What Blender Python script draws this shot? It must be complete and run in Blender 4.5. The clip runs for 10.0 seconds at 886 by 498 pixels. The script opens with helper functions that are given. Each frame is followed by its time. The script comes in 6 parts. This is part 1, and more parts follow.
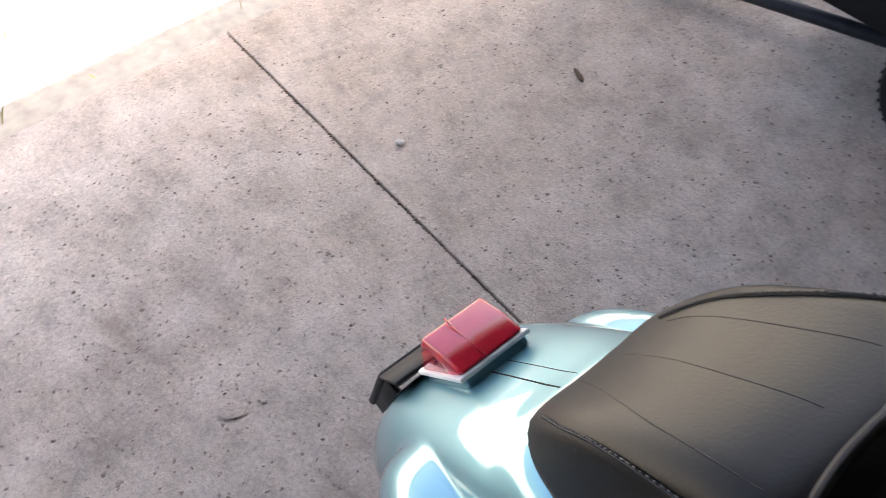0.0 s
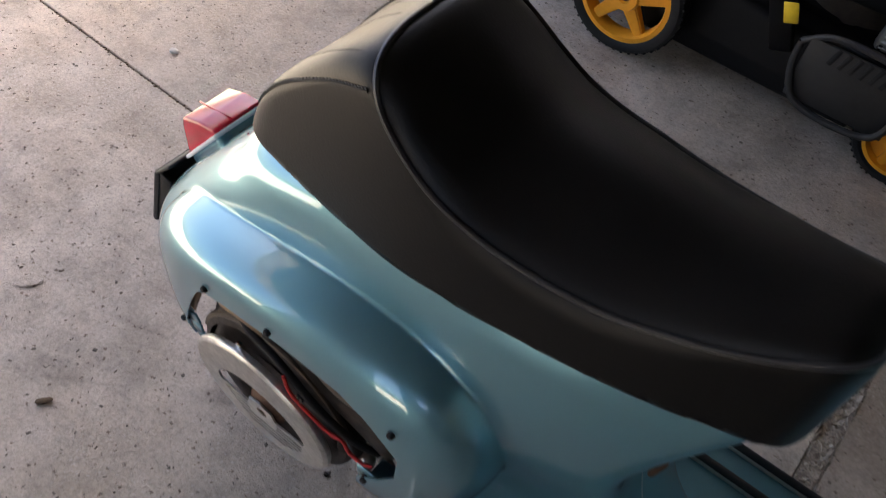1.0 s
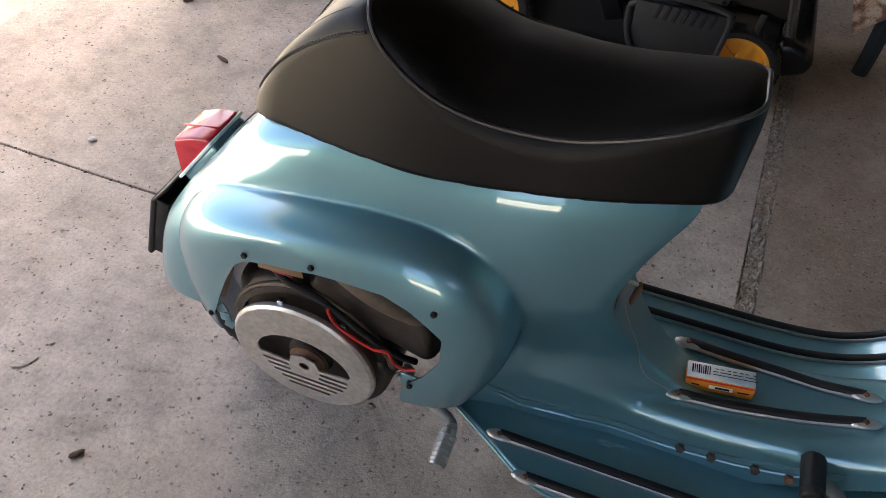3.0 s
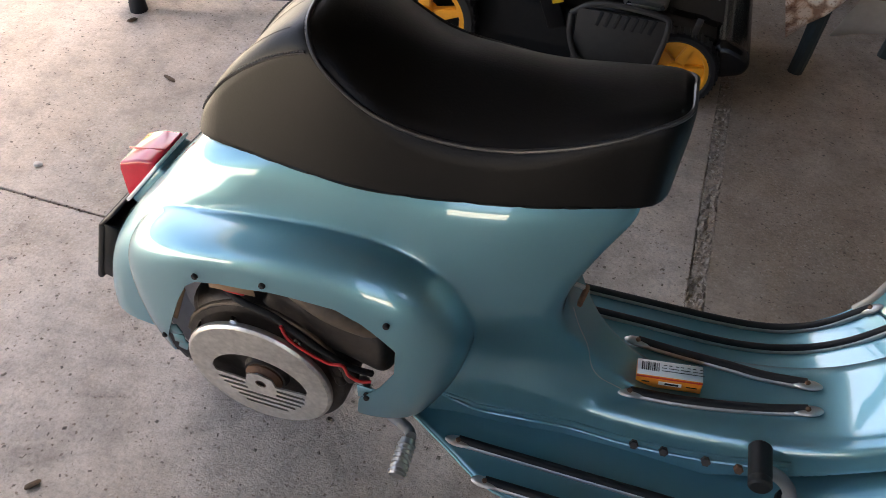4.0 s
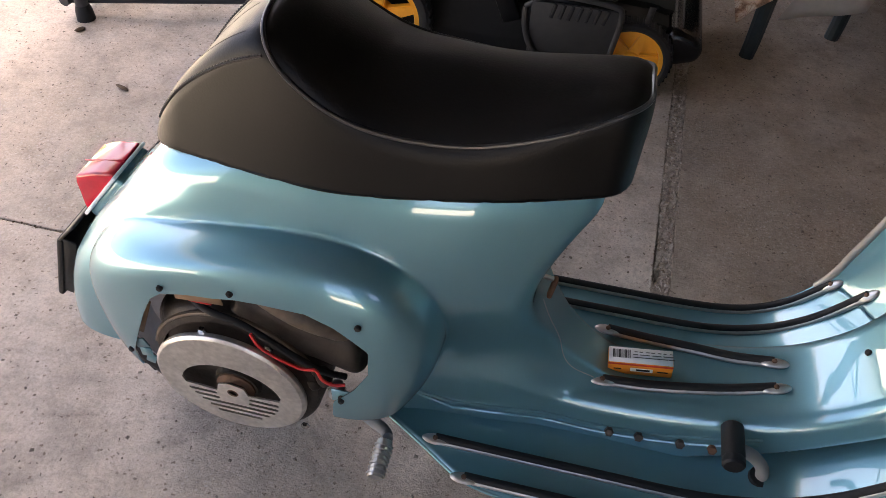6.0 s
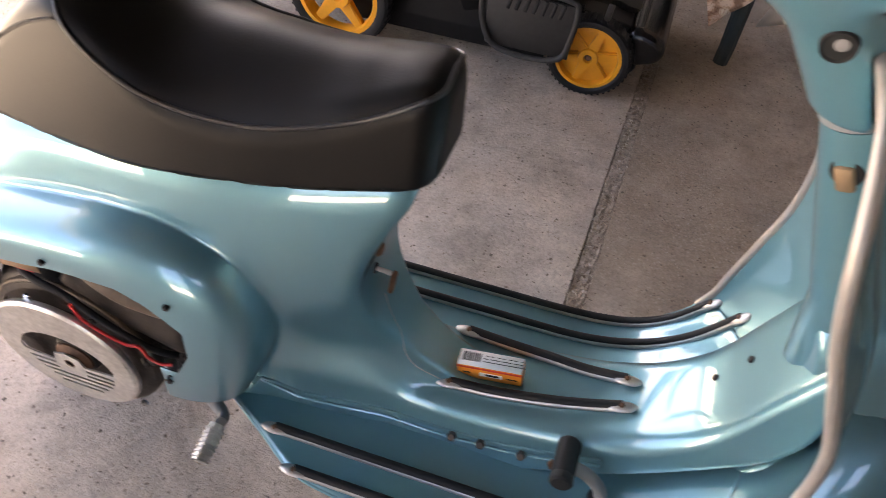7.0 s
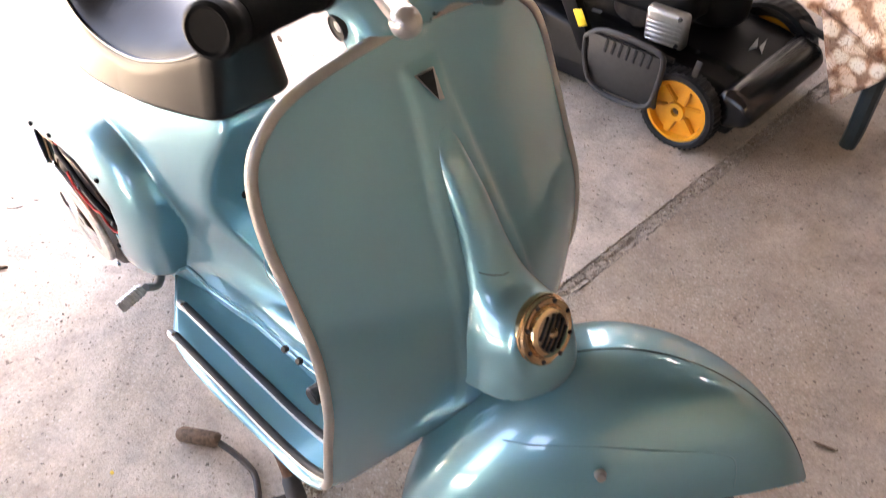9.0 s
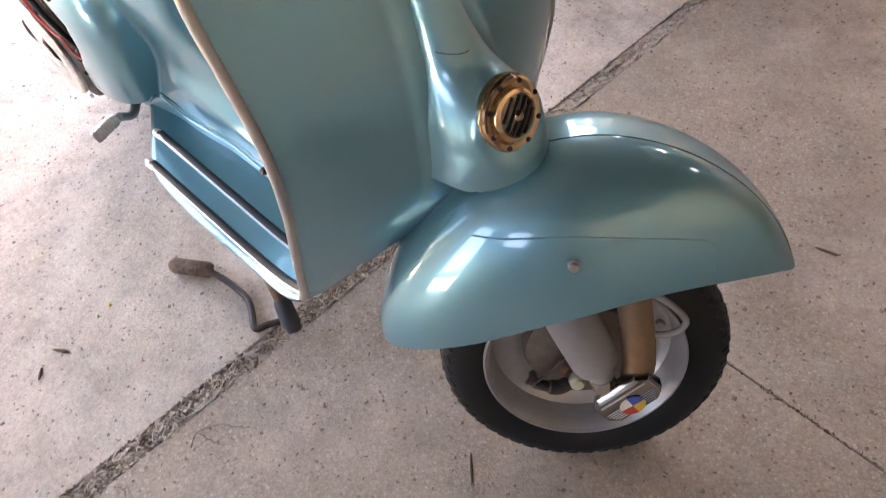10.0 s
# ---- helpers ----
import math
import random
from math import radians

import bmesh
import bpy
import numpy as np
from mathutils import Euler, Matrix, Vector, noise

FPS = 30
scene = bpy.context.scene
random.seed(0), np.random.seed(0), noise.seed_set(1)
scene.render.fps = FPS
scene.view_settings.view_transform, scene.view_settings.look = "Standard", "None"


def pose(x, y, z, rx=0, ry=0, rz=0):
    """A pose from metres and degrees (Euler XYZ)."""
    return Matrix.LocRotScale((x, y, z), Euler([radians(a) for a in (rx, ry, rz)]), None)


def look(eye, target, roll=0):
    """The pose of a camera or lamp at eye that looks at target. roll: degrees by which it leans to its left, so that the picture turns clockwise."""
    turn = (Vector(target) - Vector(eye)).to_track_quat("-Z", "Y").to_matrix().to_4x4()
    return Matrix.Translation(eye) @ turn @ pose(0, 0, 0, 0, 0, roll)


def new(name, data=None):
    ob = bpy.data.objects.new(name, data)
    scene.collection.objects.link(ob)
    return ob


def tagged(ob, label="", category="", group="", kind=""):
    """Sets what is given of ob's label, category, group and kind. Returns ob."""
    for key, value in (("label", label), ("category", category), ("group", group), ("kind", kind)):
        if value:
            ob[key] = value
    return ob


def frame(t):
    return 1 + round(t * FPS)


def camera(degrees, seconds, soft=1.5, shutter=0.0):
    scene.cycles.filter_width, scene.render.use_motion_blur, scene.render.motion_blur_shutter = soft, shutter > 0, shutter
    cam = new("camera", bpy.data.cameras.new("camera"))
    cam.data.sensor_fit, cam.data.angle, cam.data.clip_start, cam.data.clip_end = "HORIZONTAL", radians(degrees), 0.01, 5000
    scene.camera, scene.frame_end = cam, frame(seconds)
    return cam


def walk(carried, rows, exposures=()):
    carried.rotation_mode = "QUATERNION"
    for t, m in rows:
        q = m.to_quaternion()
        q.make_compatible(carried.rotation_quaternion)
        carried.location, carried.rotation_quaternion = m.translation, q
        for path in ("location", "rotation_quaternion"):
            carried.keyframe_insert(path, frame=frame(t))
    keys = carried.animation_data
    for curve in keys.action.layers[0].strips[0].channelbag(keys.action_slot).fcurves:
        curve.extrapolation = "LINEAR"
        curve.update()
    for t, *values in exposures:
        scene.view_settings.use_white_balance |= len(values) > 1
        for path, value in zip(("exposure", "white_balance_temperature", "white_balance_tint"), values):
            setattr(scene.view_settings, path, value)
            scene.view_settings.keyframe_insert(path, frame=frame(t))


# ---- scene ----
cam = camera(60.0, 10.0, soft=0.5, shutter=0.25)
PATH = [
    (0, (0.021, -0.225, 1.095), (-0.954, 0.488, -0.499), -3.7),
    (0.5, (0.114, -0.281, 1.127), (-0.698, 0.657, -0.441), 2.1),
    (1, (0.313, -0.397, 1.128), (-0.321, 0.641, -0.459), 8.6),
    (1.5, (0.368, -0.479, 1.127), (-0.334, 0.524, -0.455), 3.1),
    (2, (0.331, -0.579, 1.138), (-0.131, 0.63, -0.386), 1.7),
    (3.5, (0.336, -0.68, 1.155), (-0.102, 0.638, -0.283), 2.6),
    (4, (0.349, -0.677, 1.163), (-0.019, 0.671, -0.268), 2.9),
    (4.5, (0.354, -0.678, 1.162), (0.046, 0.671, -0.282), 2.4),
    (5, (0.347, -0.68, 1.16), (0.071, 0.668, -0.292), 1.9),
    (5.2, (0.345, -0.681, 1.163), (0.072, 0.688, -0.27), 2.4),
    (6.5, (0.346, -0.66, 1.16), (0.051, 0.705, -0.276), 3.4),
    (7, (0.57, -0.585, 1.149), (0.212, 0.739, -0.307), 4.6),
    (7.5, (0.769, -0.529, 1.15), (0.26, 0.673, -0.366), 0.7),
    (8, (0.929, -0.557, 1.212), (0.159, 0.781, -0.059), 5.3),
    (8.3, (1.012, -0.547, 1.253), (0.04, 0.769, 0.102), 1.6),
    (8.5, (1.078, -0.519, 1.255), (-0.006, 0.752, 0.154), 0.6),
    (8.8, (1.184, -0.451, 1.22), (0.105, 0.632, -0.068), -0.1),
    (9, (1.232, -0.428, 1.2), (0.156, 0.556, -0.169), -3.3),
    (9.5, (1.278, -0.405, 1.154), (0.305, 0.462, -0.363), -6.1),
    (10, (1.288, -0.4, 1.112), (0.349, 0.334, -0.494), -9.0),
]
walk(cam, [(t, look(eye, target, roll)) for t, eye, target, roll in PATH],
     exposures=[(0, 3.20, 6400, 13), (1, 3.22, 6900, 14), (2, 3.35, 7000, 13), (5.2, 3.55, 7050, 14), (6.5, 3.75, 7500, 21), (7.5, 4.98, 7850, 22), (8.5, 5.49, 7800, 20), (9.4, 5.33, 7550, 23), (10, 5.29, 7450, 20)])

# ---- daylight through the open garage door ----
world = bpy.data.worlds.new("daylight")
scene.world = world
world.use_nodes = True
wn = world.node_tree.nodes
sky = wn.new("ShaderNodeTexSky")
sky.sky_type, sky.sun_disc = "NISHITA", False
sky.sun_elevation, sky.sun_rotation = radians(58), radians(0)
sky.air_density, sky.dust_density, sky.ozone_density = 0.8, 5.0, 0.4
world.node_tree.links.new(sky.outputs[0], wn["Background"].inputs[0])
wn["Background"].inputs[1].default_value = 0.09
sun = new("sun", bpy.data.lights.new("sun", "SUN"))
sun.data.energy, sun.data.angle, sun.data.color = 5.0, radians(0.5), (1, 0.95, 0.87)
sun.matrix_world = look((0.0, 5.0, 8), (0, 0, 0))


# ---- materials ----
def nodes_of(name):
    m = bpy.data.materials.new(name)
    m.use_nodes = True
    return m, m.node_tree.nodes, m.node_tree.links, m.node_tree.nodes["Principled BSDF"]


def plain(name, colour, rough=0.5, metal=0.0, coat=0.0, var=0.12, grain=40.0, bump=0.0, coarse=4.0):
    """A surface with variation at two scales, in object space, and fine relief."""
    m, n, l, b = nodes_of(name)
    tc = n.new("ShaderNodeTexCoord")
    fine, big = n.new("ShaderNodeTexNoise"), n.new("ShaderNodeTexNoise")
    fine.inputs["Scale"].default_value, big.inputs["Scale"].default_value = grain, coarse
    fine.inputs["Detail"].default_value = big.inputs["Detail"].default_value = 5
    add = n.new("ShaderNodeMath")
    add.operation = "ADD"
    ramp = n.new("ShaderNodeValToRGB")
    lo, hi = [max(c * (1 - var), 0) for c in colour], [min(c * (1 + var), 1) for c in colour]
    ramp.color_ramp.elements[0].position, ramp.color_ramp.elements[1].position = 0.3, 0.7
    ramp.color_ramp.elements[0].color, ramp.color_ramp.elements[1].color = (*lo, 1), (*hi, 1)
    half = n.new("ShaderNodeMath")
    half.operation = "MULTIPLY"
    half.inputs[1].default_value = 0.5
    for t in (fine, big):
        l.new(tc.outputs["Object"], t.inputs["Vector"])
    l.new(fine.outputs[0], add.inputs[0])
    l.new(big.outputs[0], add.inputs[1])
    l.new(add.outputs[0], half.inputs[0])
    l.new(half.outputs[0], ramp.inputs[0])
    l.new(ramp.outputs[0], b.inputs["Base Color"])
    rr = n.new("ShaderNodeMapRange")
    rr.inputs[3].default_value, rr.inputs[4].default_value = rough * 0.85, min(rough * 1.2, 1)
    l.new(big.outputs[0], rr.inputs[0])
    l.new(rr.outputs[0], b.inputs["Roughness"])
    b.inputs["Metallic"].default_value = metal
    b.inputs["Coat Weight"].default_value, b.inputs["Coat Roughness"].default_value = coat, 0.04
    if bump:
        bp = n.new("ShaderNodeBump")
        bp.inputs["Strength"].default_value, bp.inputs["Distance"].default_value = bump, 0.002
        l.new(fine.outputs[0], bp.inputs["Height"])
        l.new(bp.outputs[0], b.inputs["Normal"])
    return m


PAINT = plain("blue_metallic_paint", (0.134, 0.322, 0.378), 0.25, 0.62, 1.0, 0.025, 900, 0.0, 3)
for lk in list(PAINT.node_tree.links):
    if lk.to_socket.name == "Roughness":
        PAINT.node_tree.links.remove(lk)
PAINT.node_tree.nodes["Principled BSDF"].inputs["Roughness"].default_value = 0.36
PAINT.node_tree.nodes["Principled BSDF"].inputs["Coat IOR"].default_value = 1.75
PAINT.node_tree.nodes["Principled BSDF"].inputs["Coat Roughness"].default_value = 0.02


def concrete(name, tint, bare):
    """Worn concrete: blotches, sandy grain, dark pits and small stones; bare: how much of its skin is gone."""
    m, n, l, b = nodes_of(name)
    tc = n.new("ShaderNodeTexCoord")

    def noise_at(scale, detail=6, rough=0.6):
        t = n.new("ShaderNodeTexNoise")
        t.inputs["Scale"].default_value, t.inputs["Detail"].default_value, t.inputs["Roughness"].default_value = scale, detail, rough
        l.new(tc.outputs["Object"], t.inputs["Vector"])
        return t.outputs[0]

    def ramp(src, *stops):
        r = n.new("ShaderNodeValToRGB")
        while len(r.color_ramp.elements) < len(stops):
            r.color_ramp.elements.new(0.5)
        for e, (p, c) in zip(r.color_ramp.elements, stops):
            e.position, e.color = p, (*c, 1) if isinstance(c, tuple) else (c, c, c, 1)
        l.new(src, r.inputs[0])
        return r.outputs[0]

    def mix(kind, fac, a, c):
        x = n.new("ShaderNodeMix")
        x.data_type, x.blend_type = "RGBA", kind
        if isinstance(fac, float):
            x.inputs[0].default_value = fac
        else:
            l.new(fac, x.inputs[0])
        l.new(a, x.inputs[6])
        if isinstance(c, tuple):
            x.inputs[7].default_value = (*c, 1)
        else:
            l.new(c, x.inputs[7])
        return x.outputs[2]
    col = ramp(noise_at(1.7, 9, 0.7), (0.34, (0.35, 0.30, 0.262)), (0.5, (0.475, 0.428, 0.388)), (0.64, (0.57, 0.53, 0.495)))
    col = mix("MIX", ramp(noise_at(0.8, 6, 0.6), (0.44, 0.0), (0.60, 0.6)), col, (0.44, 0.355, 0.275))
    col = mix("MULTIPLY", 0.85, col, ramp(noise_at(7, 10, 0.8), (0.32, 0.56), (0.5, 1.0), (0.68, 1.28)))
    col = mix("MULTIPLY", 0.7, col, ramp(noise_at(30, 9, 0.85), (0.33, 0.62), (0.46, 1.0), (0.68, 1.24)))
    col = mix("MULTIPLY", 0.6, col, ramp(noise_at(130, 5, 0.8), (0.36, 0.62), (0.48, 1.0), (0.64, 1.22)))
    # sandy stones laid bare where the skin of the slab has worn off
    sand = n.new("ShaderNodeTexVoronoi")
    sand.inputs["Scale"].default_value = 240
    l.new(tc.outputs["Object"], sand.inputs["Vector"])
    tone = n.new("ShaderNodeSeparateColor")
    l.new(sand.outputs["Color"], tone.inputs[0])
    stones = mix("MULTIPLY", 1.0, ramp(tone.outputs[0], (0.0, (0.35, 0.285, 0.225)), (0.45, (0.46, 0.395, 0.325)), (0.9, (0.53, 0.47, 0.405)), (1.0, (0.68, 0.65, 0.61))),
                 ramp(sand.outputs["Distance"], (0.35, 1.0), (0.8, 0.72)))
    worn = ramp(noise_at(1.15, 10, 0.72), (0.50 - 0.10 * bare, 0.0), (0.62 - 0.06 * bare, 0.40 + 0.20 * bare))
    col = mix("MIX", worn, col, stones)
    def pits(scale, share, most, wobble, turn=0.0, squeeze=1.0):
        vo = n.new("ShaderNodeTexVoronoi")
        put = n.new("ShaderNodeMapping")
        put.inputs["Rotation"].default_value[2] = turn
        put.inputs["Scale"].default_value[0] = squeeze
        vo.inputs["Scale"].default_value = scale
        bend = n.new("ShaderNodeTexNoise")
        bend.inputs["Scale"].default_value, bend.inputs["Detail"].default_value = scale * 2.2, 3
        l.new(tc.outputs["Object"], bend.inputs["Vector"])
        add = n.new("ShaderNodeMix")
        add.data_type = "VECTOR"
        add.inputs[0].default_value = wobble / scale
        l.new(tc.outputs["Object"], add.inputs[4])
        l.new(bend.outputs["Color"], add.inputs[5])
        l.new(add.outputs[1], put.inputs["Vector"])
        l.new(put.outputs[0], vo.inputs["Vector"])
        pick = n.new("ShaderNodeSeparateColor")
        l.new(vo.outputs["Color"], pick.inputs[0])
        few = ramp(pick.outputs[0], (1 - share - 0.02, 0.0), (1 - share, 1.0))
        size = n.new("ShaderNodeMath")
        size.operation = "MULTIPLY"
        l.new(pick.outputs[1], size.inputs[0])
        size.inputs[1].default_value = most
        gap = n.new("ShaderNodeMath")
        gap.operation = "SUBTRACT"
        l.new(size.outputs[0], gap.inputs[0])
        l.new(vo.outputs["Distance"], gap.inputs[1])
        dot = ramp(gap.outputs[0], (0.0, 0.0), (0.10, 1.0))
        out = n.new("ShaderNodeMath")
        out.operation = "MULTIPLY"
        l.new(dot, out.inputs[0])
        l.new(few, out.inputs[1])
        return out.outputs[0]
    small, large = pits(140, 0.20, 0.42, 1.2, 0.5, 0.8), pits(60, 0.05, 0.30, 1.4, 0.9, 0.75)
    both = n.new("ShaderNodeMath")
    both.operation = "MAXIMUM"
    l.new(small, both.inputs[0])
    l.new(large, both.inputs[1])
    pit = both
    col = mix("MULTIPLY", pit.outputs[0], col, (0.50, 0.45, 0.41))
    # oil stains and pale scuffs
    col = mix("MIX", ramp(noise_at(5.3, 5, 0.65), (0.58, 0.0), (0.74, 0.5)), col, (0.21, 0.15, 0.11))
    col = mix("MIX", ramp(noise_at(3.1, 9, 0.8), (0.62, 0.0), (0.78, 0.4)), col, (0.56, 0.53, 0.51))
    plain_tint = n.new("ShaderNodeRGB")
    plain_tint.outputs[0].default_value = (*tint, 1)
    col = mix("MULTIPLY", 1.0, col, plain_tint.outputs[0])
    l.new(col, b.inputs["Base Color"])
    l.new(ramp(noise_at(9, 5), (0.3, 0.52), (0.7, 0.85)), b.inputs["Roughness"])
    h = n.new("ShaderNodeMath")
    h.operation = "SUBTRACT"
    l.new(mix("ADD", 0.6, ramp(noise_at(70, 6, 0.75), (0.2, 0.0), (0.8, 1.0)), ramp(noise_at(240, 3), (0.2, 0.0), (0.8, 0.6))), h.inputs[0])
    l.new(pit.outputs[0], h.inputs[1])
    bp = n.new("ShaderNodeBump")
    bp.inputs["Strength"].default_value, bp.inputs["Distance"].default_value = 0.9, 0.003
    l.new(h.outputs[0], bp.inputs["Height"])
    l.new(bp.outputs[0], b.inputs["Normal"])
    return m


CONCRETE = concrete("concrete", (1.02, 0.975, 0.90), 0.0)
SANDY = concrete("sandy_concrete", (0.84, 0.77, 0.68), 1.0)
DRUM = plain("oily_brown_casting", (0.11, 0.085, 0.063), 0.5, 0.3, 0, 0.45, 70, 0.4, 16)
MORTAR = plain("crumbled_mortar", (0.20, 0.165, 0.13), 0.9, 0, 0, 0.6, 90, 1.0, 25)
RUST = plain("rusty_steel", (0.16, 0.085, 0.05), 0.8, 0.3, 0, 0.5, 90, 0.5, 18)
PLASTER_DUST = plain("grey_rubber", (0.045, 0.047, 0.05), 0.55, 0, 0, 0.2, 120, 0.2, 12)
BROWN = plain("brown_metal", (0.23, 0.15, 0.085), 0.5, 0.4, 0, 0.25, 60, 0.2, 12)
SILVER = plain("silver_paint", (0.42, 0.42, 0.425), 0.34, 0.6, 0.3, 0.1, 80, 0.1, 10)
TAUPE = plain("grey_primer", (0.235, 0.23, 0.228), 0.6, 0.1, 0, 0.1, 60, 0.1, 8)
GOLDEN = plain("tarnished_chrome", (0.62, 0.44, 0.27), 0.16, 1.0, 0, 0.25, 60, 0.0, 25)
CREAM = plain("cream_plastic", (0.55, 0.5, 0.34), 0.5, 0, 0, 0.1, 60, 0.0, 8)
REDWIRE = plain("red_cable", (0.5, 0.02, 0.02), 0.5, 0, 0, 0.2, 80, 0.0, 8)
# near black: print, screws and joints, also shade in holes, slots and bay
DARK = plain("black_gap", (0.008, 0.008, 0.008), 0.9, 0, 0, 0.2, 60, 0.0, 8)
GLASS = plain("mirror_glass", (0.85, 0.85, 0.86), 0.03, 1.0, 0, 0.02, 60, 0.0, 8)
LEATHER = plain("black_vinyl", (0.0020, 0.0018, 0.0017), 0.40, 0, 0, 0.15, 400, 0.10, 6)
LEATHER.node_tree.nodes["Principled BSDF"].inputs["Specular IOR Level"].default_value = 0.25
GRIP = plain("worn_black_grip", (0.005, 0.005, 0.0052), 0.62, 0, 0, 0.3, 150, 0.2, 12)
GRIP.node_tree.nodes["Principled BSDF"].inputs["Specular IOR Level"].default_value = 0.07
BLACK = plain("black_rubber", (0.011, 0.011, 0.0115), 0.55, 0, 0, 0.2, 120, 0.2, 8)
BLACK.node_tree.nodes["Principled BSDF"].inputs["Specular IOR Level"].default_value = 0.3
CHROME = plain("chrome", (0.60, 0.59, 0.58), 0.06, 1.0, 0, 0.05, 60, 0.0, 8)
ALU = plain("cast_aluminium", (0.46, 0.45, 0.43), 0.36, 0.95, 0, 0.15, 150, 0.15, 12)
RED = plain("red_lens", (0.55, 0.012, 0.03), 0.18, 0, 0.5, 0.1, 80, 0.0, 10)
YELLOW = plain("yellow_plastic", (0.78, 0.33, 0.02), 0.4, 0, 0, 0.08, 90, 0.0, 8)
WHITE = plain("white_plastic", (0.75, 0.75, 0.74), 0.5, 0, 0, 0.05, 60, 0.0, 6)
GREASE = plain("oily_metal", (0.036, 0.028, 0.022), 0.5, 0.35, 0, 0.6, 70, 0.6, 22)
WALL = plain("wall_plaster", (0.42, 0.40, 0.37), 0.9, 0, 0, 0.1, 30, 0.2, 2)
# unseen south and east walls, darkened to dim reflections in seat and shield
DULLWALL = plain("dimmed_plaster", (0.12, 0.11, 0.10), 0.9, 0, 0, 0.2, 30, 0.2, 2)
EASTWALL = plain("grey_plaster", (0.27, 0.25, 0.225), 0.9, 0, 0, 0.2, 30, 0.2, 2)
PIPING = plain("grey_vinyl_piping", (0.03, 0.03, 0.031), 0.28, 0, 0, 0.2, 200, 0.05, 12)
# unseen ceiling and north wall, near black so the seat reflects little
DIMMED = plain("dimmed_surround", (0.014, 0.012, 0.010), 0.8, 0, 0, 0.3, 40, 0.3, 4)


# ---- building blocks ----
def curve_fn(points):
    """A smooth curve through (x, y) pairs, straight on beyond its ends."""
    xs, ys = np.array(points, float).T
    d = np.diff(ys) / np.diff(xs)
    m = np.r_[d[0], (d[1:] + d[:-1]) / 2, d[-1]]

    def f(x):
        x = np.asarray(x, float)
        i = np.clip(np.searchsorted(xs, x) - 1, 0, len(xs) - 2)
        h = xs[i + 1] - xs[i]
        t = (x - xs[i]) / h
        tc = np.clip(t, 0, 1)
        y = ((1 + 2 * tc) * (1 - tc) ** 2 * ys[i] + tc * (1 - tc) ** 2 * h * m[i]
             + tc ** 2 * (3 - 2 * tc) * ys[i + 1] + tc ** 2 * (tc - 1) * h * m[i + 1])
        return y + np.where(t < 0, (x - xs[0]) * m[0], 0) + np.where(t > 1, (x - xs[-1]) * m[-1], 0)
    return f


def smin(a, b, k):
    h = np.clip(0.5 + 0.5 * (b - a) / k, 0, 1)
    return b + (a - b) * h - k * h * (1 - h)


def smax(a, b, k):
    return -smin(-a, -b, k)


def rise(v, a, b):
    """From 0 at a to 1 at b, level at both ends."""
    t = np.clip((v - a) / (b - a), 0, 1)
    return t * t * (3 - 2 * t)


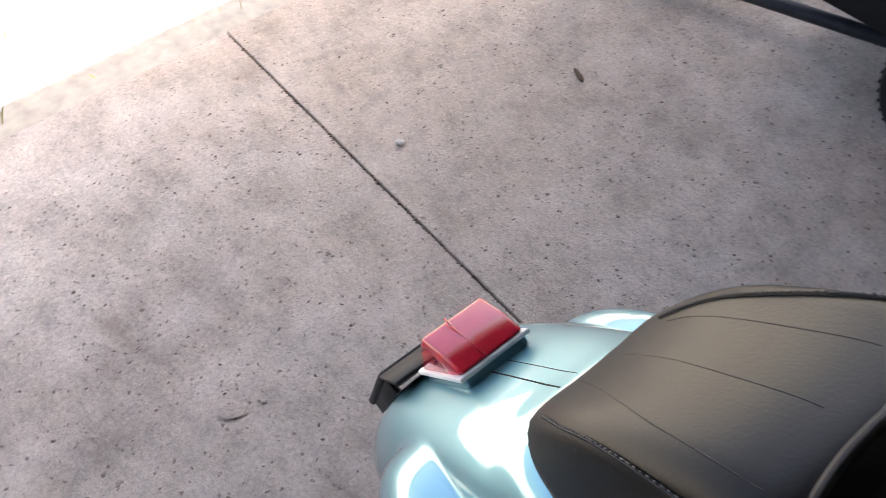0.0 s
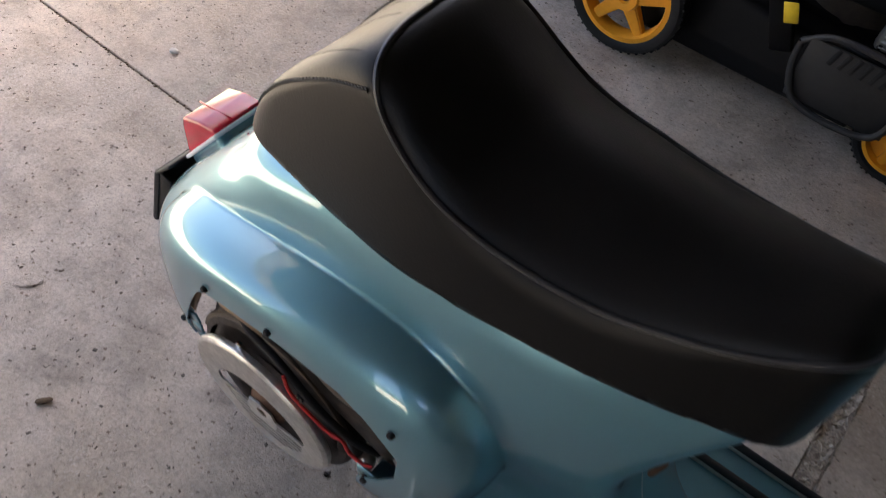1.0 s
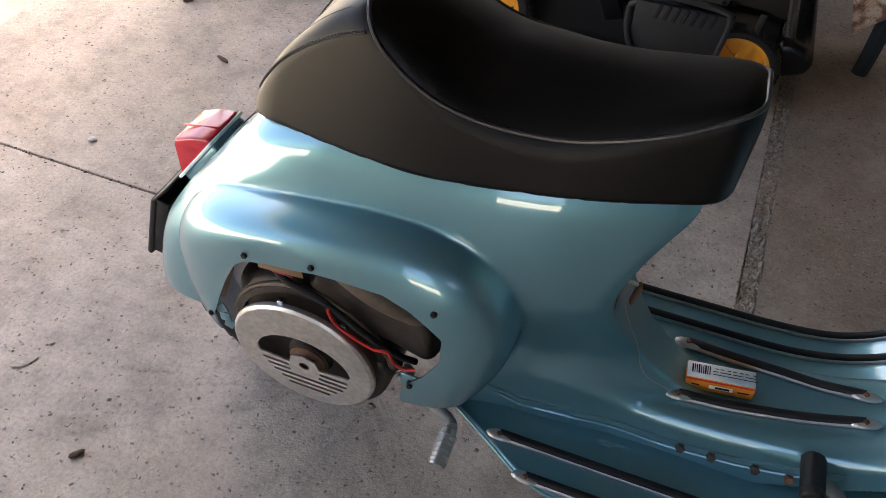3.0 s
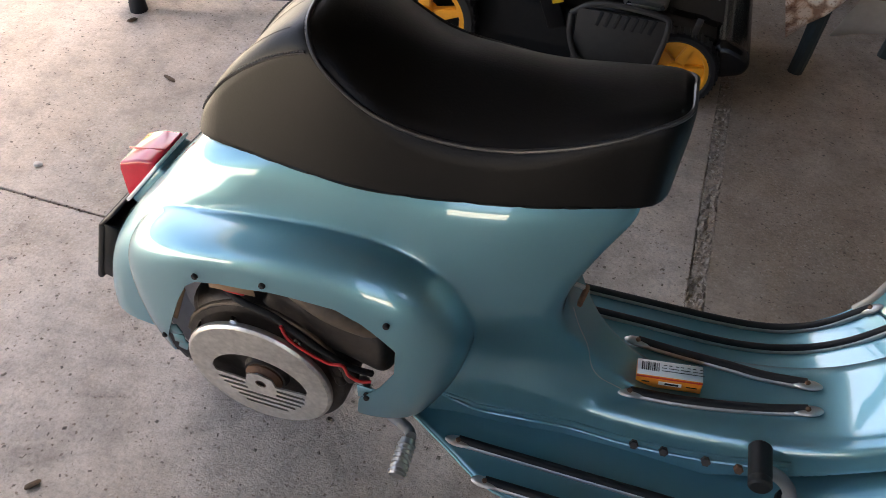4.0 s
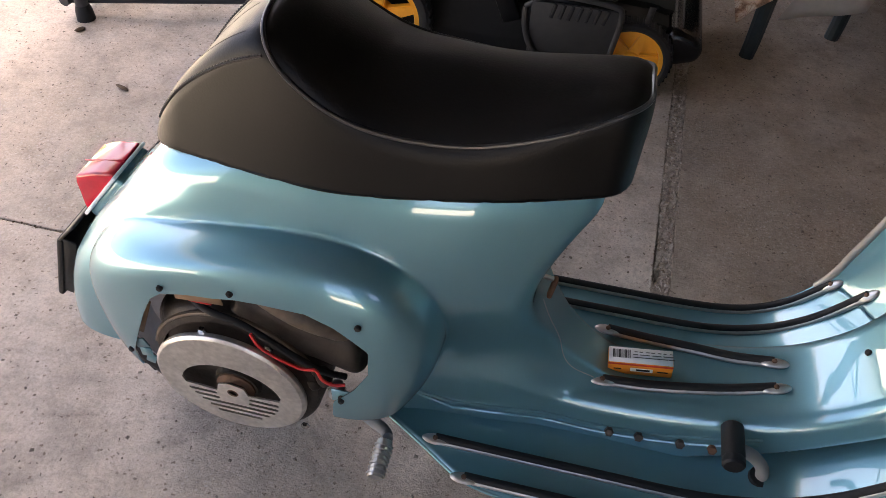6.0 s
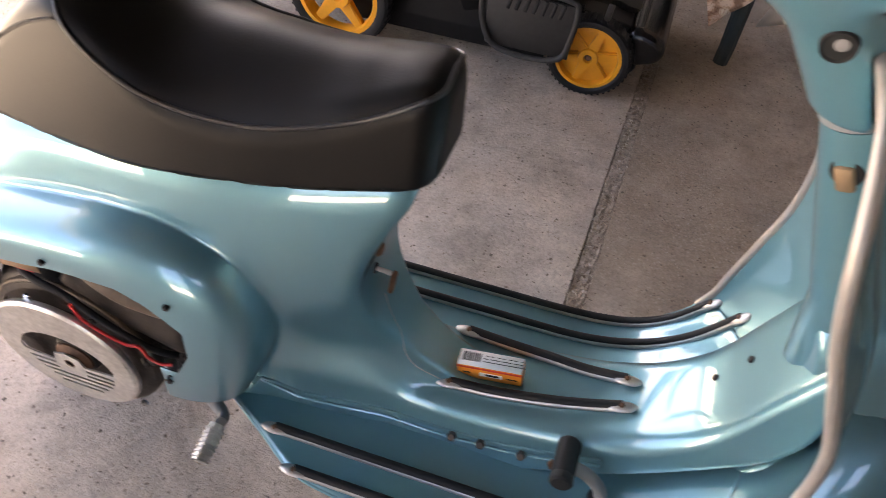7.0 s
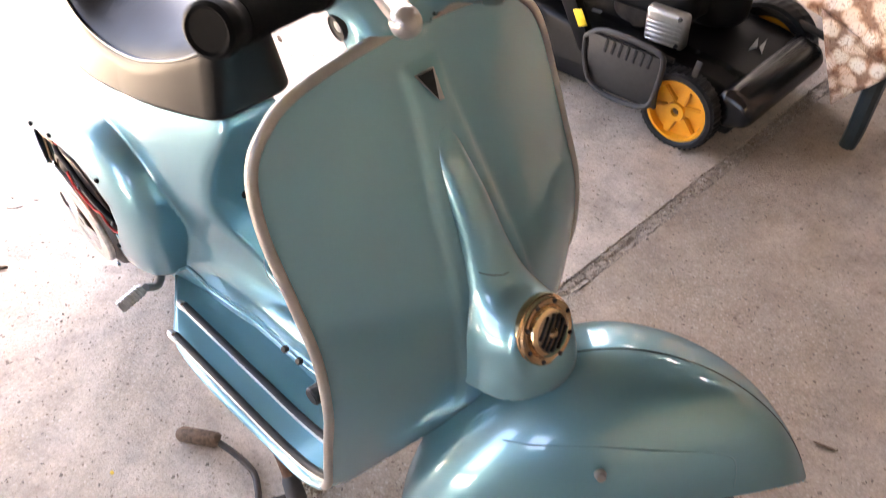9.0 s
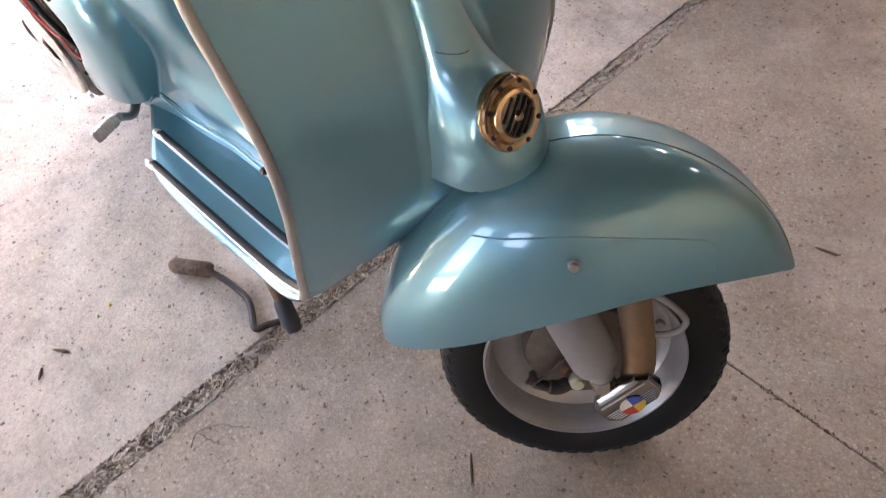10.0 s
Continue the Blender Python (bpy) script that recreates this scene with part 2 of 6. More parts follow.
def nets(fn, lo, hi, h, steps=5):
    """The surface fn = 0 in a box as quads, with its corners drawn onto the surface."""
    lo, hi = np.array(lo, float), np.array(hi, float)
    n = np.ceil((hi - lo) / h).astype(int) + 1
    ax = [lo[i] + h * np.arange(n[i]) for i in range(3)]
    g = np.stack(np.meshgrid(*ax, indexing="ij"), -1)
    F = fn(g[..., 0], g[..., 1], g[..., 2])
    offs = [(i, j, k) for i in (0, 1) for j in (0, 1) for k in (0, 1)]
    m = n - 1
    corner = {o: F[o[0]:o[0] + m[0], o[1]:o[1] + m[1], o[2]:o[2] + m[2]] for o in offs}
    inside = sum((corner[o] < 0).astype(int) for o in offs)
    mask = (inside > 0) & (inside < 8)
    idx = np.full(m, -1)
    idx[mask] = np.arange(mask.sum())
    acc, cnt = np.zeros((mask.sum(), 3)), np.zeros(mask.sum())
    for a in offs:
        for d in range(3):
            if a[d] == 0:
                b = tuple(a[i] + (i == d) for i in range(3))
                fa, fb = corner[a][mask], corner[b][mask]
                c = (fa < 0) != (fb < 0)
                t = np.where(c, fa / np.where(c, fa - fb, 1), 0)
                p = np.tile(np.array(a, float), (len(fa), 1))
                p[:, d] += t
                acc[c] += p[c]
                cnt[c] += 1
    v = lo + h * (np.argwhere(mask) + acc / cnt[:, None])
    faces = []
    for d in range(3):
        u, w = (d + 1) % 3, (d + 2) % 3
        sl0 = [slice(1, -1)] * 3
        sl0[d] = slice(0, -1)
        sl1 = list(sl0)
        sl1[d] = slice(1, None)
        s0, s1 = F[tuple(sl0)] < 0, F[tuple(sl1)] < 0
        for flip, which in ((False, s0 & ~s1), (True, ~s0 & s1)):
            e = np.argwhere(which)
            e[:, u] += 1
            e[:, w] += 1

            def cell(du, dw):
                q = e.copy()
                q[:, u] += du
                q[:, w] += dw
                return idx[q[:, 0], q[:, 1], q[:, 2]]
            quad = np.stack([cell(-1, -1), cell(0, -1), cell(0, 0), cell(-1, 0)], 1)
            faces.append(quad[:, ::-1] if flip else quad)
    faces = np.concatenate(faces)
    faces = faces[(faces >= 0).all(1)]
    e = 0.0005

    def draw(v):
        f = fn(*v.T)
        gr = np.stack([fn(*(v + e * np.eye(3)[i]).T) - fn(*(v - e * np.eye(3)[i]).T) for i in range(3)], 1) / (2 * e)
        step = (f / np.maximum((gr ** 2).sum(1), 0.05))[:, None] * gr
        return v - np.clip(step, -h, h)
    for k in range(steps):
        if k in (1, 2):
            s, c = np.zeros_like(v), np.zeros(len(v))
            for i in range(4):
                j = (i + 1) % 4
                np.add.at(s, faces[:, i], v[faces[:, j]])
                np.add.at(c, faces[:, i], 1)
                np.add.at(s, faces[:, j], v[faces[:, i]])
                np.add.at(c, faces[:, j], 1)
            v = v * 0.5 + 0.5 * s / np.maximum(c, 1)[:, None]
        v = draw(v)
    return v, faces


def thing(name, label, category, m=Matrix(), group="", kind=""):
    ob = new(name)
    ob.matrix_world = m
    ob.empty_display_size = 0.05
    return tagged(ob, label, category, group, kind)


def link(name, me, mat, parent=None, label="", smooth=True):
    me.materials.append(mat)
    if smooth:
        me.polygons.foreach_set("use_smooth", [True] * len(me.polygons))
    ob = new(name, me)
    if parent:
        ob.parent = parent
    return tagged(ob, label)


def raw(name, v, f, mat, parent=None, label="", smooth=True):
    me = bpy.data.meshes.new(name)
    me.from_pydata([tuple(map(float, p)) for p in v], [], [tuple(map(int, q)) for q in f])
    me.validate()
    return link(name, me, mat, parent, label, smooth)


def skin(name, v, q, fn, mat, parent=None, label="", thick=0.0):
    """The quads of the surface fn = 0 with its own normals, and an inner face and rim where it has a thickness."""
    v, q, e = np.asarray(v, float), np.asarray(q), 0.0004
    g = np.stack([fn(*(v + e * d).T) - fn(*(v - e * d).T) for d in np.eye(3)], 1)
    g /= np.maximum(np.linalg.norm(g, axis=1), 1e-9)[:, None]
    if thick:
        n = len(v)
        edges = {}
        for f in q.tolist():
            for a, b in zip(f, f[1:] + f[:1]):
                edges[(a, b)] = True
        rim = [(b, a, a + n, b + n) for a, b in edges if (b, a) not in edges]
        v, g = np.concatenate([v, v - thick * g]), np.concatenate([g, -g])
        q = np.concatenate([q, q[:, ::-1] + n, np.array(rim, int).reshape(-1, 4)])
    me = bpy.data.meshes.new(name)
    me.from_pydata([tuple(p) for p in v.tolist()], [], [tuple(f) for f in q.tolist()])
    ob = link(name, me, mat, parent, label)
    me.normals_split_custom_set_from_vertices([tuple(p) for p in g.tolist()])
    return ob


def part(name, bm, mat, parent=None, label="", smooth=True, angle=35):
    me = bpy.data.meshes.new(name)
    bmesh.ops.recalc_face_normals(bm, faces=bm.faces)
    for e in bm.edges:
        e.smooth = len(e.link_faces) != 2 or e.calc_face_angle(0) < radians(angle)
    bm.to_mesh(me)
    bm.free()
    return link(name, me, mat, parent, label, smooth)


def solid(ob, thick, offset=-1.0):
    md = ob.modifiers.new("thickness", "SOLIDIFY")
    md.thickness, md.offset = thick, offset
    return ob


def box(bm, size, m=Matrix(), bevel=0.0, seg=2):
    r = bmesh.ops.create_cube(bm, size=1, matrix=m @ Matrix.Diagonal((*size, 1)))
    if bevel:
        es = list({e for v in r["verts"] for e in v.link_edges})
        bmesh.ops.bevel(bm, geom=es, offset=bevel, segments=seg, affect="EDGES", profile=0.5)
    return bm


def tube_path(bm, pts, r, seg=12, caps=True):
    """A round bar along points; r is one radius or one for each point."""
    pts = [Vector(p) for p in pts]
    rs = r if isinstance(r, (list, tuple)) else [r] * len(pts)
    rings, side = [], None
    for i, p in enumerate(pts):
        d = (pts[min(i + 1, len(pts) - 1)] - pts[max(i - 1, 0)]).normalized()
        if side is None:
            side = d.orthogonal().normalized()
        side = (side - d * side.dot(d)).normalized()
        up = d.cross(side)
        rings.append([bm.verts.new(p + rs[i] * (math.cos(a) * side + math.sin(a) * up))
                      for a in (2 * math.pi * k / seg for k in range(seg))])
    for a, b in zip(rings, rings[1:]):
        for k in range(seg):
            bm.faces.new((a[k], a[(k + 1) % seg], b[(k + 1) % seg], b[k]))
    if caps:
        bm.faces.new(rings[0][::-1])
        bm.faces.new(rings[-1])
    return bm


def arc(points, n=8):
    """A smooth line through points."""
    p = [Vector(q) for q in points]
    p = [2 * p[0] - p[1]] + p + [2 * p[-1] - p[-2]]
    out = []
    for i in range(1, len(p) - 2):
        for k in range(n):
            t = k / n
            a, b, c, d = p[i - 1:i + 3]
            out.append(0.5 * ((2 * b) + (c - a) * t + (2 * a - 5 * b + 4 * c - d) * t * t + (3 * b - a - 3 * c + d) * t ** 3))
    return out + [p[-2]]


def lathe(bm, profile, m=Matrix(), seg=32, close=False):
    """(radius, height) pairs turned about the z axis of m."""
    rings = [[bm.verts.new(m @ Vector((r * math.cos(a), r * math.sin(a), z))) for a in (2 * math.pi * k / seg for k in range(seg))]
             if r > 1e-6 else [bm.verts.new(m @ Vector((0, 0, z)))] for r, z in profile]
    pairs = list(zip(rings, rings[1:] + (rings[:1] if close else [])))[:len(rings) if close else len(rings) - 1]
    for a, b in pairs:
        for k in range(seg):
            q = [a[k % len(a)], a[(k + 1) % len(a)], b[(k + 1) % len(b)], b[k % len(b)]]
            q = [v for i, v in enumerate(q) if v not in q[:i]]
            if len(q) > 2:
                bm.faces.new(q)
    return bm


def tube(name, pts, r, mat, parent=None, label="", seg=12, smooth=True):
    return part(name, tube_path(bmesh.new(), pts, r, seg), mat, parent, label, smooth)


# ---- setting ----
floor = thing("floor", "worn pitted grey concrete garage floor with open joints", "floor", kind="structure")


def slab(x0, x1, y0, y1):
    """One slab; its edges by the two joints in the middle run a little askew."""
    bm = box(bmesh.new(), (x1 - x0, y1 - y0, 0.1), pose((x0 + x1) / 2, (y0 + y1) / 2, -0.05), 0.002, 1)
    for vv in bm.verts:
        x, y = vv.co.x, vv.co.y
        if 0.4 < x < 0.7:
            vv.co.x += 0.030 * y - 0.0065
        if 0.2 < y < 0.3:
            vv.co.y -= (0.0175 if x < 0 else 0.0105) * x + 0.0085
    part("slab", bm, CONCRETE if x0 < 0 else SANDY, floor, smooth=False)


for x0, x1 in ((-1.47, 0.548), (0.5845, 3.6)):
    gap = 0.0022 if x0 < 0 else 0.0009
    for y0, y1 in ((-2.6, 0.265 - gap), (0.265 + gap, 2.772), (2.778, 3.9)):
        slab(x0, x1, y0, y1)
part("joint_filler", box(bmesh.new(), (5.06, 6.5, 0.08), pose(1.06, 0.65, -0.052)), MORTAR, floor, "rough mortar in the floor joints", smooth=False)
rnd = np.random.RandomState(4)
ny = 520
yy = np.linspace(-2.58, 3.88, ny)
prof = np.array((-0.0165, -0.014, -0.006, 0.002, 0.010, 0.0150, 0.0175))
hgt = np.array((-0.005, -0.001, -0.0015, -0.002, -0.001, 0.000, -0.002))
sv = [(0.5605 + 0.030 * y + p * (1 + 0.16 * rnd.randn() * (abs(p) > 0.012)), y + 0.003 * rnd.randn(), h + (0.0019 * rnd.randn() if abs(p) < 0.0155 else 0.002 * rnd.rand())) for y in yy for p, h in zip(prof, hgt)]
sf = [(i * 7 + j, i * 7 + j + 1, i * 7 + j + 8, i * 7 + j + 7) for i in range(ny - 1) for j in range(6)]
STRIP = plain("sandy_mortar", (0.33, 0.275, 0.222), 0.95, 0, 0, 0.6, 260, 1.0, 60)
raw("mortar_strip", sv, sf, STRIP, floor, "crumbling mortar strip in the joint", smooth=False)
# hairline cracks beside the joint
for line in ([(0.6106, -0.4272, 0), (0.594, -0.4007, 0), (0.6154, -0.368, 0), (0.632, -0.358, 0), (0.6507, -0.341, 0)],
             [(0.596, -0.404, 0), (0.622, -0.397, 0), (0.645, -0.389, 0)], [(0.571, -0.545, 0), (0.590, -0.537, 0), (0.612, -0.549, 0)]):
    pts = arc(line, 6)
    tube("crack", [(p[0] + 0.0012 * math.sin(37 * k), p[1] + 0.0012 * math.cos(23 * k), -0.0002) for k, p in enumerate(pts)],
         [0.0004 + 0.0013 * abs(math.sin(1.7 * k)) for k in range(len(pts))], MORTAR, floor, seg=5)
GROUND = plain("dry_ground", (0.42, 0.38, 0.31), 0.95, 0, 0, 0.3, 30, 0.5, 2)
gbm = bmesh.new()
gbm.faces.new([gbm.verts.new(p) for p in ((-400, -400, -0.03), (400, -400, -0.03), (400, 400, -0.03), (-400, 400, -0.03))])
tagged(part("ground", gbm, GROUND, smooth=False), "pale dry ground outside the garage door", "ground", kind="structure")


def pierced(name, x0, x1, y, holes, mat):
    """A plastered wall along x with window openings through it, each hole given as x0, x1, z0, z1."""
    bm = bmesh.new()
    cut = sorted({x0, x1} | {h[0] for h in holes} | {h[1] for h in holes})
    for a, b in zip(cut, cut[1:]):
        over = [h for h in holes if h[0] <= a and b <= h[1]]
        for z0, z1 in ([(0, 2.6)] if not over else [(0, over[0][2]), (over[0][3], 2.6)]):
            if z1 > z0:
                box(bm, (b - a, 0.2, z1 - z0), pose((a + b) / 2, y, (z0 + z1) / 2))
    w = tagged(part(name, bm, mat, smooth=False), "plain unseen garage wall with openings, darkened to dim reflections", "wall", kind="structure")
    return w


# walls out of view; dark tones picked for what seat and paint reflect
tagged(part("wall_east", box(bmesh.new(), (0.2, 6.9, 2.6), pose(3.7, 0.65, 1.3)), EASTWALL, smooth=False), "plain unseen garage wall, darkened to dim the shield's reflections", "wall", kind="structure")
pierced("wall_north", -1.4, 3.8, 4.0, [(-1.1, -0.6, 2.2, 2.5), (0.6, 0.95, 2.2, 2.45), (2.0, 2.3, 2.1, 2.4)], DIMMED)
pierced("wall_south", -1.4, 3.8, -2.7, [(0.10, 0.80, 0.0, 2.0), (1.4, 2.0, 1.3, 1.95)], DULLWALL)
dbm = box(bmesh.new(), (0.2, 6.9, 0.4), pose(-1.52, 0.65, 2.4))
box(dbm, (0.2, 0.5, 2.2), pose(-1.52, 3.85, 1.1))
tagged(part("wall_west", dbm, WALL, smooth=False), "plain wall round the open garage door", "wall", kind="structure")
# ceiling out of view, darkened to keep the seat's reflections low
tagged(part("ceiling", box(bmesh.new(), (5.27, 6.9, 0.15), pose(1.165, 0.65, 2.68)), DIMMED, smooth=False), "unseen garage ceiling, darkened to dim reflections", "ceiling", kind="structure")

# ---- scooter ----
scooter = thing("scooter", "vintage pale blue metallic scooter with black seat, engine cover removed", "scooter")

rear_x = curve_fn([(0.18, -0.345), (0.3, -0.333), (0.38, -0.304), (0.432, -0.268), (0.505, -0.206), (0.56, -0.156), (0.6, -0.118), (0.63, -0.07)])
front_x = curve_fn([(0.1, 0.46), (0.30, 0.42), (0.36, 0.378), (0.42, 0.341), (0.47, 0.334), (0.52, 0.347), (0.58, 0.375), (0.63, 0.405), (0.68, 0.435)])
width_z = curve_fn([(0.2, 0.120), (0.3, 0.118), (0.4, 0.115), (0.48, 0.112), (0.54, 0.107), (0.58, 0.100), (0.62, 0.092), (0.7, 0.08)])
width_x = curve_fn([(-0.36, 0.96), (-0.2, 0.98), (-0.1, 1.0), (0.0, 1.0), (0.1, 1.0), (0.18, 0.97), (0.25, 0.88), (0.32, 0.72), (0.38, 0.56), (0.44, 0.42)])
tunnel_z = curve_fn([(0.25, 0.305), (0.36, 0.296), (0.44, 0.290), (0.55, 0.300), (0.66, 0.325), (0.72, 0.362), (0.76, 0.41), (0.80, 0.50)])
shield_x = curve_fn([(0.20, 0.55), (0.226, 0.60), (0.270, 0.69), (0.322, 0.76), (0.372, 0.807), (0.418, 0.841), (0.467, 0.860), (0.53, 0.860)])
CB, SB = math.cos(radians(7)), math.sin(radians(7))


def shell_and_bulge(x, y, z):
    ay = np.abs(y)
    # half oval in plan round the tail at every height
    back = np.clip(1 - (x - rear_x(z)) / 0.13, 0, 1.6)
    # drawn in below the front of the bulge
    waist = 0.022 * (1 - rise(z, 0.35, 0.48)) * rise(x, 0.06, 0.24)
    f = ((ay / np.maximum(width_z(z) * width_x(x) - waist, 0.02)) ** 3.5 + back ** 3.5) ** (1 / 3.5) * 0.11 - 0.11
    f = smax(f, x - front_x(z), 0.026)
    f = smax(f, z - 0.635, 0.05)
    # raised engine bulges on both sides
    px, pz = x - 0.004, z - 0.345
    u, w = CB * px + SB * pz, -SB * px + CB * pz
    d2 = (np.maximum(np.abs(u) / 0.243, 1e-6) ** 3 + np.maximum(np.abs(w) / 0.195, 1e-6) ** 3) ** (1 / 3) - 1
    d2 = smax(d2 * 0.17, 0.75 * (0.918 * (x - 0.252) - 0.395 * (z - 0.40)), 0.03)
    soft = 0.040 + 0.050 * rise(x, -0.06, 0.22) + 0.015 * rise(-x, 0.08, 0.26)
    high = 0.079 - 0.25 * smax(0.29 - z, 0, 0.06) - 0.22 * smax(-0.13 - x, 0, 0.05)
    b = ((np.maximum(d2 + soft, 0) / soft) ** 3.0 + (np.maximum(ay - 0.09, 0) / np.maximum(high, 0.01)) ** 3.0) ** (1 / 3.0) * 0.055 - 0.055
    b = smax(b, 0.245 - z, 0.02)
    return f, b


def hull(x, y, z):
    ay = np.abs(y)
    f, b = shell_and_bulge(x, y, z)
    # tunnel between the feet
    inside = x - shield_x(z) + 2.0 * y * y + 0.006 + 0.014 * rise(z, 0.50, 0.56)
    t = smax(ay - 0.068 - 0.16 * (tunnel_z(x) - z), z - tunnel_z(x), 0.024)
    t = smax(t, inside, 0.01)
    t = smax(t, 0.12 - x, 0.02)
    f = smin(f, t, 0.03 + 0.05 * rise(x, 0.20, 0.36))
    f = smin(f, b, 0.0035)
    return smax(f, 0.205 - z, 0.01)


def onto(fn, p, lift=0.0):
    """The nearest place on the surface fn = 0."""
    p, e = np.array(p, float), 0.0005
    for _ in range(10):
        g = np.array([float(fn(*(p + e * d)) - fn(*(p - e * d))) for d in np.eye(3)]) / (2 * e)
        p = p - float(fn(*p)) * g / max(g @ g, 0.1)
    return p + lift * g / np.linalg.norm(g)


v, q = nets(hull, (-0.40, -0.23, 0.18), (0.89, 0.23, 0.70), 0.0045)
OPEN = [(-0.192, 0.20), (-0.184, 0.300), (-0.158, 0.36), (-0.138, 0.405), (-0.116, 0.446), (-0.098, 0.462), (-0.066, 0.470), (-0.03, 0.474), (0.0, 0.480), (0.03, 0.4815),
        (0.085, 0.481), (0.118, 0.466), (0.14, 0.448), (0.158, 0.431), (0.156, 0.384), (0.136, 0.345), (0.106, 0.305), (0.100, 0.262), (0.10, 0.20)]


def in_poly(x, z, poly):
    r = np.zeros(len(x), bool)
    for (x0, z0), (x1, z1) in zip(poly, poly[1:] + poly[:1]):
        c = (z0 > z) != (z1 > z)
        r ^= c & (x < (x1 - x0) * (z - z0) / ((z1 - z0) if z1 != z0 else 1e-9) + x0)
    return r


def snap_poly(x, z, poly):
    best, bx, bz = np.full(len(x), 9.0), x.copy(), z.copy()
    for (x0, z0), (x1, z1) in zip(poly, poly[1:]):
        dx, dz = x1 - x0, z1 - z0
        t = np.clip(((x - x0) * dx + (z - z0) * dz) / (dx * dx + dz * dz), 0, 1)
        cx, cz = x0 + t * dx, z0 + t * dz
        d = np.hypot(cx - x, cz - z)
        w = d < best
        best[w], bx[w], bz[w] = d[w], cx[w], cz[w]
    return bx, bz


def keep_faces(v, q, gone):
    q = q[~gone]
    order = np.full(len(v), -1)
    ids = np.unique(q)
    order[ids] = np.arange(len(ids))
    return v[ids], order[q]


cen = v[q].mean(1)
gone = (cen[:, 1] < -0.10) & in_poly(cen[:, 0], cen[:, 2], OPEN)
gone |= (cen[:, 2] < 0.213) & (cen[:, 0] < 0.2)
gone |= (cen[:, 2] < 0.258) & (cen[:, 0] < 0.1)
used, kept = np.zeros(len(v), bool), np.zeros(len(v), bool)
used[q[gone].ravel()] = True
kept[q[~gone].ravel()] = True
rim = used & kept & (v[:, 1] < -0.10) & (v[:, 2] > 0.265)
v[rim, 0], v[rim, 2] = snap_poly(v[rim, 0], v[rim, 2], OPEN)
body = skin("body", *keep_faces(v, q, gone), hull, PAINT, scooter, "pale blue metallic pressed steel body", 0.003)

RIGHT = Matrix.Rotation(radians(90), 4, "X")   # local z towards the scooter's right side
for x, z in ((-0.095, 0.474), (-0.004, 0.491), (0.147, 0.473), (0.118, 0.317), (-0.186, 0.306)):
    ys = np.linspace(-0.2, -0.1, 400)
    y = float(ys[np.argmax(hull(x, ys, z) < 0)]) - 0.0005
    bm = lathe(bmesh.new(), [(0, 0.004), (0.0028, 0.004), (0.004, 0.0025), (0.004, -0.002), (0.0055, -0.002), (0.0055, -0.004)], Matrix.Translation((x, y, z)) @ RIGHT, 14)
    part("cover_screw", bm, DARK, body, "black screw by the engine opening")
# mounting tabs and torn edge by the rear of the opening
bm = bmesh.new()
for i, (x, z) in enumerate(((-0.172, 0.318), (-0.168, 0.300), (-0.164, 0.286))):
    box(bm, (0.020 - 0.003 * i, 0.003, 0.018), pose(x, -0.150, z, 0, 20 * (i - 1), 0), 0.0008, 1)
part("mounting_tab", bm, PAINT, body)
part("mounting_tab", box(bmesh.new(), (0.062, 0.002, 0.014), pose(-0.050, -0.1665, 0.4665, 0, -5, 0), 0.0008, 1), BROWN, body, "bare rusty lip inside the opening")
part("mounting_tab", box(bmesh.new(), (0.03, 0.003, 0.025), pose(0.118, -0.162, 0.318, 0, 0, 0), 0.001, 1), PAINT, body)

# footboard and leg shield: one bent sheet
edge_xz = [(0.15, 0.222), (0.30, 0.222), (0.45, 0.223), (0.58, 0.226), (0.66, 0.242), (0.72, 0.285), (0.755, 0.335), (0.770, 0.39), (0.785, 0.46),
           (0.797, 0.53), (0.793, 0.61), (0.770, 0.68), (0.745, 0.75), (0.728, 0.81), (0.722, 0.845), (0.727, 0.866)]
mid_xz = [(0.15, 0.222), (0.30, 0.222), (0.45, 0.223), (0.60, 0.226), (0.72, 0.238), (0.80, 0.280), (0.842, 0.33), (0.862, 0.39), (0.868, 0.46),
          (0.860, 0.53), (0.838, 0.61), (0.808, 0.68), (0.779, 0.75), (0.754, 0.81), (0.738, 0.85), (0.730, 0.868)]
s_par = np.arange(len(edge_xz), dtype=float)
ex, ez = (curve_fn(list(zip(s_par, c))) for c in np.array(edge_xz).T)
mx, mz = (curve_fn(list(zip(s_par, c))) for c in np.array(mid_xz).T)
tuck_x = curve_fn([(-1, 0), (2, 0), (3, 0), (4, -0.024), (5, -0.036), (6, -0.033), (7, -0.020), (8, -0.006), (9, 0), (10, 0), (16, 0)])
tuck_z = curve_fn([(-1, 0), (2, 0), (3, 0), (4, 0.026), (5, 0.042), (6, 0.042), (7, 0.028), (8, 0.008), (9, 0), (10, 0), (16, 0)])
half_y = curve_fn([(0, 0.105), (0.5, 0.15), (0.9, 0.186), (1.2, 0.196), (3, 0.2), (5, 0.204), (7, 0.206), (9, 0.204), (10, 0.201), (11, 0.2), (12, 0.199), (12.7, 0.192), (13.2, 0.18), (13.6, 0.165), (14, 0.147), (14.5, 0.11), (14.8, 0.07), (15, 0.01)])


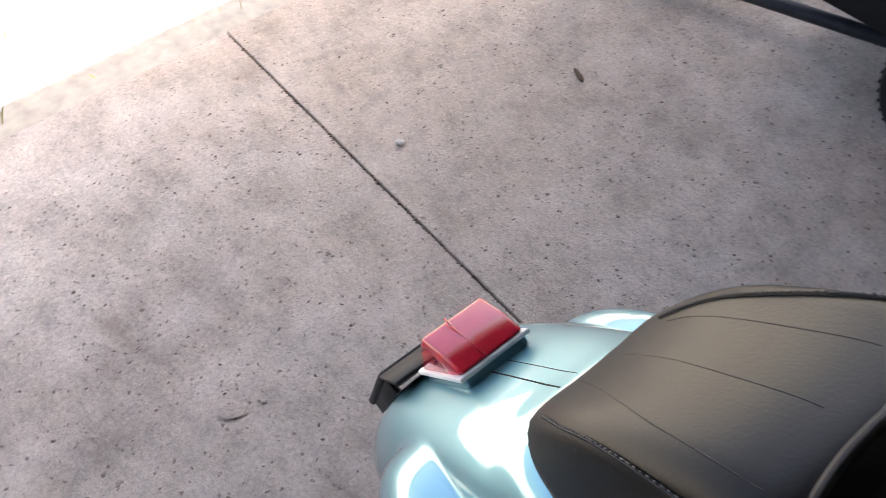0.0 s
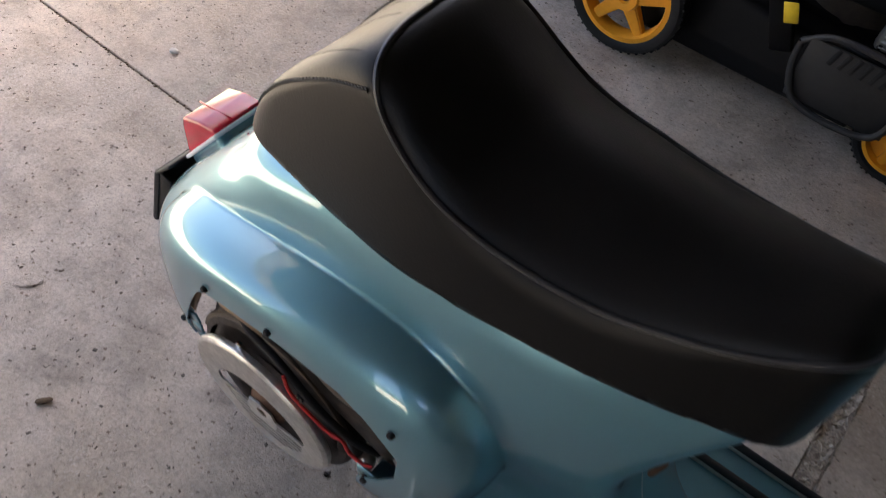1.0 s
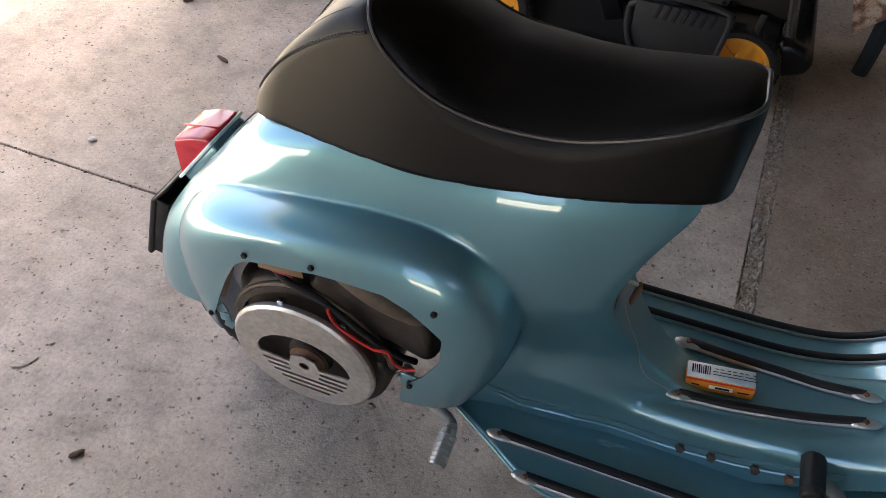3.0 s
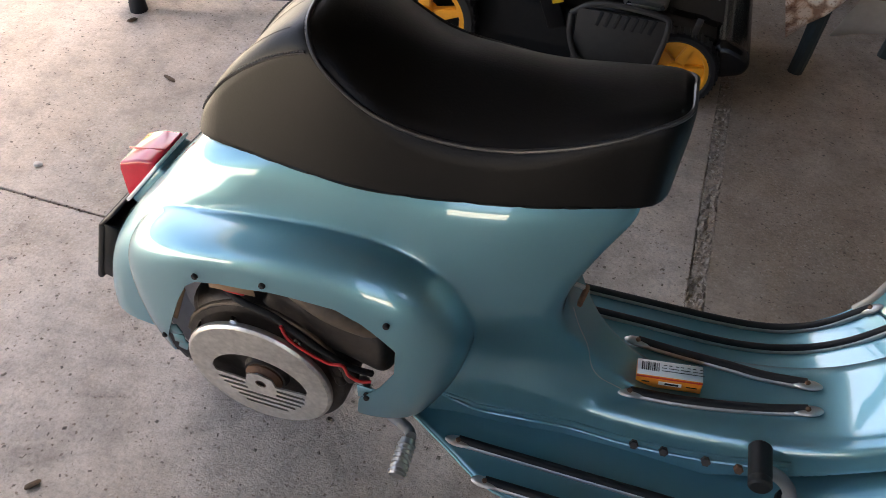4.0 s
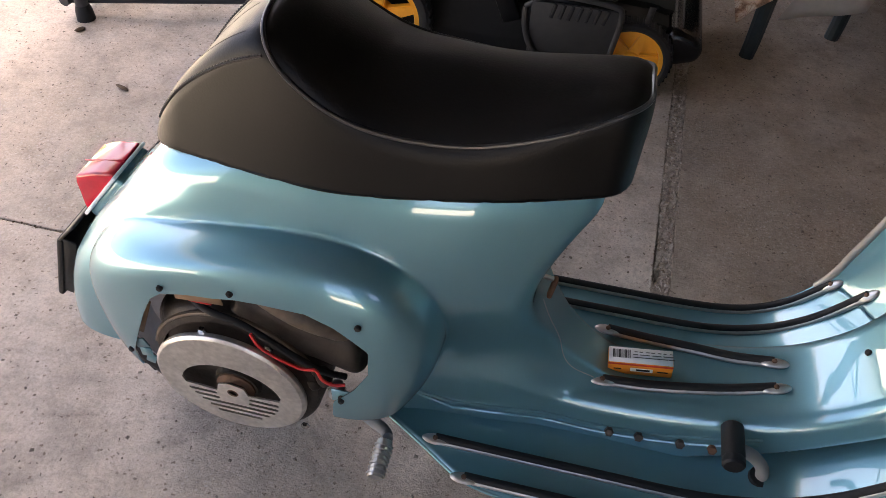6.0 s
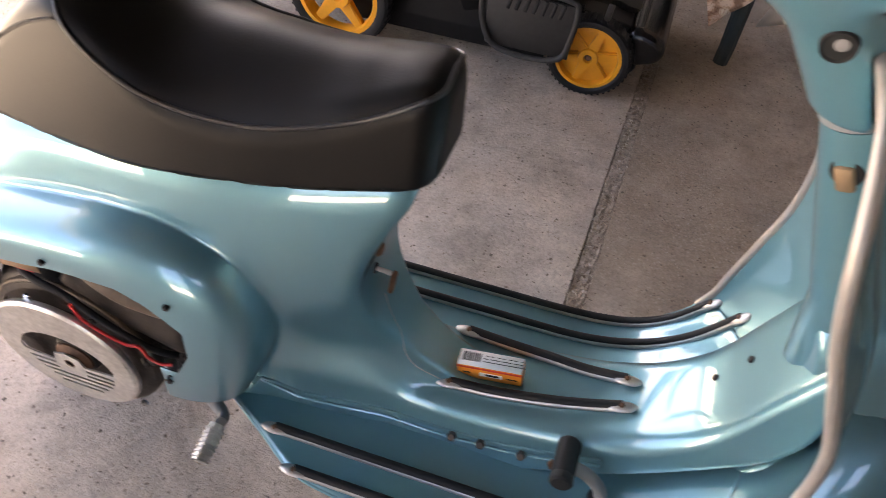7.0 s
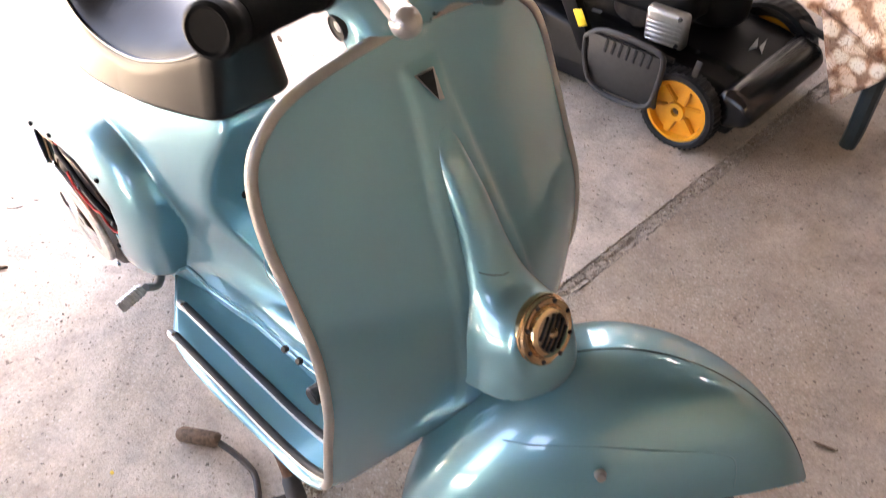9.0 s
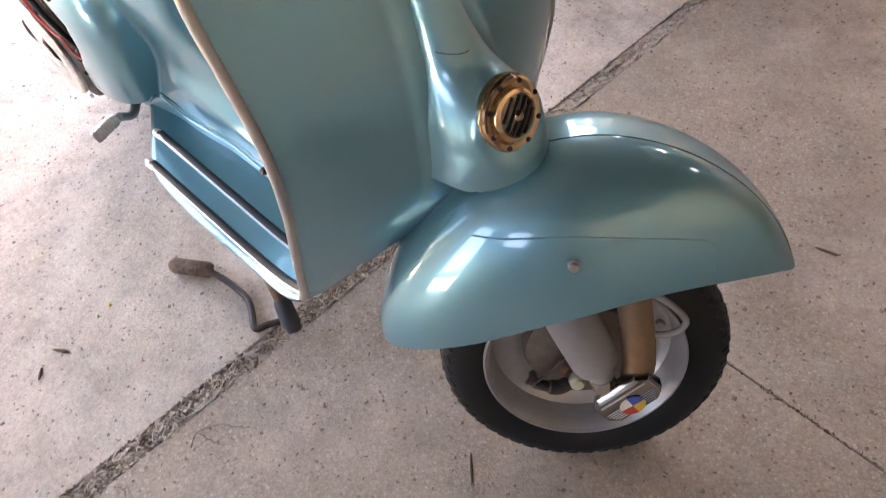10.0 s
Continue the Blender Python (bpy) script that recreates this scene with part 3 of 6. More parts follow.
def sheet_at(s, w):
    y = w * half_y(s)
    r = np.clip(np.abs(y) / 0.2, 0, 1.05) ** 2.0
    # the lower bend of the shield draws back between the wheels
    tuck = np.maximum(1 - (y / 0.19) ** 2, 0)
    return np.stack([mx(s) + (ex(s) - mx(s)) * r + tuck * tuck_x(s), y, mz(s) + (ez(s) - mz(s)) * r + tuck * tuck_z(s)], -1)


def sheet(s0, s1, ns, nv=45):
    S, w = np.linspace(s0, s1, ns), np.linspace(-1, 1, nv)
    verts = sheet_at(*np.meshgrid(S, w, indexing="ij")).reshape(-1, 3)
    # raised panel with a fold on each side of the spine
    on = np.clip((verts[:, 2] - 0.44) / 0.03, 0, 1) * np.clip((0.838 - verts[:, 2]) / 0.012, 0, 1)
    wide = 0.026 + 0.16 * np.maximum(0.80 - verts[:, 2], 0)
    verts[:, 0] += 0.004 * on * np.clip((wide - np.abs(verts[:, 1])) / 0.007, 0, 1)
    f = [(i * nv + j, i * nv + j + 1, (i + 1) * nv + j + 1, (i + 1) * nv + j) for i in range(ns - 1) for j in range(nv - 1)]
    return verts, f


solid(raw("floorboard", *sheet(0, 6, 60), PAINT, scooter, "pale blue steel footboard"), 0.003, 0)
solid(raw("leg_shield", *sheet(6.002, 15, 120, 91), PAINT, scooter, "pale blue curved leg shield"), 0.003, 0)
trim = [sheet_at(s, -1.0) for s in np.linspace(5.6, 15, 160)] + [sheet_at(s, 1.0) for s in np.linspace(15, 5.6, 160)]
TRIMM = plain("dull_trim", (0.40, 0.375, 0.345), 0.42, 0.45, 0, 0.1, 80, 0.1, 12)
tube("edge_trim", trim, 0.0058, TRIMM, scooter, "dull aluminium edge trim", 16)
tube("floor_edge", [sheet_at(s, -1.0) - np.array((0, 0, 0.002)) for s in np.linspace(0, 5.6, 50)], 0.0032, PAINT, scooter, seg=8)
tube("floor_edge", [sheet_at(s, 1.0) - np.array((0, 0, 0.002)) for s in np.linspace(0, 5.6, 50)], 0.0032, PAINT, scooter, seg=8)


def floor_strip(line, side):
    """A bar of bright metal with a black rubber insert and a riveted end cap at both ends."""
    up = Vector((0, 0, 1))
    pts = arc(line, 6)
    holder = tube("floor_strip", [p + Vector((0, 0, 0.004)) for p in pts], 0.0050, ALU, scooter, "aluminium floor runner")
    tube("rubber_insert", [p + Vector((0, 0.0030 * side, 0.0072)) for p in pts], 0.0062, BLACK, holder, "black rubber insert")
    for p, d in ((pts[0], pts[1] - pts[0]), (pts[-1], pts[-1] - pts[-2])):
        m = Matrix.Translation(p + Vector((0, 0, 0.007))) @ d.to_track_quat("X", "Z").to_matrix().to_4x4()
        bm = bmesh.new()
        bmesh.ops.create_uvsphere(bm, u_segments=16, v_segments=8, radius=1, matrix=m @ Matrix.Diagonal((0.019, 0.0082, 0.0048, 1)))
        cap = part("end_cap", bm, ALU, holder, "bright metal end cap")
        part("rivet", lathe(bmesh.new(), [(0, 0.003), (0.003, 0.002), (0.004, 0)], m @ Matrix.Translation((0, 0, 0.0042)), 10), RUST, cap)


def floor_line(y, x0, x1, n=9):
    """On the footboard at a distance y from the middle."""
    out = []
    for x in np.linspace(x0, x1, n):
        s = np.linspace(0.2, 7.5, 300)
        p = sheet_at(s, np.clip(y / half_y(s), -1, 1))
        i = int(np.argmin(np.abs(p[:, 0] - x)))
        out.append((float(x), y, float(p[i, 2])))
    return out


floor_strip(floor_line(-0.141, 0.238, 0.785, 14), 1)
floor_strip(floor_line(-0.188, 0.288, 0.745, 12), 1)
floor_strip(floor_line(0.150, 0.232, 0.787, 14), 1)
floor_strip(floor_line(0.194, 0.268, 0.756, 12), 1)
for sgn in (-1, 1):
    floor_strip([(x + 0.003, sgn * y + 0.009 - 0.010 * (sgn > 0) * (x - 0.44) / 0.22, float(tunnel_z(x)) + 0.001) for x, y in ((0.441, 0.045), (0.5, 0.042), (0.56, 0.037), (0.61, 0.031), (0.66, 0.026))], 1)
# bolts along the foot of the tunnel
for x, mat in ((0.466, GREASE), (0.505, GREASE), (0.559, GREASE), (0.60, RUST)):
    part("bolt", lathe(bmesh.new(), [(0, 0.006), (0.005, 0.006), (0.0065, 0.004), (0.0065, -0.002)], Matrix.Translation((x, -0.082, 0.250 + 0.08 * (x - 0.466))) @ Matrix.Rotation(radians(55), 4, "X"), 6), mat, scooter, "oily bolt head", smooth=False)
part("bolt", lathe(bmesh.new(), [(0, 0.006), (0.006, 0.006), (0.008, 0.003), (0.008, -0.002)], Matrix.Translation((0.178, -0.105, 0.262)) @ Matrix.Rotation(radians(50), 4, "X"), 6), RUST, scooter, "rusty bolt head", smooth=False)
for x, y, z in ((0.7542, 0.0154, 0.4007), (0.7792, 0.0153, 0.4506)):
    part("tunnel_screw", lathe(bmesh.new(), [(0, 0.003), (0.004, 0.0025), (0.005, -0.002)], Matrix.Translation((x, y, z)) @ Vector((-0.87, 0, 0.48)).to_track_quat("Z", "Y").to_matrix().to_4x4(), 12), DARK, scooter, "small dark screw")
# folded flange along the foot of the tunnel: a bead above and one below
FOOT = [(0.160, -0.116, 0.2495), (0.207, -0.1124, 0.250), (0.297, -0.101, 0.254), (0.373, -0.088, 0.253), (0.449, -0.0755, 0.249), (0.523, -0.073, 0.256), (0.592, -0.072, 0.271), (0.656, -0.071, 0.292)]
for low, r in ((0.0, 0.0024), (0.012, 0.0030)):
    tube("flange_bead", [onto(hull, p, 0.0004) for p in arc([(x, y - 0.3 * low, z - low) for x, y, z in FOOT], 6)], r, PAINT, body, seg=8)
# brake pedal
pedal = tube("brake_pedal", arc([(0.668, -0.098, 0.225), (0.664, -0.098, 0.262), (0.645, -0.099, 0.29), (0.622, -0.10, 0.303)]), 0.0085, TAUPE, scooter, "grey brake pedal stem")
bm = bmesh.new()
lathe(bm, [(0, 0.031), (0.012, 0.031), (0.0145, 0.028), (0.0145, 0.02), (0.0135, 0.018), (0.0145, 0.016), (0.0145, -0.028), (0.012, -0.031), (0, -0.031)], Matrix.Translation((0.613, -0.101, 0.308)) @ Matrix.Rotation(radians(88), 4, "X"), 14)
part("pedal_rubber", bm, BLACK, pedal, "dark rubber pedal pad")
part("pedal_grommet", lathe(bmesh.new(), [(0.009, 0.004), (0.016, 0.003), (0.017, -0.003)], Matrix.Translation((0.668, -0.098, 0.246)), 16), BLACK, pedal)
# kick starter
kick = tube("kick_lever", arc([(0.085, -0.10, 0.225), (0.13, -0.125, 0.225), (0.168, -0.150, 0.238), (0.180, -0.172, 0.258)]), [0.009] * 8 + [0.0085] * 8 + [0.0075] * 9, TAUPE, scooter, "grey kick start lever")
kd = (Vector((0.178, -0.226, 0.246)) - Vector((0.178, -0.176, 0.258))).normalized()
tread = tube("kick_tread", [Vector((0.178, -0.176, 0.258)) + kd * d for d in (0, 0.01, 0.05)], [0.010, 0.011, 0.011], ALU, kick, "ribbed metal kick pedal")
for i in range(7):
    part("tread_ring", lathe(bmesh.new(), [(0.0105, 0.0018), (0.0128, 0.001), (0.0128, -0.001), (0.0105, -0.0018)], Matrix.Translation(Vector((0.178, -0.176, 0.258)) + kd * (0.008 + 0.0062 * i)) @ kd.to_track_quat("Z", "X").to_matrix().to_4x4(), 16), ALU, tread)
# fuel tap, choke and the pressed line on the neck
part("choke_knob", lathe(bmesh.new(), [(0, 0.012), (0.007, 0.011), (0.010, 0.007), (0.009, 0)], Matrix.Translation((0.328, -0.004, 0.480)) @ Matrix.Rotation(radians(90), 4, "Y"), 18), RUST, scooter, "brown choke knob")
tap = part("fuel_tap", lathe(bmesh.new(), [(0, 0.0006), (0.0068, 0.0006), (0.0078, -0.004)], Matrix.Translation((0.3352, -0.0155, 0.4575)) @ Matrix.Rotation(radians(90), 4, "Y"), 16), DARK, scooter, "dark hole for the fuel tap")
tube("tap_spindle", [(0.326, -0.0155, 0.4575), (0.345, -0.0125, 0.4535), (0.352, -0.010, 0.449)], [0.003, 0.003, 0.0034], ALU, tap, "bare metal tap spindle")
part("tap_lever", box(bmesh.new(), (0.007, 0.0125, 0.036), pose(0.354, -0.009, 0.4325, 0, 8, 0), 0.0034, 3), RUST, tap, "brown tap lever")

# column, collar and hole
def behind_shield(bm):
    """Keeps a round part behind the shield's front face."""
    zs, xs = [p[1] for p in mid_xz[8:]], [p[0] for p in mid_xz[8:]]
    for p in bm.verts:
        p.co.x = min(p.co.x, float(np.interp(p.co.z, zs, xs)) - 0.003)
    return bm


part("column", behind_shield(tube_path(bmesh.new(), [(0.862, 0, 0.42), (0.823, 0, 0.605), (0.749, 0, 0.797)], [0.055, 0.039, 0.0318], 28)), PAINT, scooter, "pale blue steering column cover")
part("collar", behind_shield(tube_path(bmesh.new(), [(0.7485, 0, 0.799), (0.7455, 0, 0.8065)], 0.0335, 28)), SILVER, scooter, "worn bright collar")
hole = Matrix.Translation((0.7515, -0.0285, 0.757)) @ Vector((-0.42, -0.90, -0.10)).to_track_quat("Z", "Y").to_matrix().to_4x4()
part("column_hole", lathe(bmesh.new(), [(0, 0.0012), (0.0135, 0.0012), (0.015, -0.004)], hole, 18), DARK, scooter, "open hole in the column")
part("hole_stopper", box(bmesh.new(), (0.017, 0.024, 0.008), hole @ Matrix.Translation((0.002, -0.004, 0.003)) @ Matrix.Rotation(radians(25), 4, "Z"), 0.004, 2), BROWN, scooter, "brown stopper in the column hole")

# seat
seat_top = curve_fn([(-0.17, 0.600), (-0.13, 0.652), (-0.09, 0.697), (-0.04, 0.743), (0.0, 0.770), (0.03, 0.779), (0.06, 0.764), (0.09, 0.742), (0.13, 0.720), (0.2, 0.708), (0.28, 0.713), (0.34, 0.729), (0.40, 0.750), (0.44, 0.758)])
seat_low = curve_fn([(-0.17, 0.596), (-0.1, 0.606), (0, 0.608), (0.1, 0.609), (0.2, 0.619), (0.3, 0.630), (0.44, 0.648)])
seat_w = curve_fn([(-0.17, 0.052), (-0.13, 0.068), (-0.08, 0.080), (0, 0.093), (0.08, 0.101), (0.16, 0.102), (0.24, 0.096), (0.32, 0.082), (0.38, 0.067), (0.44, 0.052)])

seat_crown = curve_fn([(0.03, 0.0), (0.06, 0.006), (0.12, 0.019), (0.2, 0.027), (0.28, 0.022), (0.36, 0.010), (0.42, 0.0), (0.45, 0.0)])


def seat_fn(x, y, z):
    y = y - 0.008 + 0.008 * np.clip((x - 0.2) / 0.2, 0, 1)
    y = np.where(y > 0, y * (0.87 + 0.13 * np.clip((x - 0.2) / 0.2, 0, 1)), y)
    ay = np.abs(y)
    lean = 0.16 * (z - 0.66)
    f = smax(ay - seat_w(x) + lean, z - seat_top(x) + 2.2 * y * y - seat_crown(x) * np.maximum(1 - (y / 0.092) ** 2, 0) ** 1.5, 0.022)
    f = smax(f, -0.136 - x + 0.25 * (z - 0.6), 0.045)
    f = smax(f, x - 0.415 - 0.05 * (z - 0.7), 0.030)
    return smax(f, seat_low(x) - z, 0.006)


seat = skin("seat", *nets(seat_fn, (-0.22, -0.15, 0.56), (0.48, 0.15, 0.82), 0.006), seat_fn, LEATHER, scooter, "black vinyl single seat with stitched tail")


def on_seat(p, lift=0.0):
    """The nearest place on the seat's skin."""
    p = np.array(p, float)
    e = 0.0005
    for _ in range(8):
        g = np.array([float(seat_fn(*(p + e * d)) - seat_fn(*(p - e * d))) for d in np.eye(3)]) / (2 * e)
        p = p - float(seat_fn(*p)) * g / max(g @ g, 0.1)
    return p + lift * g / np.linalg.norm(g)


pipe = arc([(0.018, 0, 0.79), (0.022, -0.035, 0.78), (0.036, -0.075, 0.757), (0.07, -0.101, 0.727), (0.12, -0.106, 0.706), (0.19, -0.104, 0.697), (0.27, -0.094, 0.70),
            (0.34, -0.078, 0.715), (0.39, -0.058, 0.735), (0.425, -0.03, 0.75), (0.436, 0, 0.755)], 7)
pipe = [on_seat(np.array(p) + (0, 0.008, 0), 0.0012) for p in pipe]
tube("piping", pipe + [on_seat(p * np.array((1, -1, 1)) + (0, 0.012, 0), 0.0012) for p in pipe[-2::-1]], 0.0026, PIPING, seat, "grey-black seat piping", 8)
for sgn in (-1, 1):
    seam = [on_seat(p, 0.0005) for p in arc([(-0.13, sgn * 0.055, 0.645), (-0.10, sgn * 0.068, 0.675), (-0.06, sgn * 0.074, 0.705), (-0.01, sgn * 0.078, 0.735), (0.032, sgn * 0.08, 0.752)], 6)]
    tube("seam", seam, 0.0014, BLACK, seat, "raised double seam", 6)
    bm = bmesh.new()
    for a, b in zip(seam[::1], seam[1:]):
        a, b = Vector(a), Vector(b)
        for k in range(2):
            p0 = a.lerp(b, k / 2 + 0.1) + Vector((0, 0, 0.002))
            tube_path(bm, [p0, a.lerp(b, k / 2 + 0.38) + Vector((0, 0, 0.002))], 0.0007, 5)
    part("stitching", bm, PLASTER_DUST, seat, "grey thread stitches")
for line in ([(-0.112, 0.014, 0.640), (-0.081, 0.008, 0.683), (-0.0375, 0.0, 0.7315), (0.0035, -0.0035, 0.766)],
             [(-0.1205, -0.0138, 0.622), (-0.064, -0.0425, 0.706), (-0.024, -0.052, 0.743), (0.0097, -0.0548, 0.7635)],
             [(-0.105, 0.050, 0.650), (-0.089, 0.0515, 0.675), (-0.037, 0.0465, 0.732), (0.002, 0.0463, 0.764)]):
    tube("tail_rib", [on_seat(p, -0.0002) for p in arc(line, 6)], 0.0006, BLACK, seat, seg=6)

# steering: fork, wheel, fender and handlebar turned together
STEER = radians(47)
A0 = Vector((0.705, 0, 0.81))
AX = Vector((-math.sin(radians(25.3)), 0, math.cos(radians(25.3))))
TURN = Matrix.Translation(A0) @ Matrix.Rotation(STEER, 4, AX) @ Matrix.Translation(-A0)


def steered(ob):
    ob.matrix_basis = TURN
    return ob


TYRE = [(0.128, 0.024), (0.135, 0.031), (0.149, 0.0355), (0.166, 0.0375), (0.179, 0.034), (0.1862, 0.027), (0.191, 0.014), (0.1925, 0),
        (0.191, -0.014), (0.1862, -0.027), (0.179, -0.034), (0.166, -0.0375), (0.150, -0.035), (0.139, -0.031), (0.132, -0.024)]
RIM = [(0.1345, 0.032), (0.1340, 0.0365), (0.1315, 0.0365), (0.1290, 0.031), (0.1265, 0.028), (0.1235, 0.012), (0.120, -0.006), (0.108, -0.016), (0.094, -0.018), (0.085, -0.014), (0.078, -0.010), (0.05, -0.010), (0.05, -0.02), (0.1, -0.022), (0.129, -0.03), (0.1385, -0.033)]


def wheel_parts(name, m, place):
    tyre = place(part(name + "_tyre", lathe(bmesh.new(), TYRE, m, 72), BLACK, scooter, "black patterned tyre"))
    bm = bmesh.new()
    for k in range(52):
        for side in (-1, 1):
            a = radians(360 * (k + 0.5 * (side > 0)) / 52)
            box(bm, (0.007, 0.0165, 0.0125), m @ Matrix.Rotation(a, 4, "Z") @ Matrix.Translation((0.1812, 0, side * 0.0287)) @ Matrix.Rotation(radians(side * -44), 4, "Y") @ Matrix.Rotation(radians(24 * side), 4, "X"), 0.0015, 1)
            box(bm, (0.007, 0.0150, 0.0135), m @ Matrix.Rotation(a + 0.05, 4, "Z") @ Matrix.Translation((0.1888, 0, side * 0.0095)) @ Matrix.Rotation(radians(side * -10), 4, "Y") @ Matrix.Rotation(radians(-24 * side), 4, "X"), 0.0015, 1)
    tread = part("tread_band", bm, BLACK, None, smooth=False)
    tread.parent = tyre
    tagged(tread, kind="stuff")
    rim = place(part(name + "_rim", lathe(bmesh.new(), RIM, m, 72), SILVER, scooter, "silver painted wheel rim"))
    for k in range(5):
        a = radians(72 * k + 20)
        nut = part("rim_nut", lathe(bmesh.new(), [(0, 0.008), (0.005, 0.008), (0.0065, 0.006), (0.0065, 0)], m @ Matrix.Translation((0.108 * math.cos(a), 0.108 * math.sin(a), -0.016)), 6), ALU, None, smooth=False)
        nut.parent = rim
    return tyre, rim


WC = Vector((1.0245, 0.0245, 0.191))
WM = Matrix.Translation(WC) @ RIGHT
wheel_parts("front", WM, steered)
steered(part("brake_drum", lathe(bmesh.new(), [(0, 0.026), (0.03, 0.026), (0.045, 0.020), (0.062, 0.017), (0.076, 0.010), (0.080, 0.0), (0.082, -0.016)], WM, 40), DRUM, scooter, "oily brake back plate"))
steered(part("brake_cam", lathe(bmesh.new(), [(0, 0.022), (0.008, 0.021), (0.0112, 0.017), (0.0118, 0)], Matrix.Translation((1.016, -0.012, 0.172)) @ RIGHT, 18), CREAM, scooter, "yellowed cam cap"))
brake_arm = steered(tube("brake_arm", arc([(0.952, -0.024, 0.168), (0.970, -0.026, 0.163), (0.992, -0.026, 0.160), (1.006, -0.022, 0.166)]), [0.0055] * 4 + [0.0075] * 8 + [0.010] * 13, GREASE, scooter, "greasy cast brake arm"))
part("cable_clamp", lathe(bmesh.new(), [(0, 0.012), (0.0045, 0.012), (0.0052, 0.010), (0.0052, -0.008)], Matrix.Translation((0.957, -0.026, 0.178)) @ Matrix.Rotation(radians(70), 4, "X"), 10), GREASE, brake_arm)
steered(tube("cam_spindle", [(0.994, -0.006, 0.186), (1.006, -0.020, 0.184)], 0.011, RUST, scooter, "rusty brake spindle", 16))
steered(tube("brake_cable", arc([(0.96, -0.03, 0.17), (0.975, -0.04, 0.20), (0.99, -0.05, 0.235), (1.0, -0.055, 0.28)]), 0.0022, GREASE, scooter))
FORK = [(1.083, -0.050, 0.205), (1.078, -0.052, 0.25), (1.060, -0.052, 0.32), (1.034, -0.045, 0.40), (0.97, -0.02, 0.46)]
steered(tube("fork_tube", arc(FORK, 6), 0.0205, BROWN, scooter, "brown painted fork leg", 20))
steered(tube("shock_absorber", [(0.964, -0.058, 0.345), (0.990, -0.058, 0.30), (1.022, -0.058, 0.246), (1.026, -0.058, 0.238), (1.029, -0.058, 0.233), (1.037, -0.058, 0.218), (1.043, -0.058, 0.205)],
             [0.031, 0.031, 0.030, 0.0275, 0.019, 0.016, 0.012], TAUPE, scooter, "grey shock absorber", 24))
steered(tube("shock_rod", [(1.036, -0.060, 0.219), (1.050, -0.060, 0.188)], 0.0165, CHROME, scooter))
steered(tube("cable_guide", arc([(1.068, -0.05, 0.35), (1.095, -0.055, 0.338), (1.118, -0.058, 0.318), (1.117, -0.058, 0.302), (1.10, -0.058, 0.292), (1.075, -0.055, 0.288)], 6), 0.0042, TAUPE, scooter, "grey bent cable guide"))
# octagonal hub cover with a quartered badge
hm = Matrix.Translation((1.070, -0.072, 0.198)) @ RIGHT @ Matrix.Rotation(radians(-40), 4, "Z") @ Matrix.Scale(0.86, 4)
bm = bmesh.new()
octo = [(-0.015, -0.050), (0.015, -0.050), (0.028, -0.035), (0.028, 0.035), (0.015, 0.050), (-0.015, 0.050), (-0.028, 0.035), (-0.028, -0.035)]
lo = [bm.verts.new(hm @ Vector((x, y, -0.012))) for x, y in octo]
mi = [bm.verts.new(hm @ Vector((x, y, 0.004))) for x, y in octo]
hi = [bm.verts.new(hm @ Vector((x * 0.9, y * 0.93, 0.009))) for x, y in octo]
for a, b in ((lo, mi), (mi, hi)):
    for k in range(8):
        bm.faces.new((a[k], a[(k + 1) % 8], b[(k + 1) % 8], b[k]))
bm.faces.new(hi)
hubcap = steered(part("hub_cover", bm, plain("dark_chrome", (0.36, 0.34, 0.32), 0.12, 1.0, 0, 0.1, 60, 0, 8), scooter, "bevelled chrome hub cover", smooth=False))
for dx, w, n in ((-0.0225, 0.0050, 0.070), (-0.0125, 0.0030, 0.080), (0.0045, 0.0011, 0.086), (0.0085, 0.0011, 0.084), (0.0125, 0.0011, 0.080), (0.0165, 0.0011, 0.074), (0.0205, 0.0011, 0.068)):
    o = part("chrome_rib", box(bmesh.new(), (w, n, 0.002), hm @ Matrix.Translation((dx, 0, 0.0096)), 0.0005, 1), SILVER, None)
    o.parent = hubcap
BADGE = [plain("badge_" + c, col, 0.35, 0, 0.4, 0.05, 60, 0, 8) for c, col in (("blue", (0.05, 0.1, 0.35)), ("gold", (0.65, 0.42, 0.05)), ("red", (0.5, 0.05, 0.03)), ("white", (0.7, 0.68, 0.62)))]
for k in range(4):
    bm = bmesh.new()
    ring = [bm.verts.new(hm @ Vector((0.010 + 0.0165 * math.cos(a), 0.0200 * math.sin(a), 0.0112))) for a in (radians(90 * k - 5 + 15 * j) for j in range(7))]
    bm.faces.new([bm.verts.new(hm @ Vector((0.010, 0, 0.0115)))] + ring)
    o = part("badge_quarter", bm, (BADGE[1], BADGE[0], BADGE[3], BADGE[2])[k], None, smooth=False)
    o.parent = hubcap
    solid(o, 0.001)

FC = (1.003, 0.30)
fender_r = curve_fn([(-0.6, 0.27), (0.0, 0.262), (0.2, 0.2555), (0.52, 0.246), (1.0, 0.236), (1.4, 0.2345), (1.65, 0.2355), (1.95, 0.2335), (2.28, 0.2300), (2.67, 0.2275), (3.05, 0.239), (3.35, 0.254), (4.0, 0.26)])
fender_w = curve_fn([(-0.6, 0.055), (0.0, 0.075), (0.3, 0.092), (0.8, 0.112), (1.6, 0.122), (2.4, 0.118), (3.0, 0.108), (3.6, 0.09), (4.2, 0.08)])
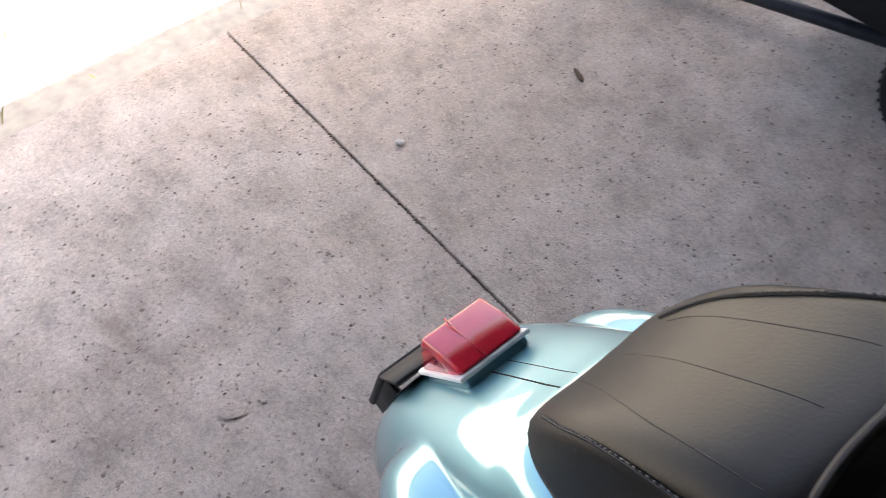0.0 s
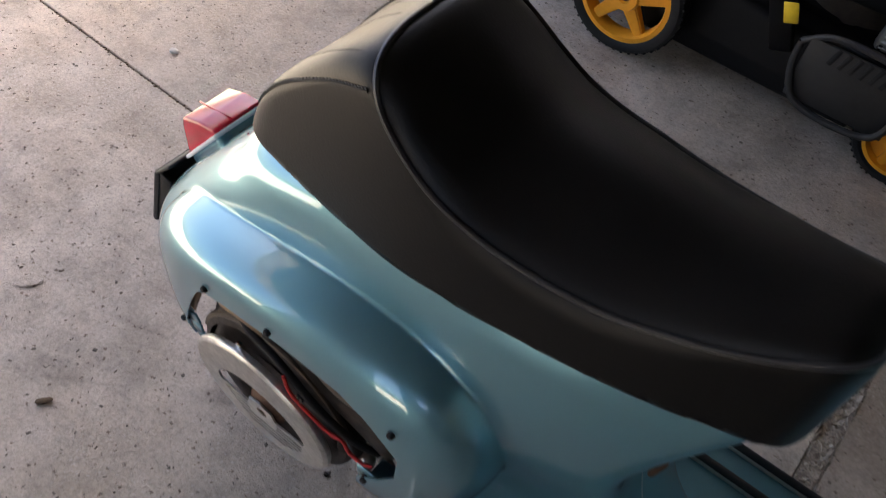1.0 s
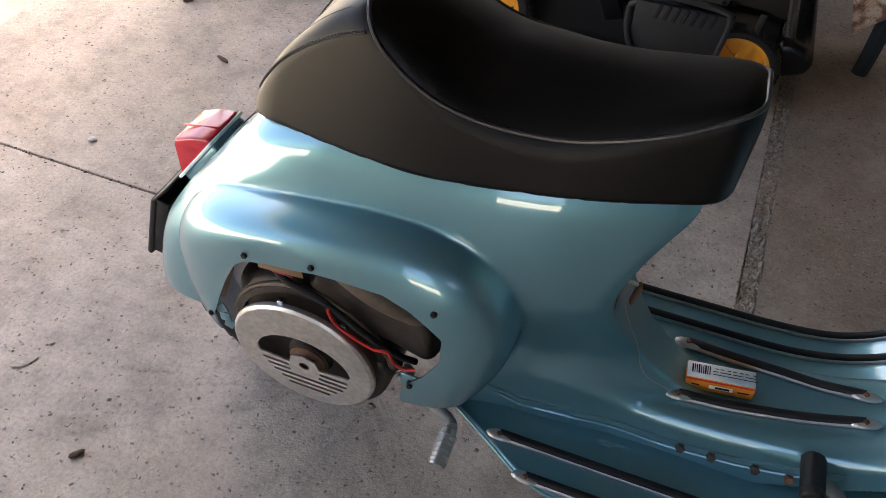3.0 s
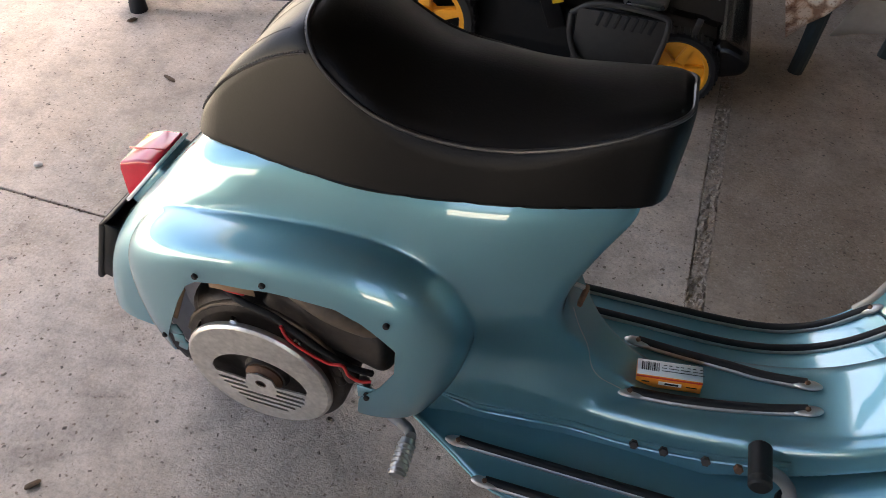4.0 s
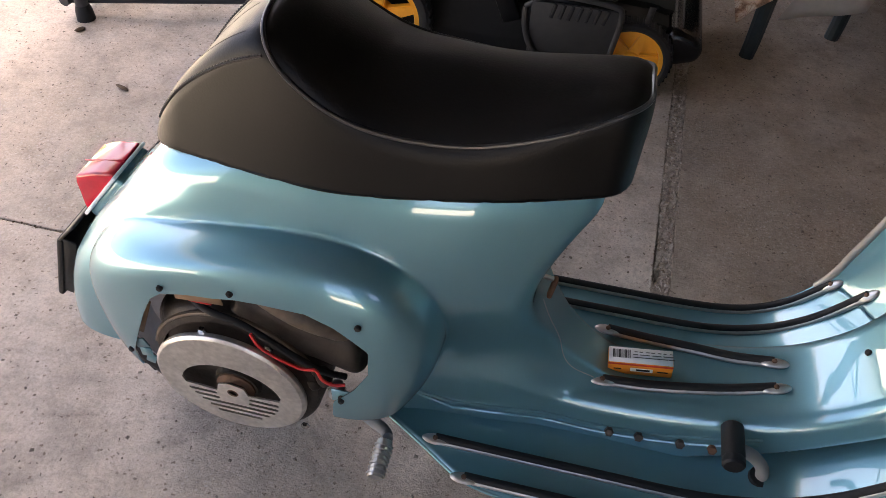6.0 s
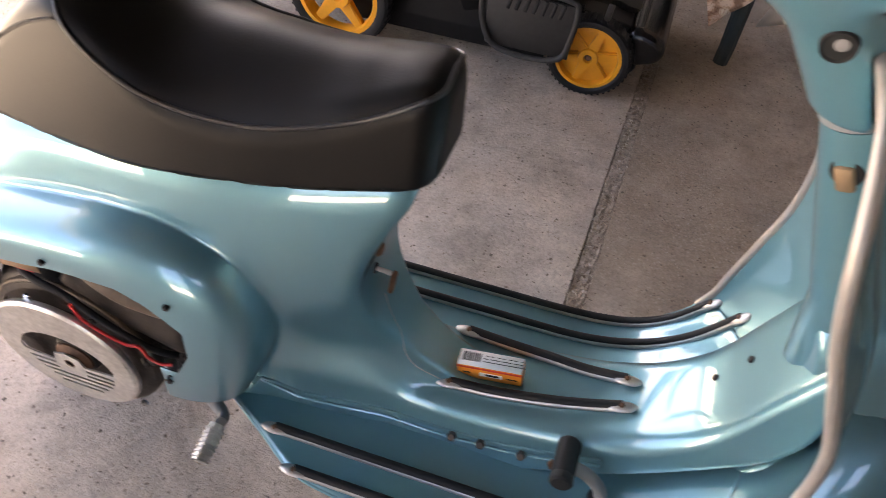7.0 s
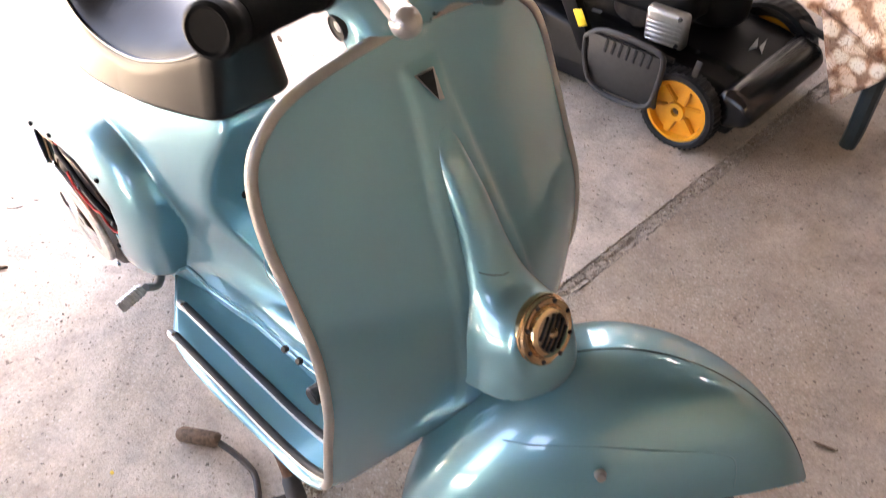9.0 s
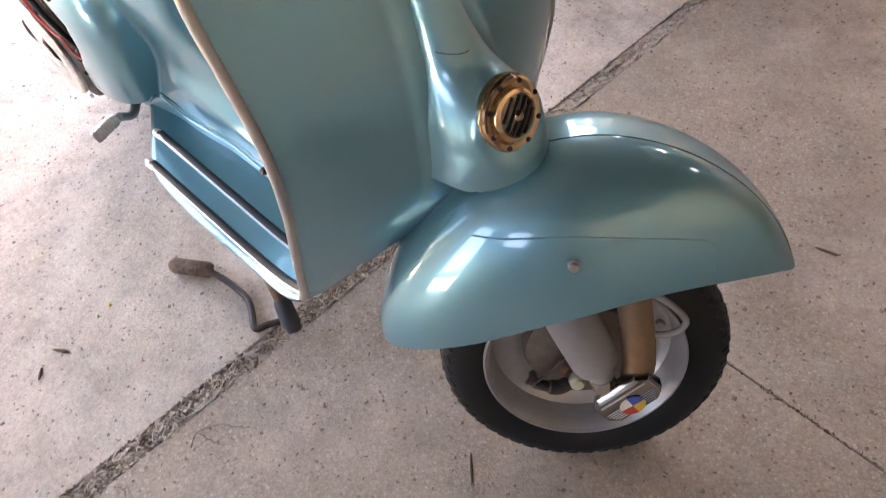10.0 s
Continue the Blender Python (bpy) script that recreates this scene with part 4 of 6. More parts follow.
fender_low = curve_fn([(0.72, 0.222), (0.78, 0.247), (0.872, 0.293), (0.927, 0.331), (0.967, 0.357), (1.025, 0.382), (1.083, 0.396), (1.141, 0.400), (1.2, 0.396), (1.235, 0.384), (1.3, 0.355)])


def fender_fn(x, y, z):
    dx, dz = x - FC[0], z - FC[1]
    a = np.arctan2(dz, dx)
    a = np.where(a < -1.2, a + 2 * math.pi, a)
    r = np.hypot(dx, dz) / fender_r(a)
    w = np.abs(y + 0.002) / fender_w(a)
    d = ((r ** 2.6 + w ** 2.6) ** (1 / 2.6) - 1) * 0.12
    return d


v, q = nets(fender_fn, (0.70, -0.15, 0.20), (1.32, 0.15, 0.57), 0.006, 4)
cen = v[q].mean(1)
gone = cen[:, 2] < fender_low(cen[:, 0]) - 0.001
used, kept = np.zeros(len(v), bool), np.zeros(len(v), bool)
used[q[gone].ravel()] = True
kept[q[~gone].ravel()] = True
rim = used & kept
v[rim, 2] = fender_low(v[rim, 0])
v, q = keep_faces(v, q, gone)
fender = steered(skin("front_fender", v, q, fender_fn, PAINT, scooter, "pale blue rounded front fender with pressed line", 0.002))
part("fender_bolt", lathe(bmesh.new(), [(0, 0.006), (0.005, 0.006), (0.0055, 0.004), (0.0055, 0.001), (0.0068, 0.001), (0.0068, -0.002)], Matrix.Translation((0.9655, -0.1155, 0.428)) @ RIGHT, 12), ALU, fender, "bright fender bolt")

lamp_r = curve_fn([(-0.16, 0.004), (-0.12, 0.012), (-0.10, 0.021), (-0.085, 0.032), (-0.07, 0.043), (-0.05, 0.053), (-0.03, 0.0585), (0.0, 0.062), (0.03, 0.063)])
LC = (0.783, 0.945)
CT, ST = math.cos(radians(11)), math.sin(radians(11))


# inner and outer ends of both grips, in the straight-ahead position
BACK = TURN.inverted()
GRIP_IN = {-1: BACK @ Vector((0.7845, -0.1275, 0.9655)), 1: BACK @ Vector((0.5440, 0.0965, 0.8485))}
GRIP_OUT = {-1: BACK @ Vector((0.8480, -0.2480, 0.9985)), 1: BACK @ Vector((0.4540, 0.1445, 0.7995))}
BAR_MID = Vector((0.655, 0.0, 0.905))


def head_fn(x, y, z):
    hx, hz = x - LC[0], z - LC[1]
    u, w = CT * hx + ST * hz, -ST * hx + CT * hz
    u0 = np.clip(u, -0.16, 0.02)
    f = (np.hypot(y, w) - lamp_r(u0)) * 0.8
    f = smax(f, u + 0.004, 0.004)
    f = smax(f, -0.145 - u, 0.01)
    for end, r0, r1 in ((GRIP_IN[-1], 0.026, 0.0195), (GRIP_IN[1], 0.024, 0.0182)):
        px, py, pz = x - BAR_MID.x, y - BAR_MID.y, z - BAR_MID.z
        ax = end - BAR_MID
        t = np.clip((px * ax.x + py * ax.y + pz * ax.z) / ax.length_squared, 0, 1)
        arm = np.sqrt((px - t * ax.x) ** 2 + (py - t * ax.y) ** 2 + (pz - t * ax.z) ** 2) - (r0 + (r1 - r0) * t)
        n = ax.normalized()
        arm = smax(arm, (x - end.x) * n.x + (y - end.y) * n.y + (z - end.z) * n.z, 0.004)
        f = smin(f, arm, 0.018)
    # the neck stands on the fixed column
    m = np.array(TURN)
    X, Y, Z = (m[r, 0] * x + m[r, 1] * y + m[r, 2] * z + m[r, 3] for r in range(3))
    off = X - (0.740 - (Z - 0.81) * 0.60)
    neck = smax(np.hypot(off, Y * 0.88) - 0.0425 - 0.06 * np.maximum(Z - 0.82, 0), np.maximum(np.maximum(0.807 - Z + 0.12 * off, Z - 0.912), np.where(Z < 0.868, X - 0.7475 + (Z - 0.81) * 0.42, -1.0)), 0.004)
    return smin(f, neck, 0.024)


headset = steered(skin("headset", *nets(head_fn, (0.55, -0.22, 0.76), (0.82, 0.22, 1.04), 0.005), head_fn, PAINT, scooter, "pale blue headlamp and handlebar shell"))
hl = Matrix.Translation((LC[0], 0, LC[1])) @ Matrix.Rotation(radians(90 - 11), 4, "Y")
part("headlamp_ring", lathe(bmesh.new(), [(0.055, 0.012), (0.060, 0.013), (0.0645, 0.010), (0.0655, 0.004), (0.0645, -0.006), (0.0625, -0.009), (0.060, -0.006)], hl, 48), CHROME, headset, "chrome headlamp ring")
part("headlamp_lens", lathe(bmesh.new(), [(0, 0.024), (0.02, 0.023), (0.04, 0.019), (0.057, 0.010)], hl, 40), WHITE, headset, "pale headlamp lens")
lock = BACK @ Matrix.Translation(TURN @ Vector(onto(head_fn, BACK @ Vector((0.697, -0.0515, 0.8737)), 0.0005))) @ Vector((-0.10, -0.98, -0.14)).to_track_quat("Z", "Y").to_matrix().to_4x4()
part("lock_hole", lathe(bmesh.new(), [(0, 0.001), (0.0105, 0.001), (0.0125, 0.0025), (0.0135, -0.004)], lock, 22), DARK, headset, "open lock hole")
part("lock_core", lathe(bmesh.new(), [(0, 0.0018), (0.0045, 0.0016), (0.006, 0.0005)], lock @ Matrix.Translation((0.0015, 0.002, 0)), 14), TAUPE, headset, "pale lock core")
sp_z = np.linspace(1.02, 0.88, 700)
sp_at = Vector((0.652, 0.036, float(sp_z[np.argmax(head_fn(0.652, 0.036, sp_z) < 0)])))
sp_n = Vector([float(head_fn(*(sp_at + d)) - head_fn(*(sp_at - d))) for d in (Vector((0.008, 0, 0)), Vector((0, 0.008, 0)), Vector((0, 0, 0.008)))])
sp_m = Matrix.Translation(sp_at) @ sp_n.to_track_quat("Z", "X").to_matrix().to_4x4() @ Matrix.Diagonal((0.85, 1.0, 1, 1))
sp = part("speedometer_cap", lathe(bmesh.new(), [(0, 0.0012), (0.021, 0.0012), (0.0225, 0.0004)], sp_m, 32), TAUPE, headset, "grey oval speedometer cap")
part("speedometer_ring", lathe(bmesh.new(), [(0.0215, 0.001), (0.0225, 0.0022), (0.0240, 0.0016), (0.0248, -0.008)], sp_m, 32), BLACK, sp, "black rubber ring")
for sgn in (-1, 1):
    run = GRIP_OUT[sgn] - GRIP_IN[sgn]
    gm = Matrix.Translation(GRIP_IN[sgn]) @ run.to_track_quat("Z", "X").to_matrix().to_4x4() @ Matrix.Diagonal((1, 1, run.length / 0.126, 1))
    prof = [(0.0165, 0), (0.0185, 0.001), (0.0185, 0.007), (0.0158, 0.008),
            (0.0158, 0.110), (0.0172, 0.113), (0.0178, 0.118), (0.0170, 0.124), (0.0145, 0.126), (0.0125, 0.1245), (0, 0.1245)]
    if sgn > 0:
        prof = [(0.0185, -0.003), (0.0200, -0.002), (0.0200, 0.004), (0.0180, 0.005), (0.0178, 0.012), (0.0172, 0.013)] + prof[4:]
    grip = steered(part("grip", lathe(bmesh.new(), prof, gm, 28), GRIP, scooter, "black ribbed rubber grip"))
    bm = bmesh.new()
    for k in range(48):
        a = radians(7.5 * k)
        box(bm, (0.0012, 0.0014, 0.094), gm @ Matrix.Rotation(a, 4, "Z") @ Matrix.Translation((0.0158, 0, 0.058)), 0.0005, 1)
    o = tagged(part("rib_band", bm, GRIP, grip, smooth=False), kind="stuff")
steered(tube("lever_perch", [(0.655, -0.17, 0.905), (0.684, -0.178, 0.912), (0.700, -0.184, 0.914)], [0.011, 0.010, 0.009], CHROME, scooter, "chrome lever perch"))
LEVER = plain("worn_alloy", (0.46, 0.45, 0.44), 0.32, 0.92, 0, 0.25, 120, 0.1, 30)
lever_pts = arc([(0.680, -0.176, 0.912), (0.698, -0.190, 0.914), (0.713, -0.222, 0.912), (0.724, -0.262, 0.909), (0.734, -0.300, 0.907)], 6)
lever = steered(tube("brake_lever", lever_pts, [0.0070 + 0.0027 * math.sin(math.pi * k / (len(lever_pts) - 1)) for k in range(len(lever_pts))], LEVER, scooter, "polished alloy brake lever", 14))
bm = bmesh.new()
bmesh.ops.create_uvsphere(bm, u_segments=20, v_segments=12, radius=0.0098, matrix=Matrix.Translation((0.7345, -0.309, 0.907)))
part("lever_ball", bm, LEVER, lever, "rounded ball end")
switch_at = TURN.inverted() @ Matrix.Translation((0.747, -0.139, 0.9675)) @ Matrix.Rotation(STEER, 4, "Z") @ Matrix.Rotation(radians(-4), 4, "Y")
switch = steered(part("light_switch", box(bmesh.new(), (0.030, 0.034, 0.035), switch_at, 0.006, 3), CHROME, scooter, "chrome light switch"))
part("switch_plate", box(bmesh.new(), (0.004, 0.024, 0.030), switch_at @ Matrix.Translation((-0.0155, 0, 0)), 0.0015, 2), CHROME, switch)
for dz in (-0.012, 0.004):
    part("switch_tab", box(bmesh.new(), (0.009, 0.014, 0.008), switch_at @ Matrix.Translation((-0.006, 0.019, dz + 0.002)), 0.0015, 1), DARK, switch, "black switch tab")
    part("switch_screw", lathe(bmesh.new(), [(0, 0.002), (0.003, 0.002), (0.004, 0)], switch_at @ Matrix.Translation((-0.0175, 0, dz + 0.003)) @ Matrix.Rotation(radians(-90), 4, "Y"), 10), DARK, switch)
mirror = steered(tube("mirror_stalk", arc([(0.726, 0.13, 0.93), (0.722, 0.145, 0.965), (0.70, 0.15, 1.02), (0.684, 0.15, 1.057), (0.670, 0.15, 1.068), (0.655, 0.15, 1.062)], 6), 0.0048, CHROME, scooter, "chrome mirror stalk"))
mm = Matrix.Translation((0.645, 0.15, 1.066)) @ Matrix.Rotation(radians(-85), 4, "Y")
part("mirror_head", lathe(bmesh.new(), [(0, 0.016), (0.02, 0.014), (0.036, 0.008), (0.043, 0.0), (0.042, -0.003)], mm, 32), CHROME, mirror, "round chrome mirror shell")
part("mirror_glass", lathe(bmesh.new(), [(0, -0.0005), (0.0405, -0.0005), (0.041, -0.003)], mm, 32), GLASS, mirror, "mirror glass")

# horn cover on the shield
spine_x = curve_fn([(0.42, 0.868), (0.5, 0.872), (0.56, 0.862), (0.62, 0.838), (0.7, 0.805), (0.75, 0.775), (0.79, 0.748)])
spine_r = curve_fn([(0.46, 0.074), (0.5, 0.069), (0.525, 0.061), (0.555, 0.051), (0.59, 0.042), (0.63, 0.033), (0.66, 0.027), (0.72, 0.021), (0.775, 0.0155), (0.795, 0.012)])
HN = Vector((math.cos(radians(22)), 0, math.sin(radians(22))))
HC = Vector((0.917, 0, 0.585))


def horn_fn(x, y, z):
    boxy = 2 + 0.7 * np.clip((0.60 - z) / 0.06, 0, 1)
    sp = smax((np.abs(x - spine_x(z)) ** boxy + np.abs(y) ** boxy) ** (1 / boxy) - spine_r(z), np.maximum(0.40 - z, z - 0.792), 0.012)
    px, pz = x - HC.x, z - HC.z
    along = px * HN.x + pz * HN.z
    up = -px * HN.z + pz * HN.x
    d = np.hypot(y, up + 0.008) - 0.0455 - 0.05 * np.maximum(-along, 0)
    nose = smax(smax(d, along + 0.002, 0.012), -0.11 - along, 0.01)
    chin = np.sqrt((x - 0.892) ** 2 + (y / 1.05) ** 2 + ((z - 0.524) / 0.75) ** 2) - 0.048
    return smax(smin(smin(sp, nose, 0.03), chin, 0.025), 0.507 + 0.16 * (x - 0.86) - z, 0.004)


cover = skin("horn_cover", *nets(horn_fn, (0.70, -0.12, 0.42), (1.0, 0.12, 0.82), 0.005), horn_fn, PAINT, scooter, "pale blue horn cover")


tube("pressed_line", [onto(fender_fn, p, -0.0004) for p in arc([(0.855, -0.088, 0.437), (0.89, -0.095, 0.441), (0.955, -0.104, 0.4545), (1.013, -0.1045, 0.458), (1.09, -0.092, 0.4535), (1.112, -0.089, 0.446), (1.1176, -0.091, 0.4315), (1.119, -0.094, 0.412)], 6)], 0.0011, PAINT, fender, seg=6)
tube("crest_seam", [onto(fender_fn, (FC[0] + 0.24 * math.cos(a), -0.027 if a < 2.1 else -0.027 - 0.015 * min(a - 2.1, 1), FC[1] + 0.24 * math.sin(a)), -0.0003) for a in (0.44 + 0.06 * k for k in range(25))], 0.0010, DARK, fender, "dark seam along the crest", 6)
tube("cover_joint", [onto(horn_fn, (0.842 + 0.03 * math.cos(radians(a)), 0.03 * math.sin(radians(a)), 0.643)) for a in range(-80, 1, 8)], 0.0005, DARK, cover, "dark joint line", 6)
for y, w in ((-0.010, 0.0009), (0.008, 0.0006)):
    tube("panel_seam", [onto(hull, (-0.216 + 0.014 * k, y, 0.50 + 0.0125 * k), -0.0002) for k in range(7)], w, DARK, body, "dark seam between the body halves", 6)
tube("pressed_line", [onto(hull, p) for p in arc([(0.336, -0.012, 0.405), (0.347, -0.024, 0.375), (0.366, -0.031, 0.345), (0.395, -0.035, 0.318), (0.43, -0.034, 0.300)], 5)], 0.0006, SILVER, body, "thin pale pressed line", 6)
hornm = Matrix.Translation(HC) @ HN.to_track_quat("Z", "X").to_matrix().to_4x4()
horn = part("horn", lathe(bmesh.new(), [(0, 0.008), (0.0235, 0.008), (0.0268, 0.0062), (0.0282, 0.002), (0.0305, 0.0034), (0.0355, 0.0034), (0.0372, 0.0018), (0.0378, -0.0015), (0.0395, -0.0025), (0.0400, -0.005), (0.0395, -0.012)], hornm, 48), GOLDEN, scooter, "tarnished chrome horn grille")
part("grille_dome", lathe(bmesh.new(), [(0, 0.0100), (0.012, 0.0097), (0.020, 0.0088), (0.0255, 0.0066), (0.0272, 0.0048), (0.0275, 0.0020)], hornm, 40), plain("stained_chrome", (0.20, 0.16, 0.125), 0.14, 1.0, 0, 0.35, 80, 0, 40), horn, "dark stained chrome dome")
for k in range(8):
    a = radians(45 * k + 10)
    part("grille_screw", lathe(bmesh.new(), [(0, 0.002), (0.0022, 0.0015), (0.003, 0)], hornm @ Matrix.Translation((0.0330 * math.cos(a), 0.0330 * math.sin(a), 0.0034)), 8), DARK, horn)
for k in range(-2, 3):
    w = math.sqrt(max(0.0205 ** 2 - (k * 0.0078) ** 2, 1e-5))
    part("grille_slot", box(bmesh.new(), (0.0034, 2 * w, 0.0024), hornm @ Matrix.Rotation(radians(40), 4, "Z") @ Matrix.Translation((k * 0.0078, 0, 0.0096 - 0.00016 * k * k)), 0.0005, 1), DARK, horn)
part("grille_centre", lathe(bmesh.new(), [(0, 0.004), (0.003, 0.004), (0.0055, 0.002), (0.0065, 0)], hornm @ Matrix.Translation((0, 0, 0.0095)), 14), GOLDEN, horn)
# shield badge: a dark triangle on a pale plate
bmat = Matrix.Translation((0.7585, 0.0, 0.815)) @ Matrix.Rotation(radians(90), 4, "Z") @ Matrix.Rotation(radians(90 - 24), 4, "X")
bm = bmesh.new()
for pts, z in (([(-0.013, 0.014), (0.011, 0.014), (0.011, -0.018), (0.006, -0.018)], 0),):
    bm.faces.new([bm.verts.new(bmat @ Vector((x, y, z + 0.001))) for x, y in pts])
badge = solid(part("shield_badge", bm, SILVER, scooter, "worn silver shield badge", smooth=False), 0.002, 1)
bm = bmesh.new()
bm.faces.new([bm.verts.new(bmat @ Vector((x, y, 0.0042))) for x, y in ((-0.013, 0.014), (0.007, 0.014), (0.002, -0.016))])
part("badge_field", bm, DARK, badge, "dark triangular field", smooth=False)

# tail light: a wedge of red plastic on a pale gasket
prof = [(-0.222, 0.509), (-0.250, 0.506), (-0.281, 0.494), (-0.2845, 0.482), (-0.285, 0.44), (-0.282, 0.431), (-0.27, 0.441), (-0.23, 0.492)]
bm = bmesh.new()
rows = [[bm.verts.new((x, y, z)) for x, z in prof] for y in (-0.036, 0.036)]
bm.faces.new(rows[0])
bm.faces.new(rows[1][::-1])
for k in range(8):
    bm.faces.new((rows[0][k], rows[1][k], rows[1][(k + 1) % 8], rows[0][(k + 1) % 8]))
bmesh.ops.bevel(bm, geom=list(bm.edges), offset=0.004, segments=3, affect="EDGES", profile=0.5)
tail = part("tail_light", bm, RED, scooter, "sun-faded red tail light lens", angle=50)
part("gasket", box(bmesh.new(), (0.104, 0.080, 0.005), pose(-0.2525, 0, 0.4665, 0, -50, 0), 0.002, 2), WHITE, tail, "pale lamp gasket")
part("lamp_base", box(bmesh.new(), (0.098, 0.074, 0.024), pose(-0.2435, 0, 0.4595, 0, -50, 0), 0.008, 3), PAINT, tail, "pale blue lamp base")
part("lens_rib", box(bmesh.new(), (0.060, 0.0022, 0.003), pose(-0.252, -0.008, 0.5045, 0, -11, 0), 0.0008, 1), RED, tail)
# number plate holder
bm = bmesh.new()
box(bm, (0.010, 0.126, 0.134), pose(-0.3465, 0, 0.324, 0, 18.5, 0), 0.004, 2)
holder = part("plate_holder", bm, BLACK, scooter, "empty black number plate holder")
part("holder_arm", box(bmesh.new(), (0.004, 0.126, 0.046), pose(-0.309, 0, 0.404, 0, 45, 0), 0.001, 1), BLACK, holder)
for y in (-0.058, 0.058):
    part("holder_side", box(bmesh.new(), (0.026, 0.004, 0.124), pose(-0.334, y, 0.328, 0, 18.5, 0), 0.001, 1), BLACK, holder)
    part("holder_bolt", tube_path(bmesh.new(), [(-0.325, y * 0.6, 0.30), (-0.352, y * 0.6, 0.292)], 0.003, 8), ALU, holder)

# engine seen through the opening
fan_at = Matrix.Translation((-0.032, -0.176, 0.289)) @ Matrix.Rotation(radians(2), 4, "X") @ RIGHT


def loop(bm, pts, m, z):
    vs = [bm.verts.new(m @ Vector((x, y, z))) for x, y in pts]
    for a, b in zip(vs, vs[1:] + vs[:1]):
        bm.edges.new((a, b))


def slot(x0, x1, y, h):
    n = 6
    r = h / 2
    return ([(x1 - r + r * math.sin(math.pi * k / n), y - r * math.cos(math.pi * k / n)) for k in range(n + 1)]
            + [(x0 + r - r * math.sin(math.pi * k / n), y + r * math.cos(math.pi * k / n)) for k in range(n + 1)])


bm = bmesh.new()
loop(bm, [(0.099 * math.cos(radians(5 * k)), 0.017 + 0.099 * math.sin(radians(5 * k))) for k in range(72)], fan_at, 0)
moon = [(0.070 * math.cos(radians(a)), 0.004 + 0.058 * math.sin(radians(a))) for a in range(8, 173, 8)]
loop(bm, [(0.066, 0.004), *moon, (-0.066, 0.004), (-0.022, 0.0), (-0.018, 0.016), (0.0, 0.022), (0.018, 0.016), (0.022, 0.0)], fan_at, 0)
loop(bm, [(0.008 * math.cos(radians(30 * k)), 0.008 * math.sin(radians(30 * k))) for k in range(12)], fan_at, 0)
for y, xa, xb in ((-0.008, 0.022, 0.064), (-0.019, 0.020, 0.062), (-0.008, -0.064, -0.024), (-0.019, -0.058, -0.022), (-0.030, -0.050, 0.056), (-0.041, -0.040, 0.046), (-0.052, -0.030, 0.034)):
    loop(bm, slot(xa, xb, y, 0.0055), fan_at, 0)
bmesh.ops.triangle_fill(bm, use_beauty=True, edges=list(bm.edges))
cover_bm = bm
FANMETAL = plain("stained_aluminium", (0.60, 0.585, 0.55), 0.36, 0.85, 0, 0.3, 120, 0.2, 14)
fan = solid(part("fan_cover", cover_bm, FANMETAL, scooter, "dull slotted aluminium flywheel cover", smooth=False), 0.0022, 0)
part("cover_rim", lathe(bmesh.new(), [(0.0985, 0.0012), (0.101, 0.0), (0.103, -0.002), (0.1035, -0.006), (0.102, -0.009)], fan_at @ Matrix.Translation((0, 0.017, 0)), 64), FANMETAL, fan, "rounded cover rim")
for x, z in ((-0.055, 0.407), (0.030, 0.397), (0.062, 0.236)):
    part("cover_bolt", lathe(bmesh.new(), [(0, 0.005), (0.0045, 0.005), (0.006, 0.003), (0.006, 0)], Matrix.Translation((x, -0.168, z)) @ RIGHT, 6), CHROME, fan, "bright cover bolt", smooth=False)
fly = part("flywheel", lathe(bmesh.new(), [(0, -0.004), (0.012, -0.004), (0.016, -0.010), (0.030, -0.012), (0.033, -0.020), (0.085, -0.024), (0.092, -0.036)], fan_at, 48), GREASE, scooter, "oily flywheel")
part("hub_nut", lathe(bmesh.new(), [(0.006, 0.001), (0.010, 0.001), (0.022, -0.004), (0.027, -0.009), (0.027, -0.014)], fan_at, 24), RUST, fly, "rusty flywheel hub")


def engine_fn(x, y, z):
    f = np.sqrt(((x + 0.03) / 1.05) ** 2 + (z - 0.290) ** 2) - 0.106
    f = smax(f, np.abs(y + 0.09) - 0.068, 0.015)
    # cooling shroud sweeping up and forward
    sh = np.sqrt((x + 0.055) ** 2 * 0.55 + ((z - 0.375) * 1.2) ** 2 + ((y + 0.115) * 1.1) ** 2) - 0.062
    f = smin(f, sh, 0.02)
    cyl = smax(np.hypot(y + 0.105, (z - 0.395) + 0.35 * (x - 0.07)) - 0.048, np.abs(x - 0.06) - 0.08, 0.02)
    f = smin(f, cyl, 0.025)
    head = np.sqrt((x - 0.075) ** 2 + (y + 0.12) ** 2 + (z - 0.432) ** 2) - 0.034
    f = smin(f, head, 0.012)
    boss = np.sqrt((x - 0.025) ** 2 + (y + 0.145) ** 2 + (z - 0.415) ** 2) - 0.026
    f = smin(f, boss, 0.01)
    return smax(f, -0.158 + 0.1 * np.maximum(z - 0.33, 0) - y, 0.008)


raw("engine_casing", *nets(engine_fn, (-0.18, -0.2, 0.16), (0.18, 0.0, 0.49), 0.007), GREASE, scooter, "oily brown engine castings")
part("swing_arm", box(bmesh.new(), (0.24, 0.09, 0.07), pose(-0.09, -0.03, 0.24, 0, 14, 0), 0.025, 3), GREASE, scooter)
# added near-black sheet; the bay's shade is put into its colour
part("bay_shade_sheet", box(bmesh.new(), (0.30, 0.006, 0.22), pose(0.01, -0.005, 0.40), 0.002, 1), DARK, scooter, "near-black sheet standing in for shade in the engine bay")
